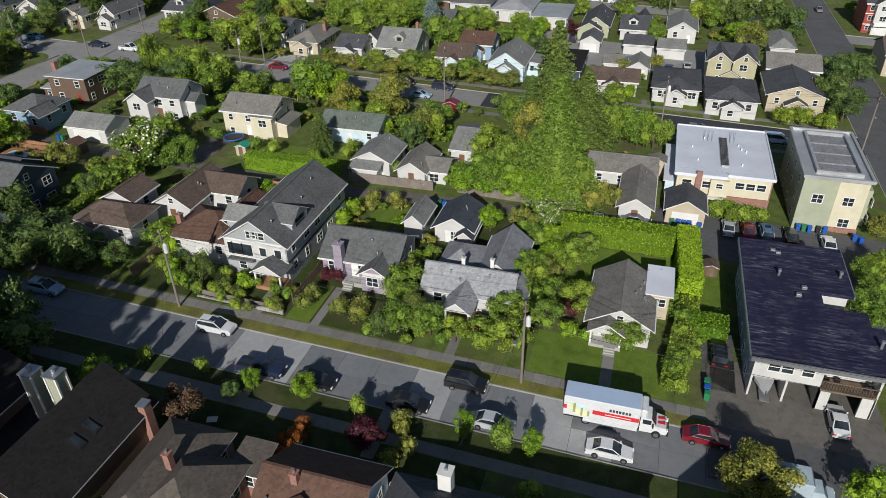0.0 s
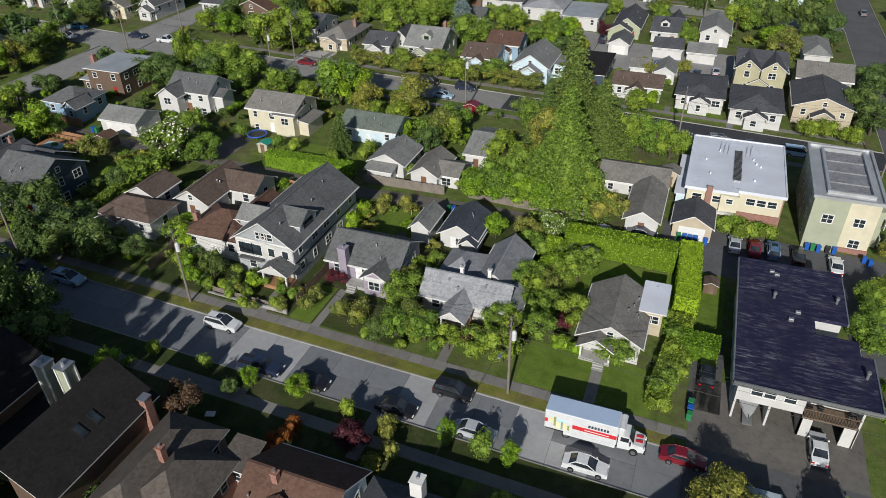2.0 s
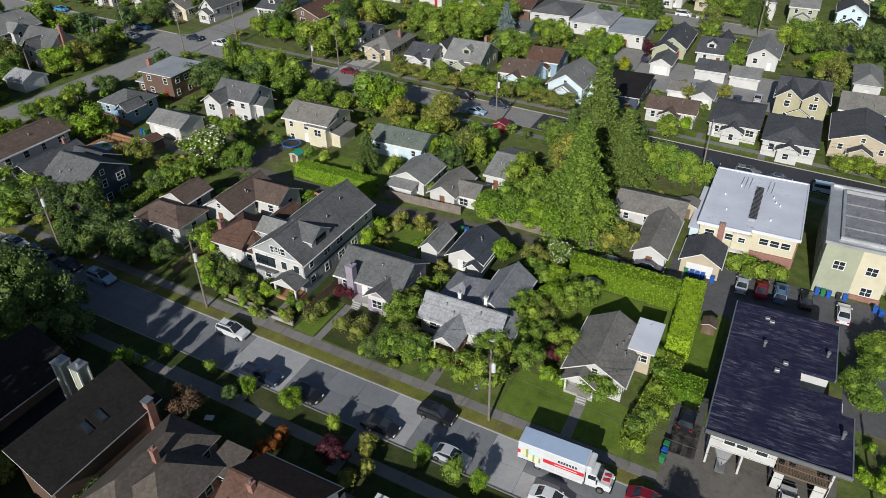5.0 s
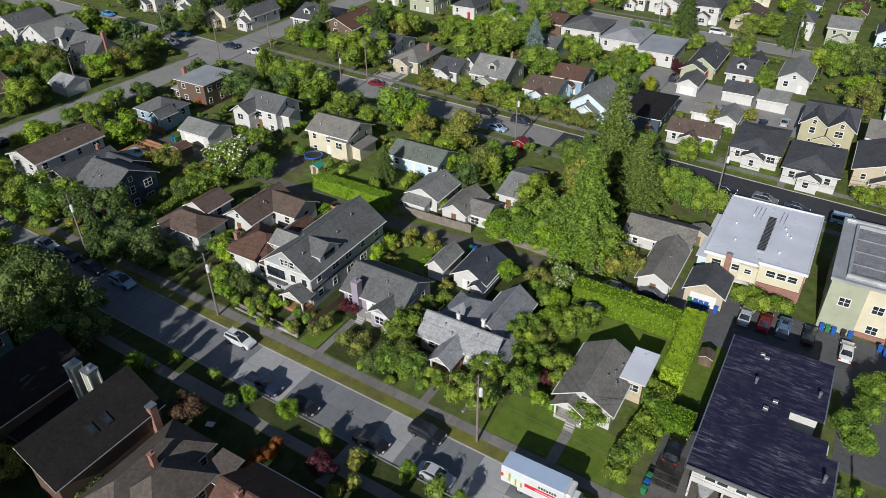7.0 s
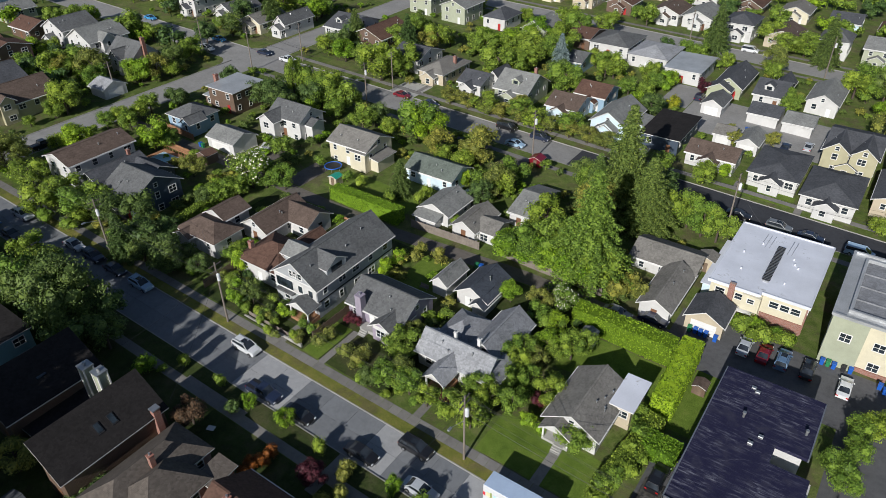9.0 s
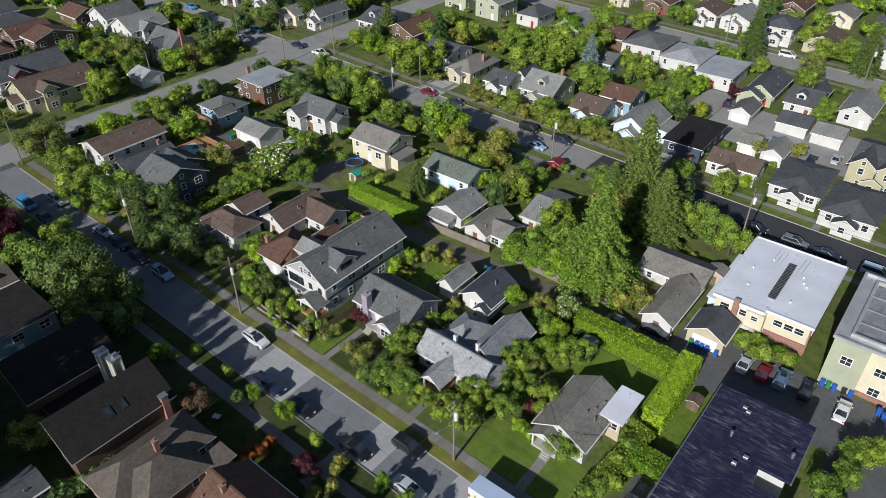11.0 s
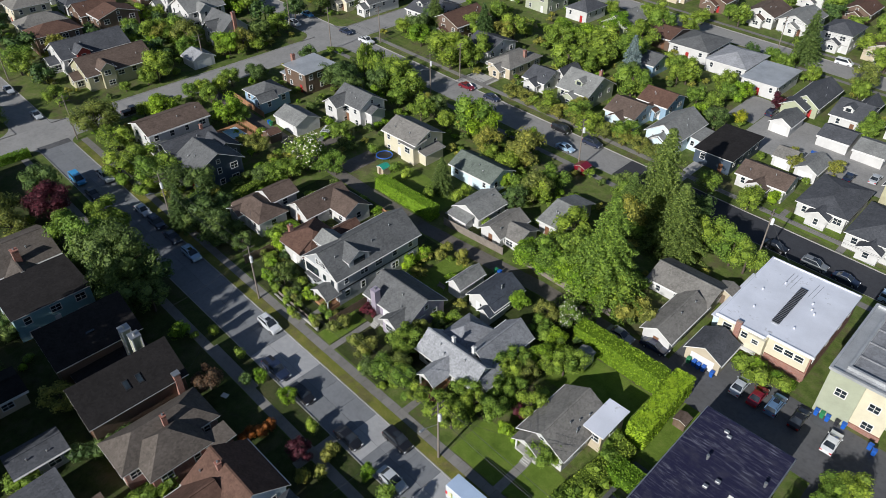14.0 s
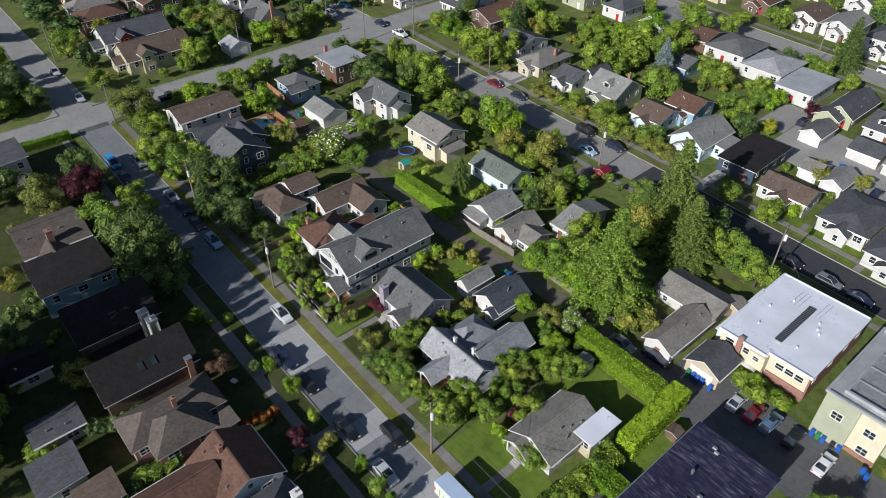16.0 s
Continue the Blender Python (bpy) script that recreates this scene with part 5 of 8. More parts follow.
house("charcoal-roofed white house with red trim", -173.0, -162.0, 69.0, 87.0, 4.4, 3.0, "gy", "white", "charcoal", "house", "s", wings=((-164.8, -161.0, 72.6, 76.0, 5.4, 1.3, "gx", "red", "charcoal"), (-170.4, -165.6, 66.6, 69.6, 2.6, 1.2, "gy")))
house("white two-storey gabled house with brick chimney", -161.0, -150.2, 109.4, 117.6, 4.6, 3.4, "gx", "white", "slate", "house", "s", wings=((-157.6, -153.4, 107.6, 112.0, 4.6, 2.0, "gy"),), chim=(-149.7, 113.4, 0, 9.4, 0.9))
garage("white detached garage with pale gabled roof", -148.8, -142.6, 95.4, 101.6, 2.6, 1.5, "gx", "white", "pale", "e")
house("white two-storey house with grey roof", -194.0, -183.6, 110.0, 121.0, 5.2, 2.6, "gy", "white", "slate", "house", "s", wings=((-191.0, -187.0, 107.8, 111.0, 2.7, 1.2, "gy"),))
house("white house with steep grey gables", -179.6, -168.6, 109.0, 121.0, 5.2, 3.0, "gy", "white", "grey", "house", "s", wings=((-170.4, -167.0, 112.0, 116.0, 5.4, 1.6, "gx"), (-176.0, -172.0, 106.6, 110.0, 2.7, 1.3, "gy")))
house("brown wooden bungalow with a russet roof", -208.5, -197.5, 107.3, 116.1, 3.2, 2, "gx", "brown", "russet", "house", "s")
house("white craftsman house with gabled dormers", -128.0, -118.6, 160.5, 174.5, 5.5, 2.5, "gx", "white", "charcoal", "house", "s")
house("brown house with russet roof", -118.0, -106.7, 161.2, 175.2, 5, 2.4, "gy", "brown", "russet", "house", "s")
house("white craftsman bungalow behind trees", -145.6, -141.0, 156.4, 168.7, 4, 2.2, "gy", "white", "slate", "house", "s")
house("tan bungalow with hipped grey roof", -88.0, -80.2, 154.2, 167.4, 3.0, 1.9, "hip", "tan", "weathered", "house", "s", chim=(-81.6, 162.0, 2, 5.6, 0.8))
house("small white bungalow with charcoal gable", -75.4, -68.6, 154.4, 163.2, 2.9, 1.9, "gx", "white", "charcoal", "house", "s", wings=((-70.6, -66.8, 161.0, 168.0, 3.0, 1.8, "gy"),))
house("grey-green craftsman house with dormers and porch", -64.6, -55.2, 155.0, 166.2, 3.8, 3.2, "gx", "sage", "grey", "house", "s", chim=(-56.4, 161.4, 4, 8.2, 0.7))
house("pale blue house with brown gable roof", -49.4, -41.4, 154.4, 164.0, 3.3, 1.9, "gx", "paleblue", "brown", "house", "s")
house("house with red-brown roof and skylights", -46.4, -38.6, 164.4, 173.2, 3.8, 1.9, "gx", "blue", "russet", "house", "s")
house("grey gabled house with white trim and roof deck", -36.4, -28.2, 152.0, 164.6, 3.8, 2.6, "gy", "paleblue", "grey", "house", "s", wings=((-34.4, -29.6, 150.0, 153.0, 2.9, 1.6, "gy"), (-28.4, -25.6, 157.0, 163.0, 3.0, 0.3, "se")))
house("house with a broad flat black roof", -24.4, -15.8, 153.2, 167.6, 3.5, 0.4, "ss", "navy", "dark", "house", "s")
house("white bungalow with brown-grey gable roof", -13.2, -3.0, 151.0, 158.1, 3.3, 1.6, "gx", "white", "brown", "house", "s")
house("white bungalow with low dark roof and skylights", 0.4, 9.9, 149.8, 163.8, 3.4, 1.0, "hip", "white", "charcoal", "house", "s")
house("white house with hipped grey roof", -60.3, -48.3, 202.6, 216.6, 3.6, 1.8, "hip", "white", "slate", "house", "s")
house("white house with broad pale hipped roof", -47.0, -35.6, 199.8, 213.8, 3.6, 1.8, "hip", "white", "pale", "house", "s")
house("white block with flat grey roof", -34.5, -24.9, 195.8, 209.8, 3.6, 0.3, "ss", "white", "metal", "house", "s")
house("pale green craftsman house with charcoal gables", -20.2, -13.2, 193.4, 208.6, 3.1, 2.3, "gy", "green", "charcoal", "house", "s", wings=((-21.0, -15.2, 190.4, 195.0, 2.9, 1.6, "gy"),))
garage("white detached garage with grey gable roof", -19.0, -14.0, 179.7, 187.7, 2.7, 1.4, "gy", "white", "slate", "s")
garage("white detached garage with charcoal gable roof", -8.1, -1.1, 181.2, 189.2, 2.7, 1.4, "gx", "white", "charcoal", "w")
garage("white detached garage with pale grey gable roof", 0.2, 6.8, 180.7, 188.7, 2.7, 1.3, "gx", "white", "grey", "w")
house("white house with charcoal gable roof and skylights", -10.0, -2.8, 193.4, 205.5, 3.1, 2.2, "gx", "white", "charcoal", "house", "s", wings=((-6.6, -2.8, 200.0, 207.6, 3.4, 2.0, "gy"),))
house("white bungalow with grey gable roof", 2.2, 9.4, 196.2, 210.2, 3.4, 2, "gy", "white", "grey", "house", "s")
garage("small white garage with weathered roof", -11.4, -7.2, 164.8, 170.6, 2.6, 1.2, "gx", "white", "weathered", "s")
garage("white garage with grey gable", -5.8, -1.2, 163.4, 171.4, 2.6, 1.3, "gy", "white", "grey", "s")
house("olive two-storey house with twin charcoal gables", 11.6, 21.7, 166.0, 178.4, 6, 1.8, "gx", "yellow", "charcoal", "house", "s", wings=((11.5, 16.5, 164.2, 172.4, 6.0, 1.9, "gy"), (16.8, 21.8, 164.2, 172.4, 6.0, 1.9, "gy")))
house("white house with a charcoal hipped roof", 11.4, 21.2, 146.0, 160.0, 3.6, 1.6, "hip", "white", "charcoal", "house", "s")
house("pale house with charcoal gabled roof", 23.5, 34.4, 151.5, 165.5, 4.2, 2, "gy", "tan", "charcoal", "house", "s")
house("grey-roofed house behind a larger one", 24.4, 35.2, 166.4, 177.0, 5, 2, "gx", "sage", "weathered", "house", "s")
house("small blue house behind trees", -60.1, -54.4, 184.1, 193.3, 3.4, 1.6, "gx", "blue", "slate", "house", "s")
house("low brown-roofed house behind trees", -68.5, -60.9, 203.5, 215.6, 3.4, 1.5, "gx", "brown", "russet", "house", "s")
house("white house with brown gable roof on the far street", -56.9, -47.4, 243.0, 255.8, 3.8, 2, "gy", "white", "brown", "house", "s")
house("white house with grey gable roof on the far street", -46.3, -37.0, 244.2, 258.2, 3.8, 2, "gy", "white", "grey", "house", "s")
house("grey-roofed house with pale walls", 27.2, 32.9, 188.4, 202.4, 3.4, 1.6, "hip", "white", "grey", "house", "s")
house("pale house with weathered green-grey gable roof", -57.9, -46.6, 109.0, 116.1, 3.2, 1.7, "gx", "paleblue", "green", "house", "s")
house("white cottage with light grey gable roof", -47.0, -40.6, 99.0, 106.8, 2.6, 1.6, "gy", "white", "grey", "house", "s", wings=((-46.6, -42.0, 96.8, 99.2, 2.0, 0.5, "ss"),), vents=1)
house("white cottage with mottled weathered roof", -38.6, -33.8, 97.6, 105.6, 2.5, 1.5, "gy", "white", "weathered", "house", "s", wings=((-34.4, -30.6, 99.0, 104.6, 2.3, 1.1, "gx"),), vents=1)
house("white bungalow with grey roof and brick chimney", -32.0, -28.1, 107.1, 118.8, 3, 1.7, "gx", "white", "grey", "house", "s")
house("blue-green long house with low black roof", -80.6, -70.3, 24.4, 36.4, 4.7, 0.6, "se", "teal", "dark", "house", "e", over=0.3)
house("pale outbuilding with low dark roof", -63.1, -57.3, 15.3, 20.7, 2.8, 0.8, "gy", "tan", "dark", "house", "s")
house("low outbuilding with dark grey roof", -47.8, -43.6, 14.7, 21.0, 2.8, 0.9, "gy", "grey", "charcoal", "house", "s")
house("low garage with flat dark roof", -40.8, -34.7, 12.7, 18.4, 2.8, 0.4, "ss", "grey", "charcoal", "house", "s")
house("low shed with weathered flat roof", -33.2, -28.6, 16.3, 21.0, 2.8, 0.4, "ss", "tan", "brown", "house", "s")
house("white and black flat-roofed modern house", -124.0, -114.5, 25.5, 35.0, 5.6, 0.3, "ss", "white", "charcoal")
house("dark house with charcoal gable roof and brick chimney", -94.6, -83.4, 25.4, 36.4, 4.0, 2.4, "gy", "charcoal", "umber", chim=(-84.6, 30.4, 0, 7.0, 1.1), wings=((-86.4, -81.0, 27.0, 32.6, 3.6, 1.4, "gx"),))

redflats = house("red and white three-storey flats with garages below", 54.5, 70.0, 224.0, 236.0, 8.4, 1.8, "gx", "red", "charcoal", "apartment house", "", wings=((56.6, 60.6, 222.4, 225.0, 8.6, 1.5, "gy", "white", "charcoal"), (63.8, 67.8, 222.4, 225.0, 8.6, 1.5, "gy", "white", "charcoal")))
for x in (56.9, 64.1):
    for i in range(4):
        add(redflats, "garage_door", boxed(x, x + 3.4, 222.32, 222.39, 0.1 + i * 0.55, 0.62 + i * 0.55), TRIM)
    add(redflats, "balcony", boxed(x - 0.2, x + 3.6, 221.4, 222.4, 2.75, 2.95), TRIM)
    add(redflats, "balcony_rail", boxed(x - 0.2, x + 3.6, 221.36, 221.44, 2.95, 3.9), TRIM)
for z in (2.6, 5.5):
    add(redflats, "trim_band", boxed(54.44, 70.06, 223.93, 223.99, z, z + 0.25), TRIM)

# further rows of houses on the blocks behind
fill = random.Random(21)
LOOKS = (("white house with a grey roof among trees", "white", "slate"), ("cream house with a weathered roof among trees", "cream", "weathered"), ("pale blue house with a charcoal roof among trees", "paleblue", "charcoal"),
         ("tan house with a brown roof among trees", "tan", "brown"), ("sage house with a grey roof among trees", "sage", "grey"), ("white house with a charcoal roof among trees", "white", "charcoal"), ("brown house with a russet roof among trees", "brown", "russet"))


def row_of_houses(x0, x1, yc, step):
    x = x0
    while x < x1:
        w, d = fill.uniform(7.5, 9.5), fill.uniform(10, 13)
        lab, wl, rf = fill.choice(LOOKS)
        y = yc + fill.uniform(-1.5, 1.5)
        if not any(a - 2 < x + w and x < b + 2 and c - 2 < y + d / 2 and y - d / 2 < e + 2 for a, b, c, e in PLANS):
            house(lab, x, x + w, y - d / 2, y + d / 2, fill.choice((3.4, 3.6, 5.4)), fill.uniform(1.7, 2.5), fill.choice(("gx", "gy", "gy", "hip")), wl, rf, vents=1)
        x += step + fill.uniform(-1, 1.5)


row_of_houses(-127, 32, 248, 13.5)
row_of_houses(-127, 32, 276, 15)
row_of_houses(-127, -70, 207, 14)
row_of_houses(-127, -92, 162, 13)
row_of_houses(-255, -155, 160, 14)
row_of_houses(-255, -155, 196, 15)
row_of_houses(-255, -155, 118, 13)
row_of_houses(-240, -145, 92, 12.5)
row_of_houses(-255, -176, 76, 13)
row_of_houses(-128, -97, 32, 14)
row_of_houses(-200, -155, 32, 14)
row_of_houses(52, 80, 190, 14)
row_of_houses(52, 80, 232, 14)
row_of_houses(52, 66, 150, 14)

# ---- trees and shrubs ----
plant("conifer", -12.9, 100.6, 20.5, 8.0, "fir", "tall broad green fir behind the alley")
plant("conifer", -16.8, 124.0, 22.0, 7.8, "cedar", "tall drooping dark green cedar")
plant("conifer", -10.5, 120.5, 15.0, 7.0, "cedar", "dark green cedar beside a taller one")
plant("conifer", -20.5, 120.0, 13.0, 4.8, "cedar", "dark green cedar among garden trees")
plant("tree", -69.4, 42.4, 14, 6.8, "dark", "dark green broadleaved tree in a garden")
plant("tree", -82.7, 41.4, 11, 4.2, "mid", "leafy green broadleaved tree in a garden")
plant("tree", -99.6, 41.0, 8.5, 5.2, "maroon", "dark maroon broadleaved tree in a garden")
plant("shrub", -54.3, 43.3, 3, 2.0, "lime", "bright yellow-green garden shrub on the lawn")
plant("shrub", -50.4, 46.8, 3, 1.1, "mid", "leafy green garden shrub on the lawn")
plant("shrub", -43.3, 47.2, 3, 1.1, "mid", "leafy green garden shrub on the lawn")
plant("shrub", -24.7, 47.1, 3, 1.1, "mid", "leafy green garden shrub on the lawn")
plant("tree", -36.9, 46.9, 3.4, 1.1, "lime", "bright yellow-green broadleaved tree in a garden")
plant("tree", -30.9, 47.6, 3.6, 1.5, "lime", "bright yellow-green broadleaved tree in a garden")
plant("tree", -22.2, 43.6, 4, 2.3, "maroon", "dark maroon broadleaved tree in a garden")
plant("tree", -41.3, 40.9, 5, 2.6, "brown", "sparse brown-leaved broadleaved tree in a garden")
plant("shrub", -29.7, 40.5, 2.4, 1.2, "rust", "rust-orange garden shrub on the lawn")
plant("shrub", -28.9, 41.7, 2.4, 1.2, "rust", "rust-orange garden shrub on the lawn")
plant("shrub", -28.8, 43.1, 2.4, 1.2, "rust", "rust-orange garden shrub on the lawn")
plant("shrub", -29.6, 39.3, 2.4, 1.2, "rust", "rust-orange garden shrub on the lawn")
plant("shrub", -19.6, 46.9, 2.6, 1.2, "olive", "olive-green garden shrub on the lawn")
plant("shrub", -17.9, 43.5, 2.6, 1.2, "olive", "olive-green garden shrub on the lawn")
plant("shrub", -19.0, 41.4, 2.6, 1.2, "olive", "olive-green garden shrub on the lawn")
plant("shrub", -19.1, 45.6, 2.6, 1.2, "olive", "olive-green garden shrub on the lawn")
plant("tree", -52.5, 23.6, 5.5, 3.0, "olive", "olive-green broadleaved tree in a garden")
plant("shrub", -42.9, 21.8, 2.6, 1.7, "dark", "dark green garden shrub on the lawn")
plant("shrub", -42.3, 23.6, 2.6, 1.7, "dark", "dark green garden shrub on the lawn")
plant("shrub", -41.5, 25.4, 2.6, 1.7, "dark", "dark green garden shrub on the lawn")
plant("shrub", -41.4, 27.8, 2.6, 1.7, "dark", "dark green garden shrub on the lawn")
plant("shrub", -30.7, 23.9, 3, 2, "mid", "leafy green garden shrub on the lawn")
plant("shrub", -30.3, 25.7, 3, 2, "mid", "leafy green garden shrub on the lawn")
plant("shrub", -30.7, 27.9, 3, 2, "mid", "leafy green garden shrub on the lawn")
plant("shrub", -44.0, 14.1, 3, 2, "mid", "leafy green garden shrub on the lawn")
plant("shrub", -43.7, 15.9, 3, 2, "mid", "leafy green garden shrub on the lawn")
plant("shrub", -57.9, 15.8, 3, 2, "mid", "leafy green garden shrub on the lawn")
plant("shrub", -61.2, 18.8, 3, 2, "mid", "leafy green garden shrub on the lawn")
plant("shrub", -74.9, 23.4, 3.5, 2, "dark", "dark green garden shrub on the lawn")
plant("shrub", -72.8, 19.7, 3.5, 2, "dark", "dark green garden shrub on the lawn")
plant("shrub", -71.9, 23.9, 3.5, 2, "dark", "dark green garden shrub on the lawn")
plant("shrub", -69.4, 17.9, 3.5, 2, "dark", "dark green garden shrub on the lawn")
plant("shrub", -65.9, 18.2, 3.5, 2, "dark", "dark green garden shrub on the lawn")
plant("shrub", -29.2, 22.2, 3.5, 2, "dark", "dark green garden shrub on the lawn")
plant("tree", -27.0, 67.0, 6, 3.0, "mid", "leafy green broadleaved tree in a garden")
plant("tree", -25.2, 61.1, 4.5, 2.3, "mid", "leafy green broadleaved tree in a garden")
plant("tree", -21.4, 61.7, 4.5, 2.3, "mid", "leafy green broadleaved tree in a garden")
plant("tree", -26.7, 59.6, 4, 1.8, "dark", "dark green broadleaved tree in a garden")
plant("tree", -18.1, 61.3, 4, 1.8, "mid", "leafy green broadleaved tree in a garden")
plant("shrub", -37.7, 63.5, 2.5, 1.5, "olive", "olive-green garden shrub on the lawn")
plant("shrub", -30.8, 61.4, 2.5, 1.5, "olive", "olive-green garden shrub on the lawn")
plant("shrub", -38.1, 61.5, 2.5, 1.5, "olive", "olive-green garden shrub on the lawn")
plant("shrub", -33.4, 62.2, 2.5, 1.5, "olive", "olive-green garden shrub on the lawn")
plant("shrub", -30.9, 63.2, 2.5, 1.5, "olive", "olive-green garden shrub on the lawn")
plant("shrub", -36.4, 68.1, 2.2, 1.2, "maroon", "dark maroon garden shrub on the lawn")
plant("tree", -53.3, 62.4, 5, 1.9, "dark", "dark green broadleaved tree in a garden")
plant("shrub", -46.5, 60.7, 1.9, 1.0, "mid", "leafy green garden shrub on the lawn")
plant("shrub", -58.8, 62.9, 1.9, 1.0, "mid", "leafy green garden shrub on the lawn")
plant("shrub", -42.3, 60.3, 1.9, 1.0, "mid", "leafy green garden shrub on the lawn")
plant("shrub", -49.0, 59.9, 1.9, 1.0, "mid", "leafy green garden shrub on the lawn")
plant("shrub", -52.5, 60.3, 1.9, 1.0, "mid", "leafy green garden shrub on the lawn")
plant("shrub", -42.8, 62.9, 1.9, 1.0, "mid", "leafy green garden shrub on the lawn")
plant("shrub", -49.3, 61.8, 1.9, 1.0, "mid", "leafy green garden shrub on the lawn")
plant("shrub", -50.9, 64.6, 1.9, 1.0, "mid", "leafy green garden shrub on the lawn")
plant("shrub", -41.1, 62.9, 1.9, 1.0, "mid", "leafy green garden shrub on the lawn")
plant("shrub", -45.8, 63.7, 1.9, 1.0, "mid", "leafy green garden shrub on the lawn")
plant("shrub", -56.1, 60.7, 1.9, 1.0, "mid", "leafy green garden shrub on the lawn")
plant("shrub", -46.3, 58.8, 1.9, 1.0, "mid", "leafy green garden shrub on the lawn")
plant("shrub", -44.0, 64.8, 1.6, 0.9, "olive", "olive-green garden shrub on the lawn")
plant("shrub", -40.9, 59.9, 1.6, 0.9, "olive", "olive-green garden shrub on the lawn")
plant("shrub", -44.5, 58.7, 1.6, 0.9, "olive", "olive-green garden shrub on the lawn")
plant("shrub", -55.5, 62.6, 1.6, 0.9, "olive", "olive-green garden shrub on the lawn")
plant("shrub", -62.6, 64.2, 1.6, 0.9, "olive", "olive-green garden shrub on the lawn")
plant("shrub", -40.5, 63.6, 1.6, 0.9, "olive", "olive-green garden shrub on the lawn")
plant("shrub", -41.4, 81.4, 3, 1.8, "lime", "bright yellow-green garden shrub on the lawn")
plant("shrub", -41.1, 84.8, 3, 1.8, "lime", "bright yellow-green garden shrub on the lawn")
plant("shrub", -39.7, 89.3, 2.6, 1.4, "olive", "olive-green garden shrub on the lawn")
plant("shrub", -36.3, 90.0, 2.6, 1.4, "olive", "olive-green garden shrub on the lawn")
plant("shrub", -38.9, 86.9, 2.6, 1.4, "olive", "olive-green garden shrub on the lawn")
plant("tree", -20.1, 87.2, 4.5, 2.2, "lime", "bright yellow-green broadleaved tree in a garden")
plant("tree", -10.1, 84.4, 4.5, 2.2, "lime", "bright yellow-green broadleaved tree in a garden")
plant("tree", -9.6, 79.9, 4.5, 2.2, "lime", "bright yellow-green broadleaved tree in a garden")
plant("tree", -15.5, 88.2, 4.5, 2.4, "olive", "olive-green broadleaved tree in a garden")
plant("tree", -11.9, 89.7, 5, 2.4, "blossom", "white-flowering broadleaved tree in a garden")
plant("tree", -5.4, 82.7, 5, 2.4, "mid", "leafy green broadleaved tree in a garden")
plant("tree", -6.2, 81.0, 5, 2.4, "mid", "leafy green broadleaved tree in a garden")
plant("tree", -11.5, 74.5, 5, 2.4, "mid", "leafy green broadleaved tree in a garden")
plant("tree", -13.8, 67.1, 5, 2.4, "mid", "leafy green broadleaved tree in a garden")
plant("tree", -11.9, 76.8, 5, 2.4, "mid", "leafy green broadleaved tree in a garden")
plant("tree", -13.6, 74.7, 5, 2.4, "mid", "leafy green broadleaved tree in a garden")
plant("tree", -8.2, 67.3, 5, 2.4, "mid", "leafy green broadleaved tree in a garden")
plant("tree", -4.8, 71.4, 5, 2.4, "mid", "leafy green broadleaved tree in a garden")
plant("tree", -11.3, 61.6, 5, 2.4, "mid", "leafy green broadleaved tree in a garden")
plant("shrub", -15.0, 60.9, 3, 1.7, "mid", "leafy green garden shrub on the lawn")
plant("shrub", -13.8, 71.7, 3, 1.7, "mid", "leafy green garden shrub on the lawn")
plant("shrub", -15.5, 63.5, 3, 1.7, "mid", "leafy green garden shrub on the lawn")
plant("shrub", -17.9, 62.2, 3, 1.7, "mid", "leafy green garden shrub on the lawn")
plant("shrub", -5.5, 74.7, 3, 1.7, "mid", "leafy green garden shrub on the lawn")
plant("shrub", -10.4, 62.5, 3, 1.7, "mid", "leafy green garden shrub on the lawn")
plant("shrub", -9.9, 71.8, 3, 1.7, "mid", "leafy green garden shrub on the lawn")
plant("shrub", -14.0, 72.4, 2, 1.1, "lime", "bright yellow-green garden shrub on the lawn")
plant("shrub", -3.3, 66.2, 2, 1.1, "lime", "bright yellow-green garden shrub on the lawn")
plant("tree", 0.4, 66.7, 4, 2.3, "mid", "leafy green broadleaved tree in a garden")
plant("shrub", -16.2, 63.0, 2.4, 1.3, "maroon", "dark maroon garden shrub on the lawn")
plant("shrub", -5.6, 70.2, 2.4, 1.3, "maroon", "dark maroon garden shrub on the lawn")
plant("shrub", 7.1, 68.1, 2.2, 1.4, "mid", "leafy green garden shrub on the lawn")
plant("shrub", 8.9, 69.6, 2.2, 1.4, "mid", "leafy green garden shrub on the lawn")
plant("shrub", 7.0, 66.0, 2.2, 1.4, "mid", "leafy green garden shrub on the lawn")
plant("shrub", 6.6, 76.6, 2.2, 1.4, "mid", "leafy green garden shrub on the lawn")
plant("shrub", 6.4, 74.9, 2.2, 1.4, "mid", "leafy green garden shrub on the lawn")
plant("tree", -11.3, 128.3, 9, 4.2, "dark", "dark green broadleaved tree in a garden")
plant("tree", -19.9, 117.7, 9, 4.2, "olive", "olive-green broadleaved tree in a garden")
plant("tree", -6.8, 125.5, 8, 3.6, "mid", "leafy green broadleaved tree in a garden")
plant("tree", -1.0, 124.5, 8, 3.6, "mid", "leafy green broadleaved tree in a garden")
plant("tree", 1.9, 124.3, 8, 3.6, "mid", "leafy green broadleaved tree in a garden")
plant("tree", -4.2, 126.1, 8, 3.6, "mid", "leafy green broadleaved tree in a garden")
plant("tree", -26.4, 97.6, 6, 3.6, "lime", "bright yellow-green broadleaved tree in a garden")
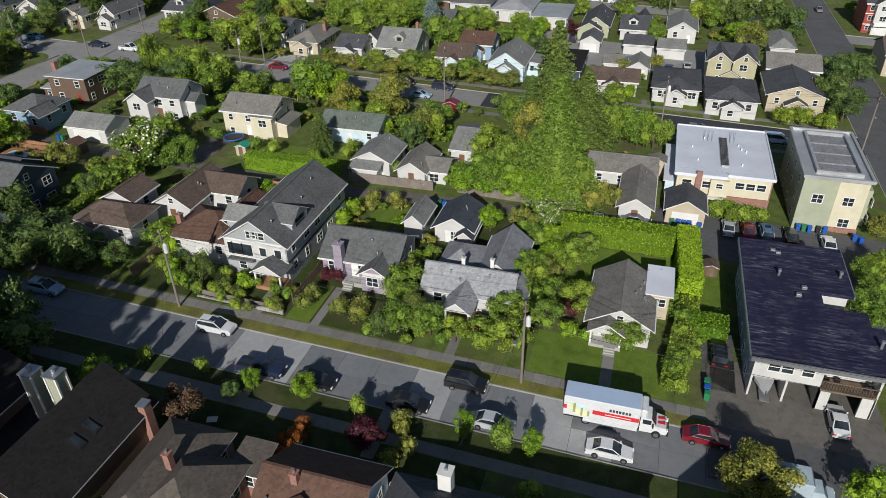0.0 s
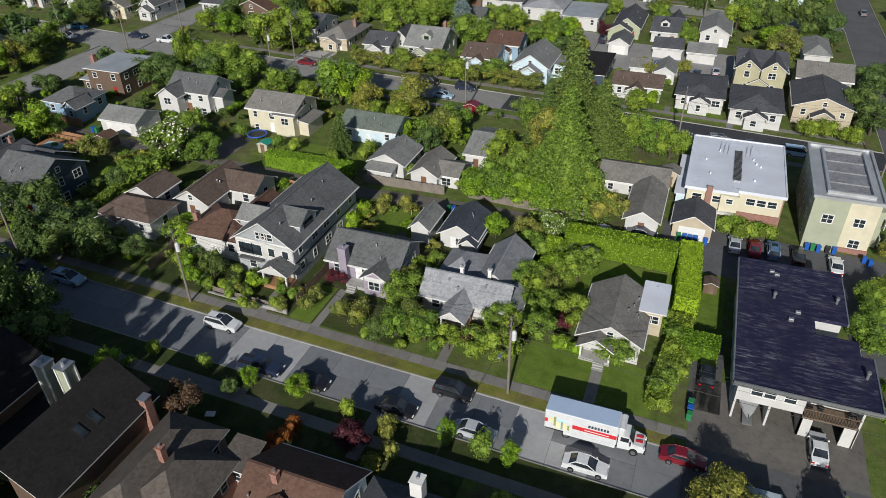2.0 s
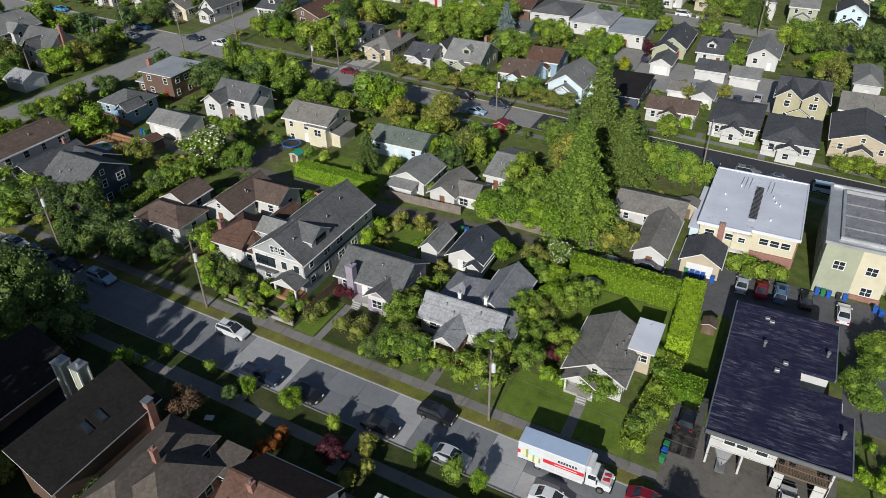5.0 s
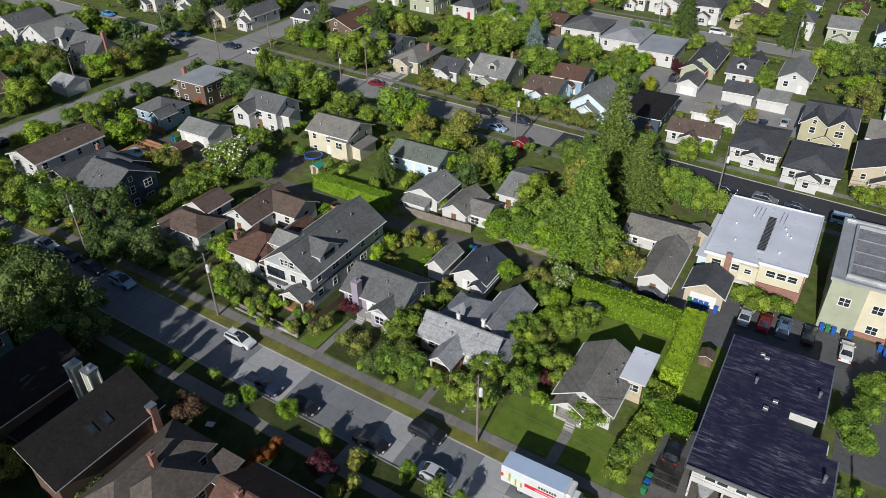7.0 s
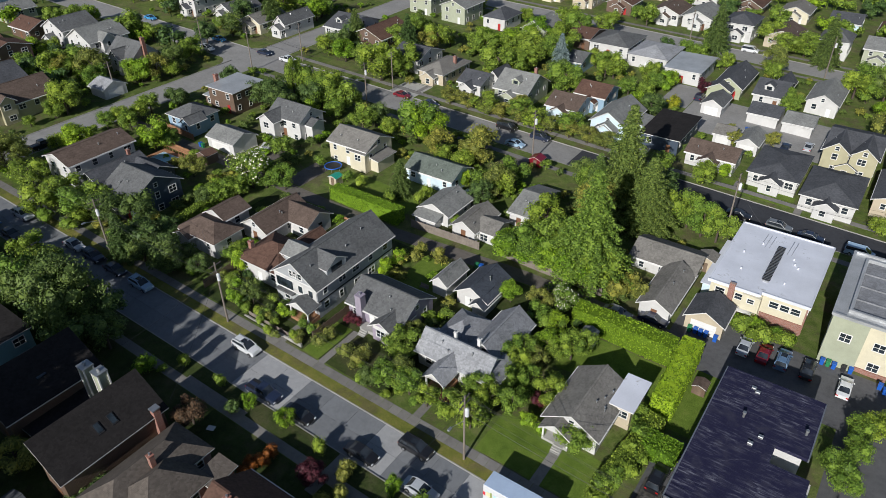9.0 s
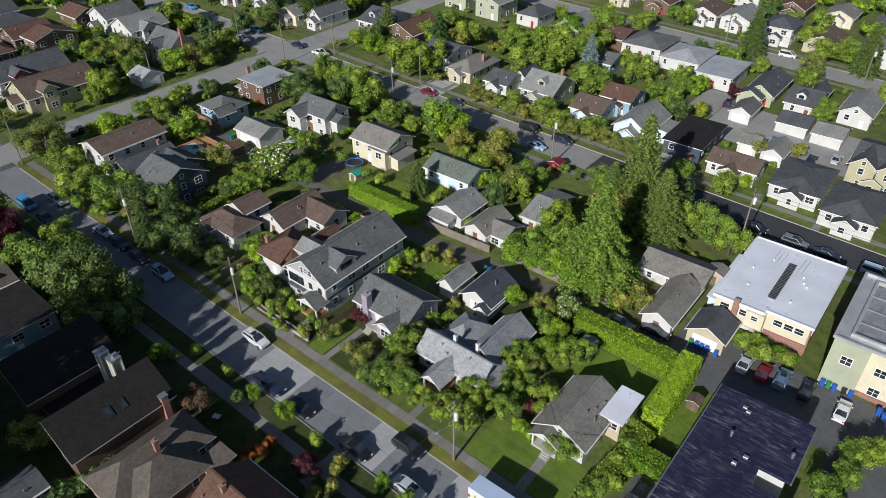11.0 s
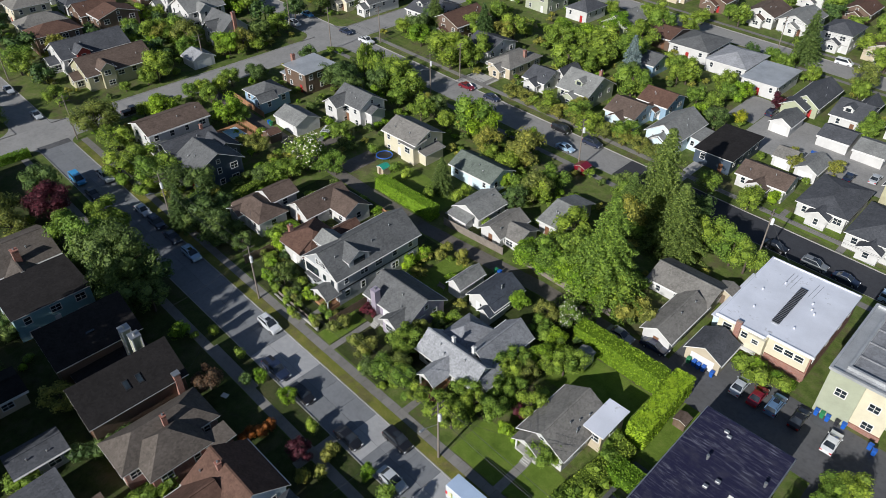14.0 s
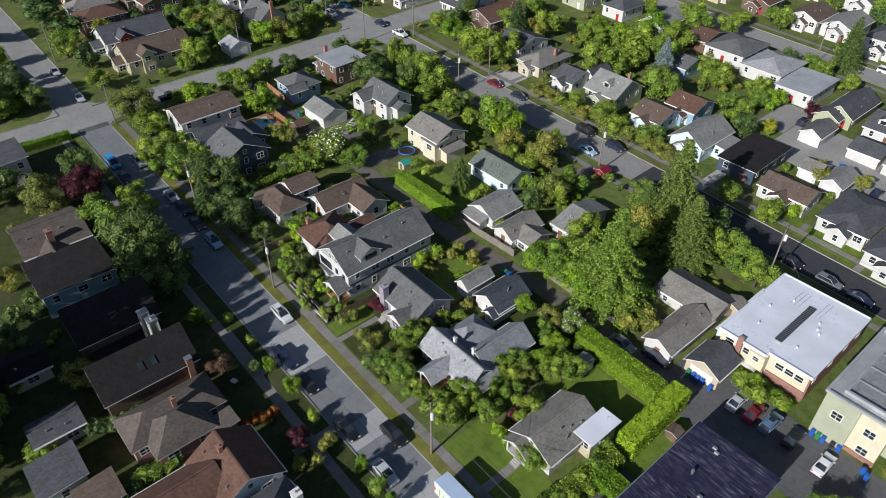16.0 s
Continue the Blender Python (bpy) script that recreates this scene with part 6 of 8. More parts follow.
plant("tree", -19.8, 98.6, 6, 3.6, "lime", "bright yellow-green broadleaved tree in a garden")
plant("tree", -16.4, 98.8, 6, 3.6, "lime", "bright yellow-green broadleaved tree in a garden")
plant("tree", -23.0, 98.0, 6, 3.6, "lime", "bright yellow-green broadleaved tree in a garden")
plant("tree", -21.5, 98.6, 7, 3.8, "mid", "leafy green broadleaved tree in a garden")
plant("tree", -25.9, 98.2, 7, 3.8, "mid", "leafy green broadleaved tree in a garden")
plant("tree", -22.3, 105.0, 7, 3.8, "mid", "leafy green broadleaved tree in a garden")
plant("tree", -11.6, 98.6, 5, 2.6, "lime", "bright yellow-green broadleaved tree in a garden")
plant("tree", -13.9, 97.6, 5, 2.6, "lime", "bright yellow-green broadleaved tree in a garden")
plant("shrub", -5.4, 100.9, 4, 2, "olive", "olive-green garden shrub on the lawn")
plant("shrub", -6.4, 97.6, 4, 2, "olive", "olive-green garden shrub on the lawn")
plant("shrub", -2.9, 99.8, 4, 2, "olive", "olive-green garden shrub on the lawn")
plant("tree", -63.2, 124.3, 9.5, 4.6, "lime", "bright yellow-green broadleaved tree in a garden")
plant("tree", -48.9, 123.3, 9, 5, "olive", "olive-green broadleaved tree in a garden")
plant("tree", -38.5, 115.1, 7, 3.6, "mid", "leafy green broadleaved tree in a garden")
plant("tree", -41.0, 113.5, 7, 3.6, "mid", "leafy green broadleaved tree in a garden")
plant("tree", -39.6, 109.0, 6.5, 2.8, "dark", "dark green broadleaved tree in a garden")
plant("conifer", -55.0, 103.3, 8, 2.8, "dark", "dark green conifer among the gardens")
plant("tree", -78.9, 124.6, 6, 3.2, "dark", "dark green broadleaved tree in a garden")
plant("tree", -95.7, 147.2, 11, 6.2, "mid", "leafy green broadleaved tree in a garden")
plant("tree", -80.7, 87.6, 9, 4.8, "blossom", "white-flowering broadleaved tree in a garden")
plant("tree", -75.0, 90.9, 6.5, 2.6, "mid", "leafy green broadleaved tree in a garden")
plant("tree", -80.2, 82.9, 5, 3.2, "mid", "leafy green broadleaved tree in a garden")
plant("tree", -81.2, 79.9, 5, 3.2, "mid", "leafy green broadleaved tree in a garden")
plant("tree", -107.6, 126.3, 11, 2.8, "mid", "leafy green broadleaved tree in a garden")
plant("tree", -97.3, 128.5, 8, 4.6, "mid", "leafy green broadleaved tree in a garden")
plant("tree", -90.7, 126.4, 8, 4.6, "mid", "leafy green broadleaved tree in a garden")
plant("tree", -100.7, 115.7, 7, 4, "dark", "dark green broadleaved tree in a garden")
plant("tree", -108.6, 116.1, 7, 4, "dark", "dark green broadleaved tree in a garden")
plant("tree", -98.6, 123.4, 7, 4, "dark", "dark green broadleaved tree in a garden")
plant("tree", -122.9, 88.8, 5, 2.8, "mid", "leafy green broadleaved tree in a garden")
plant("tree", -108.5, 88.7, 5, 2.8, "mid", "leafy green broadleaved tree in a garden")
plant("tree", -126.4, 89.2, 5, 2.8, "mid", "leafy green broadleaved tree in a garden")
plant("tree", -125.5, 61.4, 9.5, 6.2, "olive", "olive-green broadleaved tree in a garden")
plant("tree", -146.0, 60.4, 6, 3.4, "mid", "leafy green broadleaved tree in a garden")
plant("tree", -150.0, 41.6, 9, 5.0, "dark", "dark green broadleaved tree in a garden")
plant("tree", -147.0, 36.0, 9, 5.0, "dark", "dark green broadleaved tree in a garden")
plant("tree", -142.6, 76.0, 3, 1.7, "mid", "leafy green broadleaved tree in a garden")
plant("tree", -142.4, 82.4, 3, 1.7, "mid", "leafy green broadleaved tree in a garden")
plant("tree", -127.6, 86.0, 4.5, 2.6, "mid", "leafy green broadleaved tree in a garden")
plant("tree", -142.6, 90.0, 2.4, 1.3, "mid", "leafy green broadleaved tree in a garden")
plant("tree", -127.4, 97.6, 5, 3.0, "mid", "leafy green broadleaved tree in a garden")
plant("tree", -127.0, 104.6, 4.6, 2.6, "dark", "dark green broadleaved tree in a garden")
plant("tree", -125.4, 121.0, 5, 3, "dark", "dark green broadleaved tree in a garden")
plant("tree", -96.6, 63.4, 7, 4.2, "mid", "leafy green broadleaved tree in a garden")
plant("conifer", -80.7, 58.0, 9, 3, "dark", "dark green conifer among the gardens")
plant("tree", -73.6, 61.4, 5.6, 3.4, "dark", "dark green broadleaved tree in a garden")
plant("tree", -70.6, 60.1, 4.2, 2.6, "dark", "dark green broadleaved tree in a garden")
plant("tree", -80.3, 61.7, 6, 4, "dark", "dark green broadleaved tree in a garden")
plant("tree", -66.6, 62.6, 3.6, 2.2, "dark", "dark green broadleaved tree in a garden")
plant("shrub", -102.6, 56.2, 3, 2, "mid", "leafy green garden shrub on the lawn")
plant("shrub", -96.3, 57.0, 3, 2, "mid", "leafy green garden shrub on the lawn")
plant("shrub", -96.9, 59.8, 3, 2, "mid", "leafy green garden shrub on the lawn")
plant("shrub", -113.6, 63.3, 3, 2, "mid", "leafy green garden shrub on the lawn")
plant("shrub", -65.5, 70.1, 3, 2, "mid", "leafy green garden shrub on the lawn")
plant("shrub", -64.7, 68.3, 3, 2, "mid", "leafy green garden shrub on the lawn")
plant("shrub", -85.0, 64.3, 3, 2, "mid", "leafy green garden shrub on the lawn")
plant("shrub", -102.5, 119.8, 4, 1.6, "yellow", "golden yellow garden shrub on the lawn")
plant("shrub", -61.4, 67.1, 4, 2, "lime", "bright yellow-green garden shrub on the lawn")
plant("shrub", -70.9, 114.8, 4, 2, "lime", "bright yellow-green garden shrub on the lawn")
plant("shrub", -73.6, 109.4, 4, 2, "lime", "bright yellow-green garden shrub on the lawn")
plant("shrub", -54.8, 114.0, 4, 2, "lime", "bright yellow-green garden shrub on the lawn")
plant("shrub", -46.7, 113.6, 4, 2, "lime", "bright yellow-green garden shrub on the lawn")
plant("shrub", -88.7, 111.9, 4, 2, "lime", "bright yellow-green garden shrub on the lawn")
plant("shrub", -49.9, 102.8, 3, 1.6, "mid", "leafy green garden shrub on the lawn")
plant("shrub", -50.3, 105.5, 3, 1.6, "mid", "leafy green garden shrub on the lawn")
plant("shrub", -54.4, 98.8, 3, 1.6, "mid", "leafy green garden shrub on the lawn")
plant("shrub", -43.5, 100.0, 3, 1.6, "mid", "leafy green garden shrub on the lawn")
plant("shrub", -76.0, 102.1, 3, 1.6, "mid", "leafy green garden shrub on the lawn")
plant("shrub", -66.8, 100.5, 3, 1.6, "mid", "leafy green garden shrub on the lawn")
plant("shrub", -63.5, 101.0, 3, 1.6, "mid", "leafy green garden shrub on the lawn")
plant("tree", -67.1, 146.0, 4.6, 3.0, "olive", "olive-green broadleaved tree in a garden")
plant("tree", -61.2, 146.2, 4.6, 3.0, "olive", "olive-green broadleaved tree in a garden")
plant("tree", -57.2, 146.4, 4.6, 3.0, "olive", "olive-green broadleaved tree in a garden")
plant("tree", -52.8, 146.6, 4.6, 3.0, "olive", "olive-green broadleaved tree in a garden")
plant("tree", -44.0, 146.8, 4.6, 3.0, "olive", "olive-green broadleaved tree in a garden")
plant("tree", -39.2, 146.8, 4.6, 3.0, "olive", "olive-green broadleaved tree in a garden")
plant("tree", -34.6, 146.8, 4.6, 3.0, "olive", "olive-green broadleaved tree in a garden")
plant("tree", -30.1, 146.8, 4.6, 3.0, "olive", "olive-green broadleaved tree in a garden")
plant("tree", -72.4, 145.8, 4.6, 3.0, "olive", "olive-green broadleaved tree in a garden")
plant("tree", -62.1, 146.4, 6, 4, "mid", "leafy green broadleaved tree in a garden")
plant("tree", -47.2, 145.4, 6, 4, "mid", "leafy green broadleaved tree in a garden")
plant("tree", -53.2, 148.6, 6, 4, "mid", "leafy green broadleaved tree in a garden")
plant("tree", -39.8, 148.6, 6, 4, "mid", "leafy green broadleaved tree in a garden")
plant("tree", -85.9, 185.8, 7.5, 4.6, "lime", "bright yellow-green broadleaved tree in a garden")
plant("tree", -79.6, 187.2, 7.5, 4.6, "lime", "bright yellow-green broadleaved tree in a garden")
plant("tree", -77.4, 203.4, 7.5, 4.6, "lime", "bright yellow-green broadleaved tree in a garden")
plant("tree", -72.4, 186.9, 9, 5.5, "mid", "leafy green broadleaved tree in a garden")
plant("tree", -64.0, 188.5, 9, 5.5, "mid", "leafy green broadleaved tree in a garden")
plant("tree", -67.7, 199.3, 9, 5.5, "mid", "leafy green broadleaved tree in a garden")
plant("tree", -72.3, 169.2, 9, 5.5, "mid", "leafy green broadleaved tree in a garden")
plant("tree", -68.1, 177.4, 9, 5.5, "mid", "leafy green broadleaved tree in a garden")
plant("conifer", -58.5, 179.5, 12, 3.8, "spruce", "silvery blue conifer among the gardens")
plant("tree", -51.0, 170.7, 7, 4, "mid", "leafy green broadleaved tree in a garden")
plant("tree", -49.6, 190.6, 7, 4, "mid", "leafy green broadleaved tree in a garden")
plant("tree", -45.8, 187.3, 7, 4, "mid", "leafy green broadleaved tree in a garden")
plant("tree", -92.6, 151.6, 7, 4, "mid", "leafy green broadleaved tree in a garden")
plant("tree", -37.1, 194.1, 5, 2.8, "mid", "leafy green broadleaved tree in a garden")
plant("tree", -33.4, 186.3, 5, 2.8, "mid", "leafy green broadleaved tree in a garden")
plant("tree", -33.3, 179.5, 5, 2.8, "mid", "leafy green broadleaved tree in a garden")
plant("tree", -89.4, 215.8, 5, 2.8, "mid", "leafy green broadleaved tree in a garden")
plant("tree", -25.2, 176.1, 4.6, 2.3, "yellow", "golden yellow broadleaved tree in a garden")
plant("tree", -22.5, 191.6, 4.5, 2.2, "maroon", "dark maroon broadleaved tree in a garden")
plant("tree", -55.7, 237.2, 8, 4, "mid", "leafy green broadleaved tree in a garden")
plant("tree", -31.4, 228.8, 8, 4, "mid", "leafy green broadleaved tree in a garden")
plant("tree", -72.7, 215.5, 8, 4, "mid", "leafy green broadleaved tree in a garden")
plant("tree", -62.5, 218.0, 8, 4, "mid", "leafy green broadleaved tree in a garden")
plant("tree", 0.4, 170.9, 4, 2.3, "olive", "olive-green broadleaved tree in a garden")
plant("tree", -8.8, 169.0, 4, 2.3, "olive", "olive-green broadleaved tree in a garden")
plant("tree", -7.1, 165.7, 4, 2.3, "olive", "olive-green broadleaved tree in a garden")
plant("tree", -7.0, 143.9, 5, 3, "mid", "leafy green broadleaved tree in a garden")
plant("tree", -7.0, 147.4, 4, 2.2, "mid", "leafy green broadleaved tree in a garden")
plant("tree", -15.9, 143.7, 5, 3, "mid", "leafy green broadleaved tree in a garden")
plant("shrub", -4.5, 150.1, 3, 2, "lime", "bright yellow-green garden shrub on the lawn")
plant("shrub", -31.4, 187.5, 3, 2, "lime", "bright yellow-green garden shrub on the lawn")
plant("conifer", -116.8, 161.8, 12, 4, "dark", "dark green conifer among the gardens")
plant("conifer", -101.7, 167.3, 12, 4, "dark", "dark green conifer among the gardens")
plant("tree", -82.3, 179.9, 8, 4, "mid", "leafy green broadleaved tree in a garden")
plant("tree", -76.8, 185.1, 8, 4, "mid", "leafy green broadleaved tree in a garden")
plant("tree", -68.6, 178.8, 8, 4, "mid", "leafy green broadleaved tree in a garden")
plant("tree", -73.8, 188.2, 8, 4, "mid", "leafy green broadleaved tree in a garden")
plant("tree", -86.4, 181.6, 8, 4, "mid", "leafy green broadleaved tree in a garden")
plant("tree", -93.6, 156.2, 9, 4.6, "mid", "leafy green broadleaved tree in a garden")
plant("tree", -98.9, 151.7, 9, 4.6, "mid", "leafy green broadleaved tree in a garden")
plant("tree", -102.8, 150.2, 9, 4.6, "mid", "leafy green broadleaved tree in a garden")
plant("tree", -97.0, 175.3, 9, 4.6, "mid", "leafy green broadleaved tree in a garden")
plant("tree", -105.6, 169.0, 9, 4.6, "mid", "leafy green broadleaved tree in a garden")
plant("tree", -119.4, 163.1, 8, 4.2, "dark", "dark green broadleaved tree in a garden")
plant("tree", -117.4, 155.1, 8, 4.2, "dark", "dark green broadleaved tree in a garden")
plant("tree", -106.1, 117.9, 8, 4.2, "dark", "dark green broadleaved tree in a garden")
plant("tree", -154.7, 147.1, 8, 4.2, "dark", "dark green broadleaved tree in a garden")
plant("tree", -161.8, 158.1, 8, 4.2, "dark", "dark green broadleaved tree in a garden")
plant("tree", -153.5, 136.5, 8, 4.2, "dark", "dark green broadleaved tree in a garden")
plant("tree", 22.0, 185.9, 10, 4.4, "olive", "olive-green broadleaved tree in a garden")
plant("tree", 17.8, 212.4, 10, 4.5, "dark", "dark green broadleaved tree in a garden")
plant("tree", 29.9, 216.9, 10, 4.5, "dark", "dark green broadleaved tree in a garden")
plant("tree", 33.2, 206.0, 10, 4.5, "dark", "dark green broadleaved tree in a garden")
plant("tree", 24.0, 217.9, 10, 4.5, "dark", "dark green broadleaved tree in a garden")
plant("tree", 40.2, 173.5, 8, 4.5, "dark", "dark green broadleaved tree in a garden")
plant("tree", 36.0, 157.0, 8, 4.5, "dark", "dark green broadleaved tree in a garden")
plant("tree", 38.3, 151.1, 8, 4.5, "dark", "dark green broadleaved tree in a garden")
plant("tree", 44.5, 175.1, 8, 4.5, "dark", "dark green broadleaved tree in a garden")
plant("tree", 26.0, 144.8, 4, 2.6, "mid", "leafy green broadleaved tree in a garden")
plant("tree", 29.8, 146.1, 4, 2.6, "mid", "leafy green broadleaved tree in a garden")
plant("tree", 33.7, 144.4, 4, 2.6, "mid", "leafy green broadleaved tree in a garden")
plant("tree", -1.1, 196.2, 6, 3, "mid", "leafy green broadleaved tree in a garden")
plant("tree", -36.6, 189.0, 6, 3, "mid", "leafy green broadleaved tree in a garden")
plant("tree", 11.4, 215.9, 6, 3, "mid", "leafy green broadleaved tree in a garden")
plant("tree", -53.3, 192.0, 6, 3, "mid", "leafy green broadleaved tree in a garden")
plant("tree", -47.4, 185.0, 6, 3, "mid", "leafy green broadleaved tree in a garden")
plant("shrub", 15.1, 101.2, 3, 2, "mid", "leafy green garden shrub on the lawn")
plant("shrub", 18.8, 102.5, 3, 2, "mid", "leafy green garden shrub on the lawn")
plant("shrub", 12.6, 102.2, 3, 2, "mid", "leafy green garden shrub on the lawn")
plant("shrub", 15.7, 100.6, 4.2, 2.4, "mid", "leafy green garden shrub on the lawn")
plant("tree", 14.6, 48.4, 6.4, 3.8, "olive", "olive-green broadleaved tree in a garden")
plant("tree", 24.6, 50.7, 5, 2.6, "lime", "bright yellow-green broadleaved tree in a garden")
plant("tree", 1.8, 66.5, 4.5, 2.2, "mid", "leafy green broadleaved tree in a garden")
plant("shrub", 8.3, 66.5, 3, 1.8, "mid", "leafy green garden shrub on the lawn")
plant("shrub", 7.4, 60.4, 3, 1.8, "mid", "leafy green garden shrub on the lawn")
plant("shrub", 7.6, 69.4, 3, 1.8, "mid", "leafy green garden shrub on the lawn")
plant("shrub", 6.8, 63.0, 3, 1.8, "mid", "leafy green garden shrub on the lawn")
plant("shrub", 7.7, 64.3, 3, 1.8, "mid", "leafy green garden shrub on the lawn")
plant("shrub", 7.9, 72.9, 3, 1.8, "mid", "leafy green garden shrub on the lawn")
plant("tree", 31.3, 85.9, 4, 2.2, "mid", "leafy green broadleaved tree in a garden")
plant("tree", 30.8, 79.6, 4, 2.2, "mid", "leafy green broadleaved tree in a garden")
plant("tree", 35.8, 103.6, 4, 2.2, "olive", "olive-green broadleaved tree in a garden")
plant("tree", 31.0, 89.8, 4, 2.2, "mid", "leafy green broadleaved tree in a garden")
plant("tree", 29.7, 81.2, 4.5, 2.6, "mid", "leafy green broadleaved tree in a garden")
plant("tree", 33.3, 91.5, 4.5, 2.6, "mid", "leafy green broadleaved tree in a garden")
plant("tree", -66.9, 45.7, 7, 3.8, "dark", "dark green broadleaved tree in a garden")
plant("tree", -62.6, 42.9, 7, 3.8, "dark", "dark green broadleaved tree in a garden")
plant("tree", -76.8, 59.2, 5, 3, "dark", "dark green broadleaved tree in a garden")
plant("tree", -79.0, 66.4, 4.4, 2.4, "dark", "dark green broadleaved tree in a garden")
plant("tree", -81.1, 60.7, 5, 3, "dark", "dark green broadleaved tree in a garden")
plant("tree", -71.4, 64.0, 3.4, 2.0, "dark", "dark green broadleaved tree in a garden")
plant("shrub", -5.2, 41.9, 3, 1.6, "mid", "leafy green garden shrub on the lawn")
plant("shrub", -9.2, 47.6, 3, 1.6, "mid", "leafy green garden shrub on the lawn")
plant("tree", -6.3, 47.4, 3.4, 1.3, "lime", "bright yellow-green broadleaved tree in a garden")
plant("tree", -13.3, 47.7, 3.4, 1.3, "lime", "bright yellow-green broadleaved tree in a garden")
plant("shrub", -28.7, 59.7, 1.6, 1, "mid", "leafy green garden shrub on the lawn")
plant("shrub", -30.2, 61.5, 1.6, 1, "mid", "leafy green garden shrub on the lawn")
plant("shrub", -16.7, 62.5, 1.6, 1, "mid", "leafy green garden shrub on the lawn")
plant("shrub", -14.5, 62.1, 1.6, 1, "mid", "leafy green garden shrub on the lawn")
plant("shrub", -11.7, 62.0, 1.6, 1, "mid", "leafy green garden shrub on the lawn")
plant("shrub", -22.5, 60.6, 1.6, 1, "mid", "leafy green garden shrub on the lawn")
plant("shrub", -19.6, 60.5, 1.6, 1, "mid", "leafy green garden shrub on the lawn")
plant("shrub", -25.8, 61.8, 1.6, 1, "mid", "leafy green garden shrub on the lawn")
plant("shrub", -23.5, 59.2, 1.6, 1, "mid", "leafy green garden shrub on the lawn")
plant("tree", -105.1, 61.8, 7, 4, "mid", "leafy green broadleaved tree in a garden")
plant("tree", -104.7, 57.1, 7, 4, "mid", "leafy green broadleaved tree in a garden")
plant("tree", -116.4, 61.8, 7, 4, "mid", "leafy green broadleaved tree in a garden")
plant("tree", -98.9, 61.2, 7, 4, "mid", "leafy green broadleaved tree in a garden")
plant("tree", -162.4, 100.6, 6.5, 4, "mid", "leafy green broadleaved tree in a garden")
plant("tree", -158.3, 103.6, 6.5, 4, "mid", "leafy green broadleaved tree in a garden")
plant("tree", -167.1, 97.3, 6.5, 4, "mid", "leafy green broadleaved tree in a garden")
plant("tree", -169.6, 129.5, 6.5, 4, "mid", "leafy green broadleaved tree in a garden")
plant("tree", -126.0, 94.0, 4.6, 2.8, "mid", "leafy green broadleaved tree in a garden")
plant("tree", -146.0, 106.6, 6, 3.4, "mid", "leafy green broadleaved tree in a garden")
plant("tree", -70.0, 41.1, 9, 5, "dark", "dark green broadleaved tree in a garden")
plant("tree", -106.0, 129.6, 8, 4, "mid", "leafy green broadleaved tree in a garden")
plant("tree", -98.3, 130.2, 8, 4, "mid", "leafy green broadleaved tree in a garden")
plant("tree", -97.4, 125.7, 8, 4, "mid", "leafy green broadleaved tree in a garden")
plant("conifer", -150.3, 160.1, 14, 5, "dark", "dark green conifer among the gardens")
plant("tree", -68.4, 211.6, 9, 4.6, "mid", "leafy green broadleaved tree in a garden")
plant("tree", -75.1, 217.6, 9, 4.6, "mid", "leafy green broadleaved tree in a garden")
plant("conifer", -29.7, 225.7, 15, 4.6, "dark", "dark green conifer among the gardens")
plant("conifer", -0.3, 234.4, 15, 4.6, "dark", "dark green conifer among the gardens")
plant("tree", -10.9, 235.5, 8, 5, "mid", "leafy green broadleaved tree in a garden")
plant("tree", -17.7, 243.9, 8, 5, "mid", "leafy green broadleaved tree in a garden")
plant("tree", -6.7, 238.6, 8, 5, "mid", "leafy green broadleaved tree in a garden")
plant("tree", 10.9, 212.3, 8, 5, "mid", "leafy green broadleaved tree in a garden")
plant("tree", 13.5, 224.3, 8, 5, "mid", "leafy green broadleaved tree in a garden")
plant("tree", 19.6, 203.4, 6, 4, "lime", "bright yellow-green broadleaved tree in a garden")
plant("tree", -35.8, 217.3, 5, 3, "mid", "leafy green broadleaved tree in a garden")
plant("tree", -64.8, 230.7, 5, 3, "mid", "leafy green broadleaved tree in a garden")
plant("tree", -61.0, 241.3, 5, 3, "mid", "leafy green broadleaved tree in a garden")
plant("tree", -0.6, 190.7, 5, 3, "mid", "leafy green broadleaved tree in a garden")
plant("tree", -85.9, 46.9, 7, 3.6, "mid", "leafy green broadleaved tree in a garden")
plant("tree", -91.1, 47.1, 7, 3.6, "mid", "leafy green broadleaved tree in a garden")
for x, y, H, r, c in ((-71.0, 41.5, 11, 5.0, "dark"), (-78.5, 40.5, 10, 4.6, "dark"), (-88.0, 40.0, 9, 4.2, "mid"), (-106.0, 42.5, 9, 4.2, "dark"), (-92.0, 63.0, 7, 4.0, "dark"), (-99.0, 62.5, 6, 3.4, "mid"), (-87.0, 66.0, 7, 3.6, "dark")):
    plant("tree", x, y, H, r, c, "dark leafy tree that shades the street")
for x, y, H, r in ((11.6, 103.6, 1.9, 1.6), (14.4, 103.4, 2.6, 2.1), (17.4, 103.6, 2.2, 1.8), (19.4, 103.8, 1.8, 1.3)):
    plant("shrub", x, y, H, r, "lime", "round clipped yellow-green bush before the flats")
for x, y in ((-22.2, 62.0), (-24.0, 63.2), (-13.0, 63.0), (-11.2, 66.0), (-10.8, 70.0), (-26.2, 66.0), (-27.2, 70.4), (-8.4, 72.0), (-9.6, 76.0), (-7.8, 80.0), (-11.0, 84.0), (-14.0, 85.0)):
    plant("tree", x, y, 4.4, 2.2, "mid" if int(x) % 3 else "olive", "dense leafy garden tree beside the house")
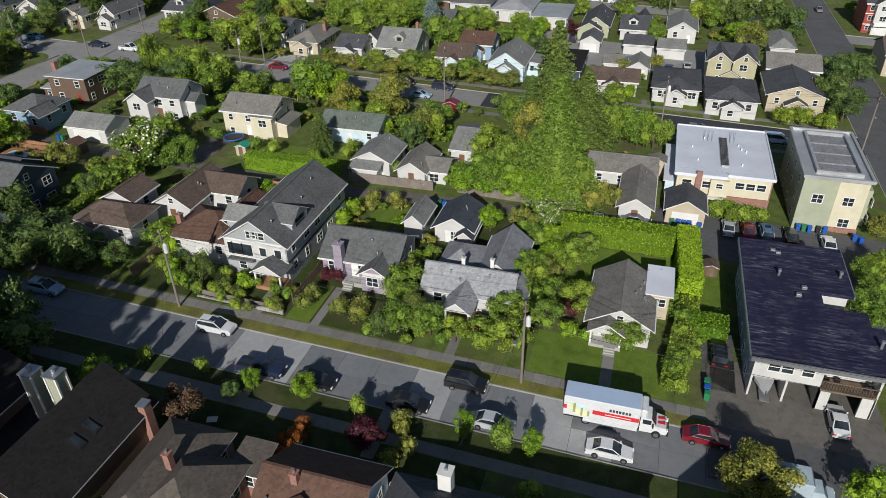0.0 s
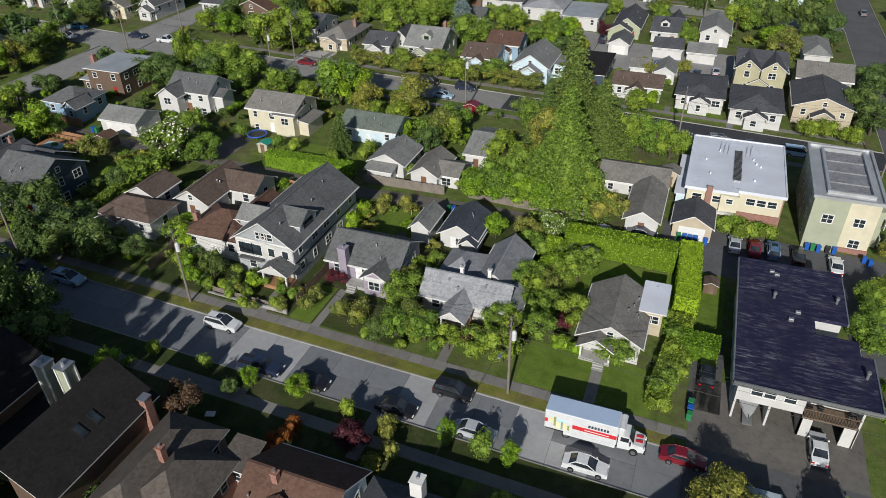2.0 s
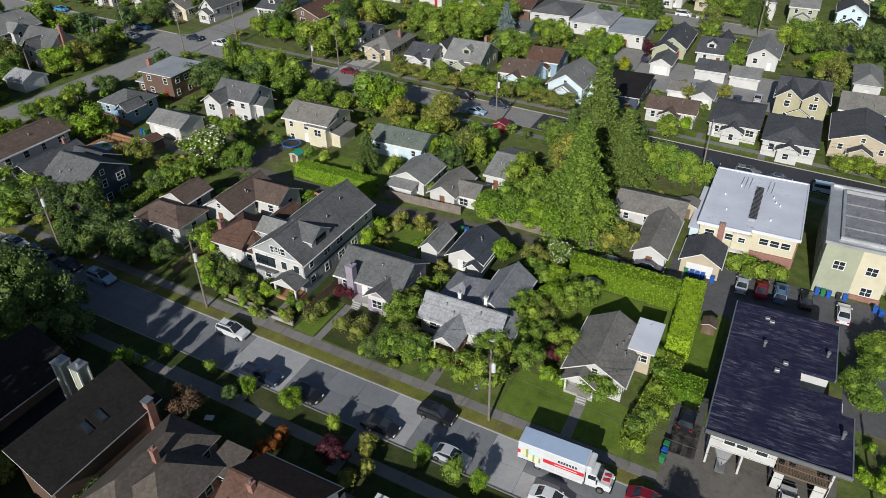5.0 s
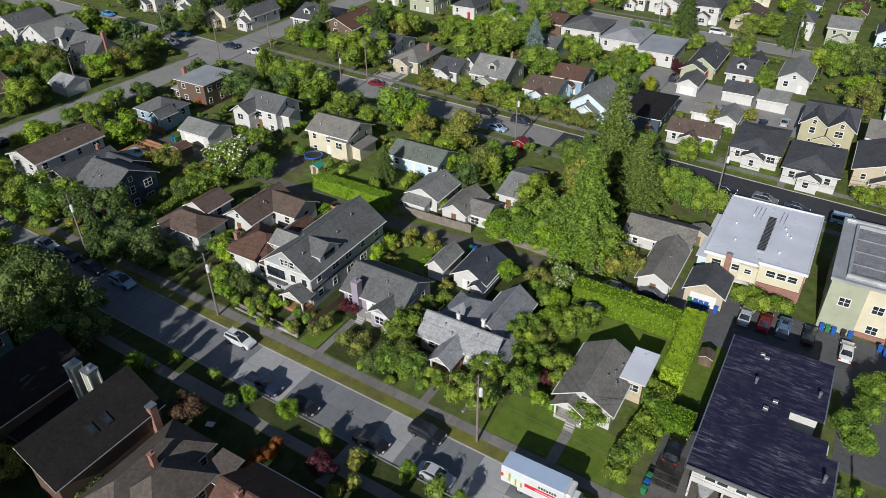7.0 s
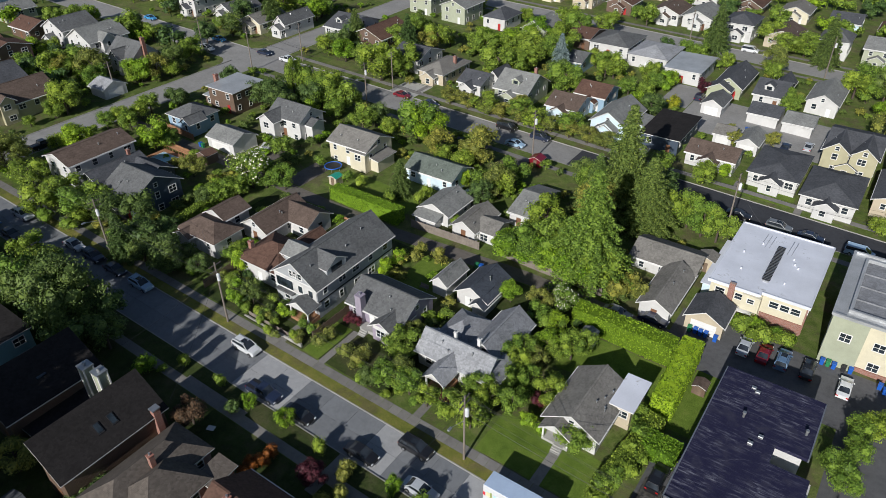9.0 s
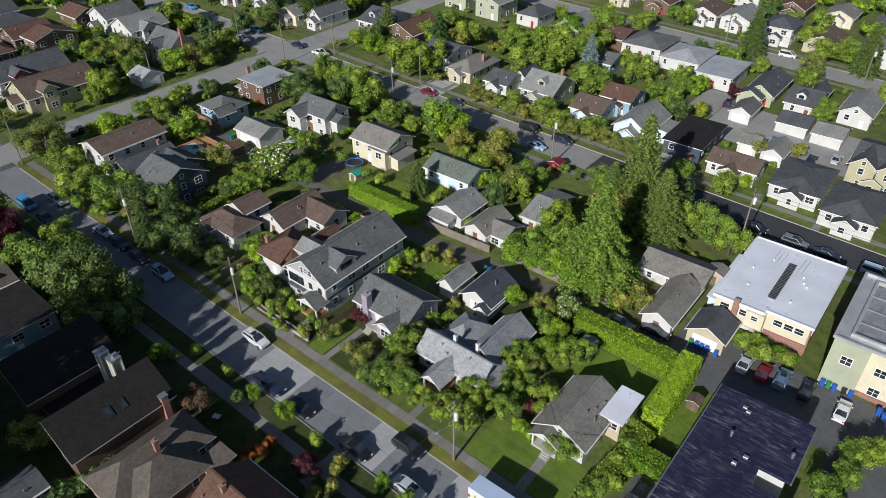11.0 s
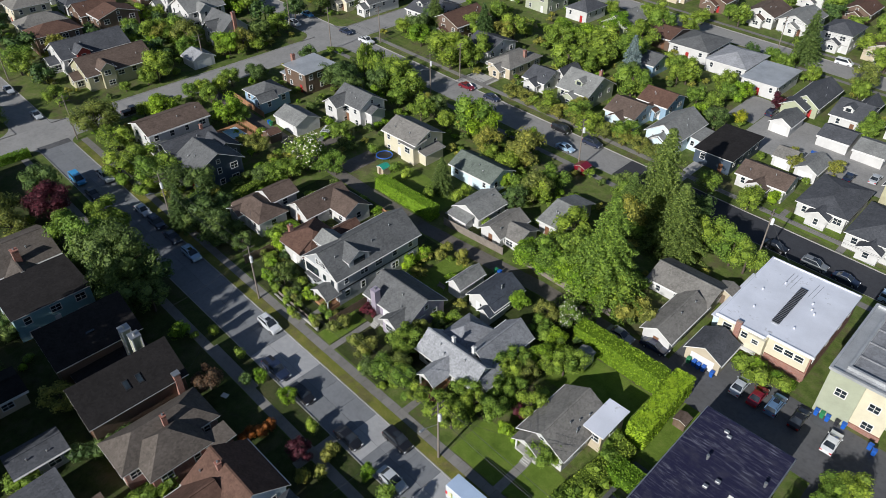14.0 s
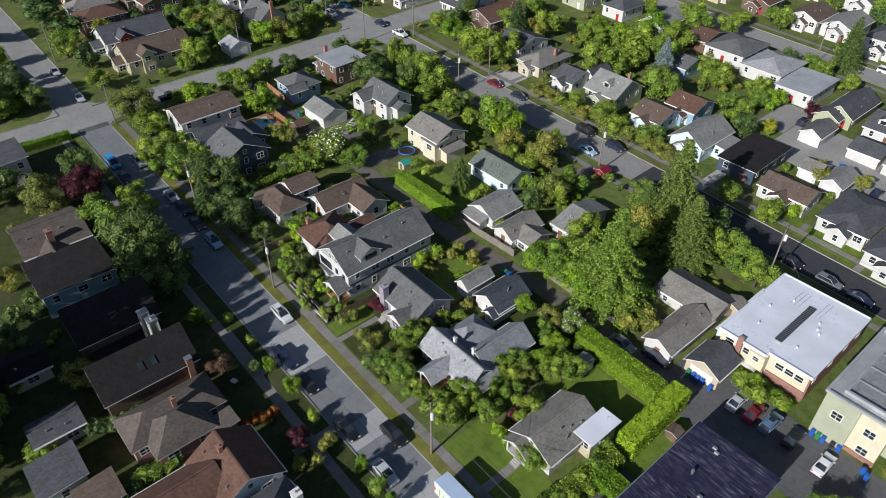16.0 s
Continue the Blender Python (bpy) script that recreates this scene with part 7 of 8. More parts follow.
plant("shrub", -38.0, 68.3, 1.7, 1.25, "maroon", "round clipped dark red bush beside the chimney")
plant("conifer", -57.4, 9.0, 28.5, 5.2, "dark", "tall dark conifer south of the street")
plant("conifer", -59.3, 6.5, 29.0, 5.2, "dark", "tall dark conifer south of the street")
plant("conifer", -62.2, 8.5, 28.5, 5.2, "dark", "tall dark conifer south of the street")
for x, y, H in ((-48.6, 4.0, 26.0), (-52.0, 6.0, 28.0), (-55.0, 2.0, 30.0)):
    plant("conifer", x, y, H, 5.4, "dark", "tall dark conifer south of the street")
plant("conifer", -65.6, 7.0, 29.0, 5.0, "dark", "tall dark conifer south of the street")

# ---- further planting between the houses ----
PAVED = ((-300, 140, 47.5, 59.2), (-140, 40, 133.5, 147.5), (-140, 40, 219.5, 237.5), (49, 140, 210, 220.5), (-141, -128.5, -60, 320), (39, 51, -60, 320), (-140, -46, 89.8, 96.2), (-50, 4, 89.8, 96.4), (3, 40, 76, 103), (10, 29, 49, 77), (-22.6, 12, 168.8, 190.4), (-30, -22, 180, 195), (-44.5, -40.5, 94, 133),
         (-36.6, -34.5, 59, 68), (-1.5, 1.0, 59, 66), (-40, -36.4, 59.5, 68.6), (-8.6, 6.2, 59.4, 65.4), (-46.4, -44.0, 59, 64), (-19.4, -17, 59, 64), (-300, -140, 133.5, 144.5), (-78, -72, 93, 104), (-6.5, 6.5, 79.5, 88), (10, 14.5, 60, 80), (4, 22, 99, 127), (22.5, 35, 100, 121), (-80, -49, 96, 108), (-30.5, -6, 59, 66))


def clear(x, y, keep):
    """True where a plant stands clear of walls and paving."""
    return not (any(a - keep < x < b + keep and c - keep < y < d + keep for a, b, c, d in PLANS) or any(a - 0.6 < x < b + 0.6 and c - 0.6 < y < d + 0.6 for a, b, c, d in PAVED))


def scatter(n, x0, x1, y0, y1, kinds, seed, room=1.2):
    """Seeded planting in a stretch of gardens, clear of walls and paving."""
    r = random.Random(seed)
    for _ in range(n):
        kind, H, rad, col = r.choice(kinds)
        x, y, k = r.uniform(x0, x1), r.uniform(y0, y1), r.uniform(0.75, 1.3)
        H, rad = H * k, rad * k
        if clear(x, y, room + (0.35 * rad if kind == "tree" else 0.5 * rad)):
            plant(kind, x, y, H, rad, col, {"tree": "leafy garden tree between the houses", "shrub": "leafy garden shrub between the houses", "conifer": "conifer between the houses"}[kind])


def undergrowth(name, label, zones, leafname, seed):
    """Low garden planting too plentiful to count, joined into one mesh."""
    r, spots = random.Random(seed), []
    for n, x0, x1, y0, y1 in zones:
        for _ in range(n):
            x, y, k = r.uniform(x0, x1), r.uniform(y0, y1), r.uniform(0.7, 1.4)
            if clear(x, y, 0.9):
                spots.append((x, y, 1.7 * k, 1.15 * k))
    far_wood(name, label, spots, leafname, seed)


LOW = (("shrub", 1.8, 1.2, "mid"), ("shrub", 1.6, 1.0, "dark"), ("shrub", 1.7, 1.1, "lime"), ("shrub", 1.5, 1.0, "olive"))
HIGH = (("tree", 6.5, 3.4, "mid"), ("tree", 8, 4.2, "mid"), ("tree", 6, 3.2, "dark"), ("tree", 6.5, 3.4, "lime"), ("tree", 7, 3.6, "olive"), ("tree", 5, 2.8, "mid"))
scatter(70, -62, -3, 59.6, 66.5, LOW, 31, 0.2)
scatter(60, -30, 6, 66, 93, LOW, 32, 0.3)
scatter(30, -90, -40, 60, 93, LOW, 33, 0.3)
scatter(30, -135, -10, 99, 131, HIGH, 35)
scatter(24, -135, -62, 60, 92, HIGH, 36)
scatter(34, -62, -8, 98, 131, HIGH, 48)
scatter(70, -138, 38, 149, 220, HIGH, 37)
scatter(34, -138, -64, -5, 46, HIGH, 42)
scatter(40, -138, -10, 8, 46, LOW, 43, 0.3)
scatter(10, -62, -28, 4, 23, HIGH, 44)
scatter(60, -205, -141, 58, 131, HIGH, 51, 0.6)
scatter(26, -200, -141, 146, 200, HIGH, 53, 0.6)
scatter(26, -196, -142, 2, 46, HIGH, 54, 0.6)
scatter(14, 26, 37, 60, 94, LOW, 47, 0.3)
for i, (leafn, lab) in enumerate((("mid", "leafy green low planting between the houses"), ("olive", "olive-green low planting between the houses"), ("lime", "yellow-green low planting between the houses"), ("dark", "dark green low planting between the houses"))):
    undergrowth(("garden_shrubs", "garden_olive_shrubs", "garden_light_shrubs", "garden_dark_shrubs")[i], lab, ((70, -128, 0, 97, 131), (40, -128, -62, 60, 92), (90, -128, 38, 149, 222), (50, -205, -141, 58, 131), (40, -200, -141, 146, 200), (16, -62, -24, 69, 90)), leafn, 60 + i)

r = random.Random(77)
for name, label, zones, leafn in (("distant_trees", "mid-green trees in distant gardens", ((95, -138, 38, 240, 315), (90, -270, -151, 146, 310), (40, 52, 110, 60, 300)), "mid"),
                                  ("distant_dark_trees", "dark green trees in distant gardens", ((45, -138, 38, 240, 315), (50, -270, -151, 60, 131), (20, -230, -151, 0, 46), (30, -270, -151, 146, 310)), "dark"),
                                  ("distant_light_trees", "yellow-green trees in distant gardens", ((40, -138, 38, 240, 315), (25, -270, -151, 60, 131), (14, 52, 100, 60, 300)), "lime")):
    spots = []
    for n, x0, x1, y0, y1 in zones:
        for _ in range(n):
            x, y, k = r.uniform(x0, x1), r.uniform(y0, y1), r.uniform(0.7, 1.3)
            if not any(a - 2.4 < x < b + 2.4 and c - 2.4 < y < d + 2.4 for a, b, c, d in PLANS) and not any(a - 0.6 < x < b + 0.6 and c - 0.6 < y < d + 0.6 for a, b, c, d in PAVED):
                spots.append((x, y, 6.6 * k, 3.5 * k))
    far_wood(name, label, spots, leafn, 5)

# ---- cars ----
CARCOL = {k: paint("car_" + k, c) for k, c in (("white", (0.62, 0.63, 0.64)), ("black", (0.012, 0.012, 0.014)), ("navy", (0.018, 0.026, 0.055)), ("silver", (0.42, 0.44, 0.47)), ("red", (0.17, 0.008, 0.018)),
                                               ("blue", (0.10, 0.17, 0.28)), ("paleblue", (0.33, 0.46, 0.60)), ("skyblue", (0.05, 0.27, 0.55)), ("grey", (0.17, 0.18, 0.19)))}
CAR_GLASS = glassy("car_glass", (0.02, 0.024, 0.03))
# outlines along the car: x, z of the body, then of the cabin
SHAPES = {"sedan": (4.7, 1.82, ((-2.35, 0.35), (-2.32, 0.85), (-1.7, 0.98), (1.0, 0.92), (2.2, 0.72), (2.35, 0.45), (2.3, 0.28)), ((-1.75, 0.96), (-1.0, 1.42), (0.25, 1.44), (1.15, 0.92))),
          "suv": (4.75, 1.92, ((-2.35, 0.4), (-2.35, 1.05), (-1.9, 1.1), (1.05, 1.06), (2.25, 0.92), (2.38, 0.55), (2.3, 0.34)), ((-2.2, 1.08), (-1.95, 1.66), (0.3, 1.70), (1.2, 1.05))),
          "van": (4.95, 1.98, ((-2.45, 0.4), (-2.47, 1.1), (-2.0, 1.12), (1.5, 1.06), (2.4, 0.85), (2.48, 0.55), (2.4, 0.34)), ((-2.4, 1.1), (-2.3, 1.8), (0.75, 1.82), (1.75, 1.05))),
          "pickup": (5.6, 2.0, ((-2.8, 0.5), (-2.8, 1.08), (-0.9, 1.08), (1.2, 1.08), (2.65, 0.98), (2.8, 0.6), (2.7, 0.4)), ((-0.95, 1.06), (-0.75, 1.76), (0.55, 1.78), (1.25, 1.06)))}


def loft(profile, half, zlow, tuck):
    """A body from a side outline: rounded in plan, tucked in towards its top."""
    bm = bmesh.new()
    pts = [Vector((x, 0, z)) for x, z in profile]
    zs = [p.z for p in pts]
    rows = []
    for y, k in ((-half, 0.0), (-half * 0.93, 0.05), (0, 0.09), (half * 0.93, 0.05), (half, 0.0)):
        row = []
        for p in pts:
            f = (p.z - zlow) / max(0.01, max(zs) - zlow)
            shrink = 1 - tuck * max(0, f)
            endk = 1 - (0.10 if abs(p.x) > 0.9 * max(abs(q.x) for q in pts) else 0)
            row.append(bm.verts.new((p.x, y * shrink * endk, p.z + k * 0.6 * (1 if f > 0.6 else 0))))
        rows.append(row)
    for a, b in zip(rows, rows[1:]):
        for i in range(len(pts) - 1):
            bm.faces.new((a[i], a[i + 1], b[i + 1], b[i]))
    low = [[bm.verts.new((r[0].co.x, r[0].co.y, zlow)), bm.verts.new((r[-1].co.x, r[-1].co.y, zlow))] for r in rows]
    for r, l, s in ((rows[0], low[0], 1), (rows[-1], low[-1], -1)):
        vs = [l[0], *r, l[1]] if s < 0 else [l[1], *r[::-1], l[0]]
        bm.faces.new(vs)
    bmesh.ops.recalc_face_normals(bm, faces=bm.faces)
    return bm


def car_model(colour, kind):
    L, W, body, cabin = SHAPES[kind]
    c = new("car")
    m = CARCOL[colour]
    b = part("body", loft(body, W / 2, 0.28, 0.06), m, c)
    g = part("cabin_glass", loft(cabin, W / 2 - 0.08, cabin[0][1] - 0.1, 0.22), CAR_GLASS, c, "dark car windows")
    zt = cabin[1][1]
    bm = bmesh.new()
    box(bm, cabin[1][0] + 0.05, cabin[2][0] - 0.02, -W / 2 * 0.70, W / 2 * 0.70, zt + 0.02, zt + 0.085, 0.03)
    part("roof_panel", bm, m, c)
    for s in (-1, 1):
        bm = bmesh.new()
        sweep(bm, [(cabin[0][0], s * (W / 2 - 0.1), cabin[0][1]), (cabin[1][0], s * W * 0.37, zt + 0.03), (cabin[2][0], s * W * 0.37, zt + 0.03), (cabin[3][0], s * (W / 2 - 0.1), cabin[3][1])], 0.06, 6)
        part("pillar", bm, m, c)
        bm = bmesh.new()
        box(bm, cabin[3][0] - 0.25, cabin[3][0] - 0.1, s * (W / 2 + 0.05) - 0.09, s * (W / 2 + 0.05) + 0.09, 0.95, 1.1, 0.02)
        part("mirror", bm, m, c)
        bm = bmesh.new()
        box(bm, body[-2][0] - 0.16, body[-2][0] - 0.02, s * W * 0.36 - 0.18, s * W * 0.36 + 0.18, body[-2][1] + 0.08, body[-2][1] + 0.24, 0.02)
        part("headlight", bm, LAMP_WHITE, c)
        bm = bmesh.new()
        box(bm, body[0][0] - 0.02, body[0][0] + 0.08, s * W * 0.36 - 0.16, s * W * 0.36 + 0.16, body[1][1] - 0.25, body[1][1] - 0.05, 0.02)
        part("tail_light", bm, LAMP_RED, c)
        for x in (-L * 0.29, L * 0.31):
            bm = bmesh.new()
            tube(bm, (x, s * (W / 2 - 0.2), 0.33), (x, s * (W / 2 + 0.015), 0.33), 0.33, 0.33, 16)
            w = part("wheel", bm, RUBBER, c)
            bm = bmesh.new()
            tube(bm, (x, s * (W / 2), 0.33), (x, s * (W / 2 + 0.03), 0.33), 0.21, 0.19, 12)
            part("rim", bm, CHROME, w)
    if kind == "pickup":
        bm = bmesh.new()
        box(bm, -2.65, -1.05, -W / 2 + 0.16, W / 2 - 0.16, 1.10, 1.125)
        part("bed", bm, BLACK, c)
    if kind == "suv":
        for s in (-1, 1):
            bm = bmesh.new()
            tube(bm, (cabin[1][0] + 0.2, s * 0.58, zt + 0.13), (cabin[2][0] - 0.1, s * 0.58, zt + 0.13), 0.025, 0.025, 6)
            part("roof_rail", bm, BLACK, c)
        bm = bmesh.new()
        box(bm, -0.6, 0.2, -0.42, 0.42, zt + 0.07, zt + 0.10)
        part("sunroof", bm, CAR_GLASS, c)
    return c


CARS = {}
KINDNAME = {"sedan": "car", "suv": "sport utility car", "van": "van", "pickup": "pickup truck"}
COLNAME = {"paleblue": "pale blue", "skyblue": "bright blue", "navy": "dark navy"}


def car(x, y, rz, colour, kind, up=0.0):
    m = pose(x, y, gz(x, y) + up, 0, 0, rz)
    key = (colour, kind)
    if key not in CARS:
        CARS[key] = car_model(colour, kind)
        CARS[key].matrix_basis = m
        ob = CARS[key]
    else:
        ob = copy_thing(CARS[key], m)
    return tagged(ob, COLNAME.get(colour, colour) + " " + KINDNAME[kind] + " parked beside the kerb", "car")


car(-46.3, 54.6, 0, "white", "suv", 0.0)
car(-37.5, 49.9, 0, "navy", "pickup", 0.0)
car(-30.9, 49.9, 0, "black", "sedan", 0.0)
car(-20.0, 49.9, 0, "black", "sedan", 0.0)
car(-14.9, 54.6, 0, "black", "suv", 0.0)
car(-10.8, 49.9, 0, "silver", "sedan", 0.0)
car(1.2, 49.9, 0, "white", "sedan", 0.0)
car(10.5, 54.6, 0, "red", "sedan", 0.0)
car(12.0, 68.0, 90, "black", "suv", 0.17)
car(23.7, 61.0, 90, "white", "sedan", 0.17)
car(14.2, 98.5, 90, "silver", "sedan", 0.17)
car(17.0, 98.5, 90, "red", "sedan", 0.17)
car(19.6, 98.7, 90, "blue", "suv", 0.17)
car(23.1, 98.9, 90, "black", "sedan", 0.17)
car(28.1, 98.2, 90, "white", "sedan", 0.17)
car(-71.5, 54.6, 0, "paleblue", "suv", 0.0)
car(-78.7, 54.6, 0, "navy", "sedan", 0.0)
car(-84.8, 54.6, 0, "navy", "suv", 0.0)
car(-90.6, 54.6, 0, "silver", "sedan", 0.0)
car(-107.5, 54.6, 0, "silver", "pickup", 0.0)
car(-110.3, 49.9, 0, "skyblue", "van", 0.0)
car(-103.0, 49.9, 0, "black", "sedan", 0.0)
car(-94.0, 49.9, 0, "black", "sedan", 0.0)
car(-131.2, 72.3, 90, "black", "pickup", 0.0)
car(-131.2, 80.9, 90, "navy", "sedan", 0.0)
car(-163.2, 54.4, 0, "silver", "sedan", 0.0)
car(-144.8, 54.4, 0, "silver", "sedan", 0.0)
car(-151.3, 134.5, 0, "silver", "suv", 0.0)
car(-157.6, 134.5, 0, "black", "sedan", 0.0)
car(-155.2, 142.2, 0, "skyblue", "sedan", 0.0)
car(-135.5, 142.2, 0, "navy", "sedan", 0.0)
car(-125.9, 142.2, 0, "white", "pickup", 0.0)
car(-84.7, 142.2, 0, "red", "sedan", 0.0)
car(-75.8, 142.2, 0, "navy", "sedan", 0.0)
car(-53.3, 142.2, 0, "black", "van", 0.0)
car(-47.4, 135.9, 0, "paleblue", "sedan", 0.0)
car(-44.3, 142.2, 0, "navy", "suv", 0.0)
car(10.3, 135.9, 0, "grey", "suv", 0.0)
car(16.0, 135.9, 0, "navy", "sedan", 0.0)
car(-43.1, 110.1, 90, "white", "pickup", 0.17)
car(-21.8, 187.7, 90, "navy", "suv", 0.17)
car(-4.6, 94.3, 0, "grey", "sedan", 0.17)
car(0.7, 96.2, 0, "navy", "sedan", 0.17)
car(-31.7, 233.3, 0, "white", "sedan", 0.0)
car(-28.1, 226.7, 0, "grey", "sedan", 0.0)
car(-21.0, 233.3, 0, "white", "van", 0.0)
car(-14.2, 233.3, 0, "white", "pickup", 0.0)
car(3.4, 171.4, 90, "navy", "sedan", 0.17)
car(7.7, 174.8, 90, "silver", "sedan", 0.17)
car(24.3, 135.9, 0, "paleblue", "van", 0.0)
car(2.8, 135.9, 0, "black", "sedan", 0.0)
car(46.5, 245.7, 90, "grey", "sedan", 0)
car(-188.8, 142.2, 0, "skyblue", "sedan", 0.0)

# ---- the moving truck ----
truck = thing("moving_truck", 0.3, 54.35, None, 0, "white rental moving truck with red stripes parked at the kerb", "truck")
part("cargo_box", boxed(-4.3, 3.4, -1.22, 1.22, 0.95, 3.55, 0.06), CARCOL["white"], truck)
part("roof_panel", boxed(-4.22, 3.32, -1.14, 1.14, 3.55, 3.58), plain("truck_roof", (0.42, 0.52, 0.68), 0.35, 0.1, 0.1, 1), truck, "pale blue-grey roof")
part("over_cab", boxed(3.4, 4.1, -1.18, 1.18, 2.35, 3.5, 0.15), CARCOL["white"], truck)
part("chassis", boxed(-4.2, 5.8, -0.9, 0.9, 0.5, 0.95), BLACK, truck)
part("skirt", boxed(-2.2, 3.3, -1.2, -1.1, 0.5, 0.95), CARCOL["white"], truck)
RED = plain("red_stripe", (0.55, 0.03, 0.04), 0.4, 0, 0.06, 2)
GREENISH, YELLOWISH, PALE = plain("graphic_olive", (0.30, 0.34, 0.12), 0.4), plain("graphic_cream", (0.72, 0.66, 0.40), 0.4), plain("graphic_aqua", (0.45, 0.70, 0.72), 0.4)
for s in (-1, 1):
    y = s * 1.23
    part("stripe", boxed(-1.3, 3.35, y - 0.012, y + 0.012, 1.75, 2.3), RED, truck)
    part("stripe", boxed(-4.28, -3.95, y - 0.012, y + 0.012, 1.85, 2.4), RED, truck)
    for i in range(7):
        part("lettering_bar", boxed(0.35 + i * 0.32, 0.58 + i * 0.32, y - 0.012, y + 0.012, 2.5, 2.85), plain("dark_letters", (0.05, 0.06, 0.08), 0.5) if i == 0 and s < 0 else bpy.data.materials["dark_letters"], truck)
    part("lettering_bar", boxed(0.0, 2.6, y - 0.02, y + 0.02, 1.95, 2.05), TRIM, truck)
    for i, (m, a, b, c, d) in enumerate(((YELLOWISH, -3.8, -3.3, 1.9, 2.7), (GREENISH, -3.3, -3.05, 1.5, 2.8), (YELLOWISH, -3.0, -2.6, 1.2, 2.2), (PALE, -2.9, -2.0, 2.25, 2.6), (GREENISH, -2.5, -2.3, 1.2, 2.3), (YELLOWISH, -2.25, -1.85, 1.2, 2.1), (GREENISH, -1.8, -1.6, 1.3, 2.0), (PALE, -3.9, -3.4, 2.72, 2.85))):
        part("side_graphic", boxed(a, b, y - 0.014, y + 0.014, c, d), m, truck)
part("cab", loft(((3.5, 0.6), (3.5, 2.25), (4.55, 2.28), (5.05, 1.55), (6.1, 1.35), (6.3, 0.7)), 1.08, 0.55, 0.12), CARCOL["white"], truck)
bm = bmesh.new()
lid(bm, [(5.10, -0.9, 1.60), (5.10, 0.9, 1.60), (4.62, 0.82, 2.26), (4.62, -0.82, 2.26)], 0.04)
part("windscreen", bm, [CAR_GLASS, CAR_GLASS], truck)
for s in (-1, 1):
    part("door_window", boxed(3.75, 4.6, s * 0.99 - 0.03, s * 0.99 + 0.03, 1.6, 2.15), CAR_GLASS, truck)
    part("bonnet_stripe", boxed(5.25, 6.0, s * 0.35 - 0.16, s * 0.35 + 0.16, 1.545, 1.58), RED, truck)
    part("mirror", boxed(4.7, 4.85, s * 1.25 - 0.12, s * 1.25 + 0.12, 1.5, 1.95, 0.03), BLACK, truck)
    part("headlight", boxed(6.18, 6.32, s * 0.75 - 0.18, s * 0.75 + 0.18, 0.95, 1.15, 0.02), LAMP_WHITE, truck)
    for x in (-1.9, 5.2):
        bm = bmesh.new()
        tube(bm, (x, s * 0.8, 0.45), (x, s * 1.15, 0.45), 0.45, 0.45, 18)
        w = part("wheel", bm, RUBBER, truck)
        bm = bmesh.new()
        tube(bm, (x, s * 1.14, 0.45), (x, s * 1.19, 0.45), 0.27, 0.24, 14)
        part("rim", bm, CHROME, w)
part("bumper", boxed(6.2, 6.42, -1.05, 1.05, 0.45, 0.75, 0.05), BLACK, truck)

# ---- box lorry at the south kerb ----
lorry = thing("box_lorry", 17.2, 50.0, None, 0, "pale blue-grey box lorry parked in shade at the kerb", "lorry")
LORRY = plain("lorry_grey", (0.36, 0.43, 0.48), 0.45, 0, 0.15, 1.5)
part("cargo_box", boxed(-3.6, 2.2, -1.2, 1.2, 0.9, 3.2, 0.06), LORRY, lorry)
part("roof_panel", boxed(-3.5, 2.1, -1.1, 1.1, 3.2, 3.23), LORRY, lorry)
for x in (-3.55, 2.08):
    part("roof_bow", boxed(x, x + 0.07, -1.15, 1.15, 3.2, 3.27), METAL, lorry)
part("cab", loft(((2.3, 0.6), (2.3, 2.1), (3.2, 2.12), (3.65, 1.5), (4.4, 1.3), (4.55, 0.7)), 1.0, 0.5, 0.12), LORRY, lorry)
part("chassis", boxed(-3.5, 4.2, -0.8, 0.8, 0.45, 0.9), BLACK, lorry)
bm = bmesh.new()
lid(bm, [(3.70, -0.82, 1.53), (3.70, 0.82, 1.53), (3.26, 0.76, 2.10), (3.26, -0.76, 2.10)], 0.04)
part("windscreen", bm, [CAR_GLASS, CAR_GLASS], lorry)
for s in (-1, 1):
    part("headlight", boxed(4.42, 4.56, s * 0.68 - 0.16, s * 0.68 + 0.16, 0.85, 1.05, 0.02), LAMP_WHITE, lorry)
    for x in (-2.2, 3.4):
        bm = bmesh.new()
        tube(bm, (x, s * 0.75, 0.42), (x, s * 1.08, 0.42), 0.42, 0.42, 16)
        w = part("wheel", bm, RUBBER, lorry)
        bm = bmesh.new()
        tube(bm, (x, s * 1.07, 0.42), (x, s * 1.11, 0.42), 0.25, 0.22, 12)
        part("rim", bm, CHROME, w)

# ---- utility poles and wires ----
TOPS = {}


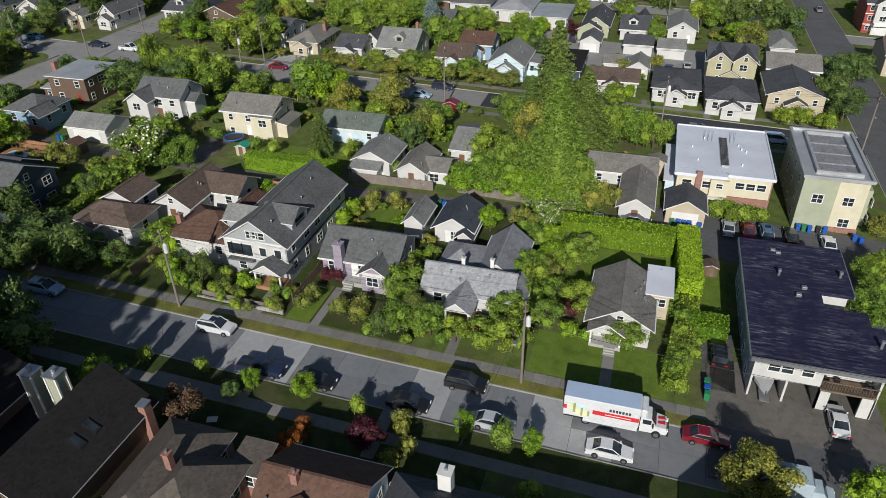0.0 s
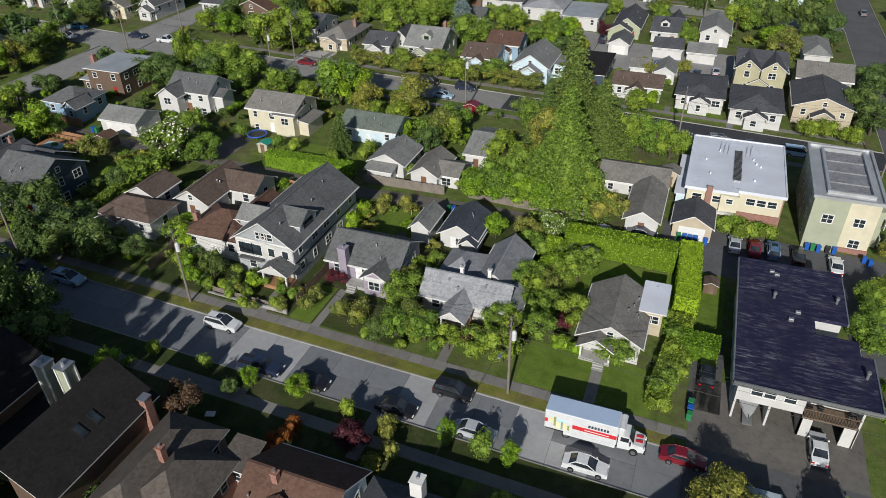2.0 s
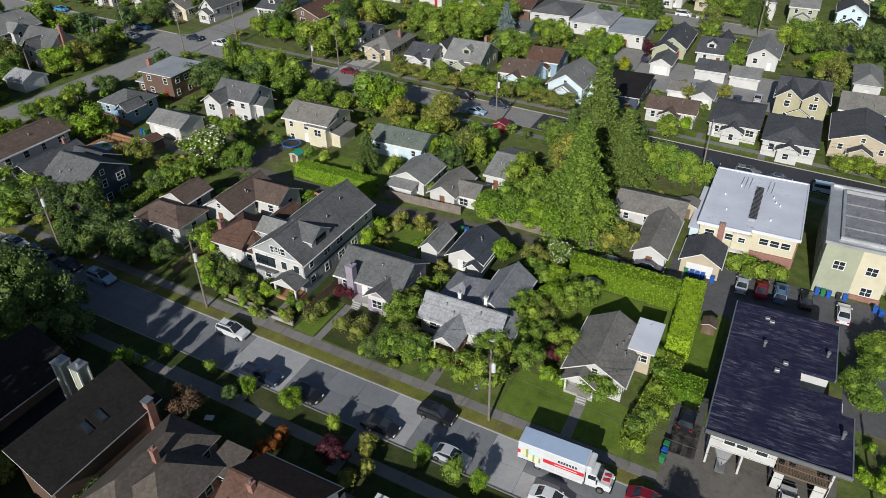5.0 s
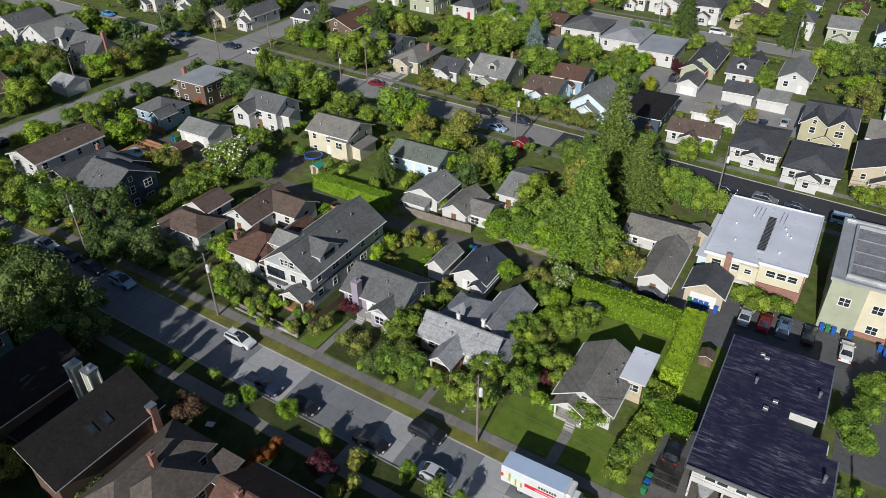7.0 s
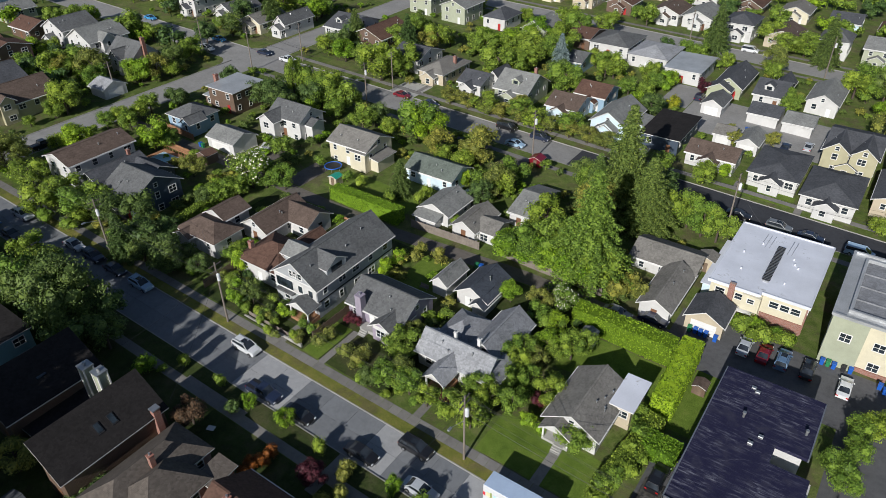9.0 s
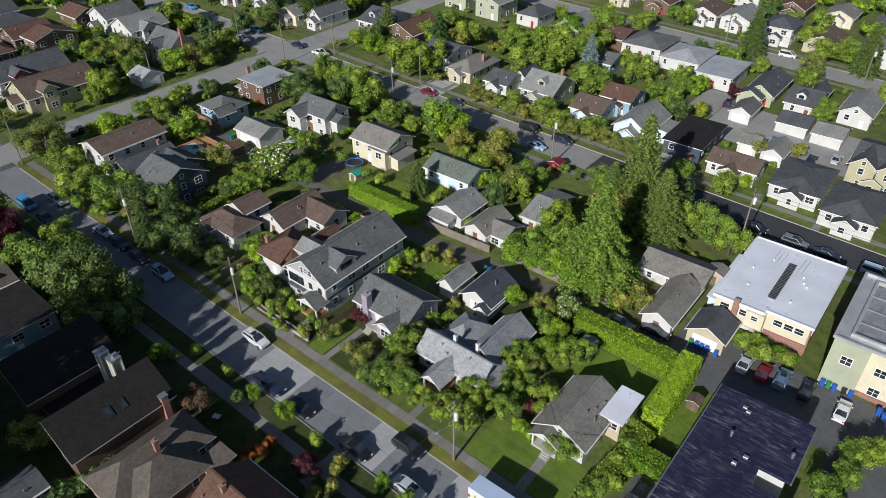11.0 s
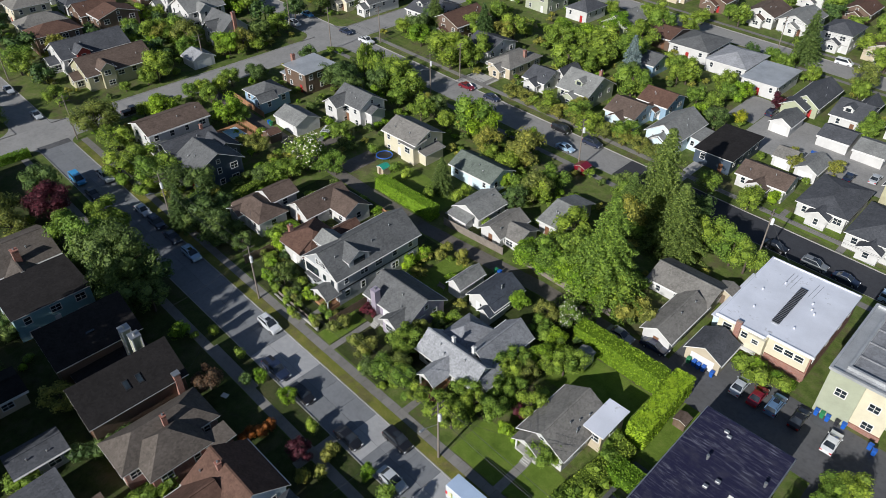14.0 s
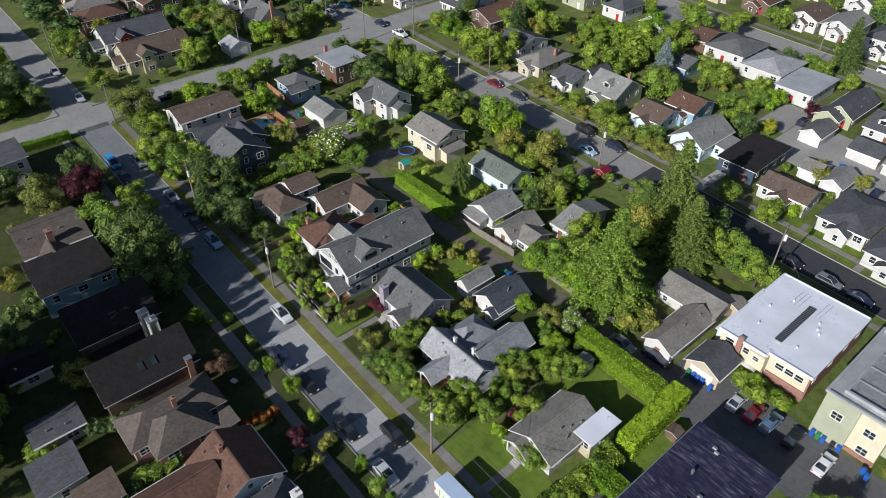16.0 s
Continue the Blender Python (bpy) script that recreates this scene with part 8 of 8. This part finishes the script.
def utility_pole(key, x, y, H, lamp=False, can=True, arm=True):
    p = thing("utility_pole", x, y, None, 0, "weathered wooden utility pole beside the sidewalk", "utility pole")
    bm = bmesh.new()
    tube(bm, (0, 0, -0.5), (0, 0, H), 0.17, 0.11, 10)
    part("pole", bm, OLDWOOD, p)
    if arm:
        for z in (H - 0.5, H - 1.5):
            part("crossarm", boxed(-0.06, 0.06, -1.1, 1.1, z, z + 0.12), OLDWOOD, p)
            for yy in (-0.95, -0.45, 0.45, 0.95):
                bm = bmesh.new()
                tube(bm, (0, yy, z + 0.12), (0, yy, z + 0.32), 0.05, 0.03, 6)
                part("insulator", bm, BLACK, p)
    if can:
        bm = bmesh.new()
        tube(bm, (0.42, -0.1, H - 3.0), (0.42, -0.1, H - 1.9), 0.27, 0.27, 14)
        tube(bm, (0.42, -0.1, H - 1.9), (0.42, -0.1, H - 1.7), 0.27, 0.08, 14)
        part("transformer", bm, plain("transformer_grey", (0.62, 0.63, 0.64), 0.45) if "transformer_grey" not in bpy.data.materials else bpy.data.materials["transformer_grey"], p, "pale grey transformer can")
    if lamp:
        bm = bmesh.new()
        tube(bm, (0, 0, H - 4.2), (-0.4, -2.2, H - 3.6), 0.04, 0.035, 8)
        a = part("lamp_arm", bm, METAL, p)
        bm = bmesh.new()
        box(bm, -0.6, -0.25, -2.9, -2.15, H - 3.72, H - 3.5, 0.06)
        part("lamp_head", bm, METAL, a)
    TOPS[key] = (x, y, gz(x, y) + H)
    return p


utility_pole("A", -9.2, 57.0, 11.4, True)
utility_pole("B", -53.3, 57.1, 11.4)
utility_pole("C", -83.3, 56.9, 11.4, True)
utility_pole("D", 2.8, 127.0, 13.5)
utility_pole("E", -40.6, 131.6, 12.0)
utility_pole("F", -87.8, 131.8, 11.5, True)
utility_pole("G", -128.6, 131.2, 12.5, False, False)
utility_pole("H", -127.6, 57.0, 11.0, False, False)
utility_pole("I", 38.2, 132.0, 13.0, True, False)
utility_pole("J", -37.0, 223.8, 12.0, True)
utility_pole("K", -169.9, 56.6, 11.0, True, False)
utility_pole("L", -150.0, 132.0, 11.0, False, False)
utility_pole("M", -90.0, 145.0, 10.0, False, False)
utility_pole("P", -122.9, 145.0, 11.0, False, False)
utility_pole("Q", -143.5, 98.8, 9.0, False, False)
utility_pole("N", 33.0, 57.0, 11.4, False, False)
utility_pole("O", 2.0, 223.8, 12.0)


def wire(a, b, sag=0.8, r=0.014):
    bm = bmesh.new()
    a, b = Vector(a), Vector(b)
    sweep(bm, [a.lerp(b, i / 12) - Vector((0, 0, sag * 4 * (i / 12) * (1 - i / 12))) for i in range(13)], r, 4)
    tagged(new("overhead_wire", mesh_of("overhead_wire", bm, BLACK)), "thin dark overhead wire strung between poles", "wire", "overhead wires")


for s, e in (("C", "B"), ("B", "A"), ("A", "N"), ("H", "C"), ("G", "F"), ("F", "E"), ("E", "D"), ("D", "I"), ("L", "G"), ("J", "O"), ("K", "H")):
    a, b = Vector(TOPS[s]), Vector(TOPS[e])
    for dy, dz, r in ((-0.95, -0.25, 0.014), (0.45, -0.25, 0.014), (0.95, -1.2, 0.018), (0, -2.6, 0.03)):
        wire(a + Vector((0, dy, dz)), b + Vector((0, dy, dz)), 0.9, r)
for s, tgt in (("B", (-55, 40.5, 6.2)), ("B", (-41, 38.6, 6.6)), ("B", (-70.5, 67.3, 4.6)), ("A", (-12.6, 39, 5.0)), ("A", (-16, 66, 4.0)), ("C", (-95, 70, 6.5)), ("A", (5, 68, 4.5)), ("D", (9, 125, 6.0))):
    a = Vector(TOPS[s]) + Vector((0, 0, -1.6))
    wire(a, (tgt[0], tgt[1], gz(tgt[0], tgt[1]) + tgt[2]), 0.7, 0.02)

# ---- hedges, fences, bins and garden things ----
hedge("tall clipped yellow-green hedge along the alley", -9.6, 89.5, 6.2, 89.2, 3.0, 3.7, "lime", 3)
hedge("tall leafy hedge beside the flats", 8.0, 92.2, 8.5, 78.0, 3.0, 3.7, "lime", 5)
hedge("low clipped hedge beside the side drive", 8.6, 72.2, 13.0, 72.0, 3.2, 2.4, "lime", 7)
hedge("tall clipped hedge between alley and garden", -65.2, 94.9, -48.6, 94.9, 2.6, 3.0, "lime", 9)
hedge("clipped hedge between two gardens", -80.1, 61.5, -82.6, 84.0, 2.0, 2.2, "mid", 11)
hedge("low hedge at the street corner", -128.4, 33.3, -127.5, 46.5, 1.8, 1.8, "lime", 13)
hedge("shrubby border beside the drive", 6.8, 61.0, 8.6, 76.5, 2.4, 2.2, "mid", 15)


def fence(label, x0, y0, x1, y1, H, mat=None):
    """A board fence: posts, rails and single boards."""
    L = math.hypot(x1 - x0, y1 - y0)
    f = thing("fence", x0, y0, 0, math.degrees(math.atan2(y1 - y0, x1 - x0)), label, "fence")
    zat = lambda u: gz(x0 + (x1 - x0) * u / L, y0 + (y1 - y0) * u / L)
    n = int(L / 0.32)
    for i in range(n):
        u = i * L / n
        part("board", boxed(u + 0.01, u + L / n - 0.01, -0.015, 0.015, zat(u) - 0.1, zat(u) + H + 0.04 * math.sin(i * 2.1)), mat or WOOD, f)
    for i in range(int(L / 2.4) + 1):
        u = min(L, i * 2.4)
        part("post", boxed(u - 0.05, u + 0.05, 0.02, 0.12, zat(u) - 0.4, zat(u) + H + 0.12), mat or WOOD, f)


fence("weathered wooden board fence along the alley", -46.4, 95.2, -32.0, 96.4, 1.8, OLDWOOD)
fence("dark wooden board fence beside the garden", -62.8, 60.5, -62.6, 75.0, 1.8)
fence("brown wooden board fence between houses", -39.8, 62.0, -39.6, 72.0, 1.6, WOOD)
fence("low wooden fence at the sidewalk", -52.0, 60.2, -40.5, 60.2, 0.9, OLDWOOD)
fence("brown fence behind the garden", -58.0, 88.6, -50.0, 88.6, 1.7, DECK)
fence("brown board fence beside the pool", -112.0, 88.6, -98.0, 88.6, 1.7, DECK)
fence("wooden board fence at the alley", -86.0, 94.6, -77.0, 94.6, 1.7)
fence("board fence between back gardens", -28.0, 97.2, -8.6, 97.2, 1.7, OLDWOOD)
fence("wooden board fence along the side street", -121.0, 94.4, -107.0, 94.0, 1.7, DECK)
BINS = {k: plain("bin_" + k, c, 0.45) for k, c in (("blue", (0.02, 0.10, 0.42)), ("green", (0.03, 0.20, 0.08)), ("black", (0.03, 0.03, 0.035)))}
BIN_FIRST = {}


def bin_(x, y, col, up=0.17):
    m = pose(x, y, gz(x, y) + up, 0, 0, (x * 37) % 14 - 7)
    if col not in BIN_FIRST:
        b = new("wheelie_bin")
        bm = bmesh.new()
        vs = box(bm, -0.3, 0.3, -0.35, 0.35, 0.05, 1.0)
        for v in vs:
            if v.co.z < 0.5:
                v.co.x, v.co.y = v.co.x * 0.8, v.co.y * 0.8
        part("body", bm, BINS[col], b)
        part("lid", boxed(-0.33, 0.33, -0.38, 0.38, 1.0, 1.08, 0.03), BINS[col], b)
        for s in (-1, 1):
            bm = bmesh.new()
            tube(bm, (s * 0.26, 0.3, 0.12), (s * 0.32, 0.3, 0.12), 0.12, 0.12, 10)
            part("wheel", bm, RUBBER, b)
        part("handle", boxed(-0.22, 0.22, 0.37, 0.43, 0.92, 0.97), BINS[col], b)
        BIN_FIRST[col] = b
        b.matrix_basis = m
    else:
        b = copy_thing(BIN_FIRST[col], m)
    tagged(b, col + " plastic wheeled rubbish bin beside a wall", "bin", "rubbish bins")


for x, y, c in ((6.0, 97.5, "green"), (6.9, 97.6, "blue"), (7.7, 97.5, "blue"), (8.5, 97.6, "blue"), (10.0, 97.5, "blue"), (24.4, 102.0, "blue"), (25.2, 102.1, "green"), (26.0, 102.0, "blue"), (28.2, 102.4, "blue"), (27.3, 102.2, "black"),
                (32.2, 101.4, "blue"), (32.9, 100.8, "blue"), (-29.4, 91.6, "green"), (-28.6, 91.7, "blue"), (10.6, 62.6, "green"), (10.6, 61.6, "blue"), (10.6, 60.6, "green"), (-103.5, 93.0, "blue"), (-102.7, 93.0, "green"), (-6.5, 175.5, "blue"), (-5.8, 175.6, "blue"), (-68.6, 208.0, "blue")):
    bin_(x, y, c)


def boat(x, y, rz, up):
    b = thing("boat", x, y, gz(x, y) + up, rz, "white motorboat on a trailer", "boat")
    bm = bmesh.new()
    rows = []
    for u, w in ((-2.6, 1.0), (-1.0, 1.05), (0.8, 0.95), (2.0, 0.55), (2.9, 0.05)):
        rows.append([bm.verts.new((u, 0, 0.45 + max(0, u) * 0.12)), bm.verts.new((u, w, 0.75 + max(0, u) * 0.1)), bm.verts.new((u, w * 1.05, 1.25 + max(0, u) * 0.08)),
                     bm.verts.new((u, 0, 1.22 + max(0, u) * 0.1)), bm.verts.new((u, -w * 1.05, 1.25 + max(0, u) * 0.08)), bm.verts.new((u, -w, 0.75 + max(0, u) * 0.1))])
    for p, q in zip(rows, rows[1:]):
        for i in range(6):
            bm.faces.new((p[i], p[(i + 1) % 6], q[(i + 1) % 6], q[i]))
    bm.faces.new(rows[0])
    bmesh.ops.recalc_face_normals(bm, faces=bm.faces)
    part("hull", bm, CARCOL["white"], b)
    part("windscreen", boxed(0.3, 0.4, -0.7, 0.7, 1.25, 1.6), CAR_GLASS, b)
    part("seat", boxed(-1.6, -0.9, -0.6, 0.6, 1.2, 1.5, 0.05), TRIM, b)
    part("trailer", boxed(-2.2, 3.4, -0.5, 0.5, 0.3, 0.42), METAL, b)
    for s in (-1, 1):
        bm = bmesh.new()
        tube(bm, (-0.8, s * 0.75, 0.3), (-0.8, s * 0.95, 0.3), 0.3, 0.3, 12)
        part("wheel", bm, RUBBER, b)


boat(16.6, 65.2, -90, 0.16)
boat(-90.0, 99.6, -60, 0.16)

tramp = thing("trampoline", -73.0, 103.0, gz(-73.0, 103.0) + 0.13, 0, "round garden trampoline with blue edge pad", "trampoline")
bm = bmesh.new()
tube(bm, (0, 0, 0.8), (0, 0, 0.84), 1.7, 1.7, 28)
part("mat", bm, BLACK, tramp)
bm = bmesh.new()
ring = [[bm.verts.new(((1.8 + 0.13 * math.cos(6.2832 * j / 6)) * math.cos(6.2832 * i / 28), (1.8 + 0.13 * math.cos(6.2832 * j / 6)) * math.sin(6.2832 * i / 28), 0.84 + 0.12 * math.sin(6.2832 * j / 6))) for j in range(6)] for i in range(28)]
for i in range(28):
    for j in range(6):
        bm.faces.new((ring[i][j], ring[(i + 1) % 28][j], ring[(i + 1) % 28][(j + 1) % 6], ring[i][(j + 1) % 6]))
part("pad", bm, BINS["blue"], tramp)
for i in range(6):
    a = i * 1.0472
    bm = bmesh.new()
    tube(bm, (1.75 * math.cos(a), 1.75 * math.sin(a), 0), (1.75 * math.cos(a), 1.75 * math.sin(a), 0.8), 0.03, 0.03, 6)
    part("leg", bm, METAL, tramp)

pool = thing("hot_tub_deck", -104.6, 84.2, None, 0, "raised wooden deck around a small blue pool", "pool deck")
part("deck", boxed(-4.0, 4.0, -3.0, 3.0, -0.5, 0.7), DECK, pool)
part("pool_rim", boxed(-2.6, 2.6, -1.8, 1.8, 0.7, 0.82, 0.03), TRIM, pool)
part("water", boxed(-2.4, 2.4, -1.6, 1.6, 0.82, 0.84), plain("pool_water", (0.38, 0.58, 0.72), 0.15, 0, 0.3, 2), pool)
for i in range(9):
    part("rail_post", boxed(-4.0 + i, -3.92 + i, 2.9, 2.98, 0.7, 1.7), DECK, pool)
part("rail", boxed(-4.0, 4.0, 2.88, 3.0, 1.7, 1.78), DECK, pool)


def shed(label, x, y, w, d, h, roof, wall):
    s = thing("shed", x, y, gz(x, y) + 0.1, 0, label, "shed")
    bm = bmesh.new()
    wall_block(bm, -w / 2, w / 2, -d / 2, d / 2, h, w * 0.2, "gy", -0.4)
    part("wall", bm, wall, s)
    bm = bmesh.new()
    roof_planes(bm, -w / 2, w / 2, -d / 2, d / 2, h, w * 0.2, "gy", 0.15, 0.08)
    part("roof", bm, [roof, TRIM], s)
    part("door", boxed(-0.4, 0.4, -d / 2 - 0.04, -d / 2, 0, min(h, 1.9)), WOOD, s)


shed("small grey garden shed beside the hedge", -5.6, 85.4, 2.2, 2.6, 2.2, ROOFS["grey"], WALLS["grey"])
shed("little play house with a teal roof", -68.4, 98.8, 2.0, 2.0, 1.8, plain("teal_roof", (0.03, 0.28, 0.20), 0.6), WALLS["tan"])
shed("dark red garden shed beside the fence", -97.0, 89.6, 3.2, 3.0, 2.0, ROOFS["russet"], WALLS["brown"])
shed("small cream garden shed beside the alley", 3.0, 115.6, 3.4, 3.0, 2.3, ROOFS["weathered"], WALLS["tan"])
shed("low brown lean-to beside the garden", 11.4, 86.0, 1.8, 1.8, 1.5, ROOFS["brown"], WALLS["brown"])
shed("brown garage roofed with planks behind the garden", -52.6, 82.0, 5.0, 7.0, 2.3, DECK, WALLS["brown"])
shed("red covered frame beside the road", -39.0, 131.0, 2.8, 2.4, 1.6, CARCOL["red"], CARCOL["red"])

bench = thing("garden_bench", -33.4, 81.6, gz(-33.4, 81.6) + 0.13, 0, "weathered wooden garden bench on the lawn", "bench")
part("seat", boxed(-0.8, 0.8, -0.25, 0.25, 0.42, 0.47), OLDWOOD, bench)
part("backrest", boxed(-0.8, 0.8, 0.22, 0.28, 0.5, 0.95), OLDWOOD, bench)
for x in (-0.7, 0.7):
    for y in (-0.2, 0.2):
        part("leg", boxed(x - 0.04, x + 0.04, y - 0.04, y + 0.04, 0, 0.42), OLDWOOD, bench)
board = thing("sign_board", -38.7, 41.6, gz(-38.7, 41.6) + 0.1, 20, "small white board lying on the lawn", "board")
part("panel", boxed(-0.55, 0.55, -0.4, 0.4, 0.25, 0.31, 0.02), TRIM, board)
part("leg", boxed(-0.05, 0.05, -0.05, 0.05, -0.2, 0.25), METAL, board)
tank = thing("storage_box", -16.9, 38.4, gz(-16.9, 38.4) + 0.1, 10, "white covered storage box beside the house", "box")
part("body", boxed(-0.9, 0.9, -0.7, 0.7, 0, 1.5, 0.05), TRIM, tank)
part("lid", boxed(-0.95, 0.95, -0.75, 0.75, 1.5, 1.6, 0.03), TRIM, tank)
wall_low = thing("garden_wall", -46.2, 59.7, None, 0, "low grey stone garden wall beside the sidewalk", "wall")
for i in range(20):
    part("stone", boxed(-6.2 + i * 0.62, -5.6 + i * 0.62, -0.16, 0.16 + 0.03 * math.sin(i * 3), -0.6, 0.50 + 0.05 * math.sin(i * 1.7), 0.03), KERB, wall_low)
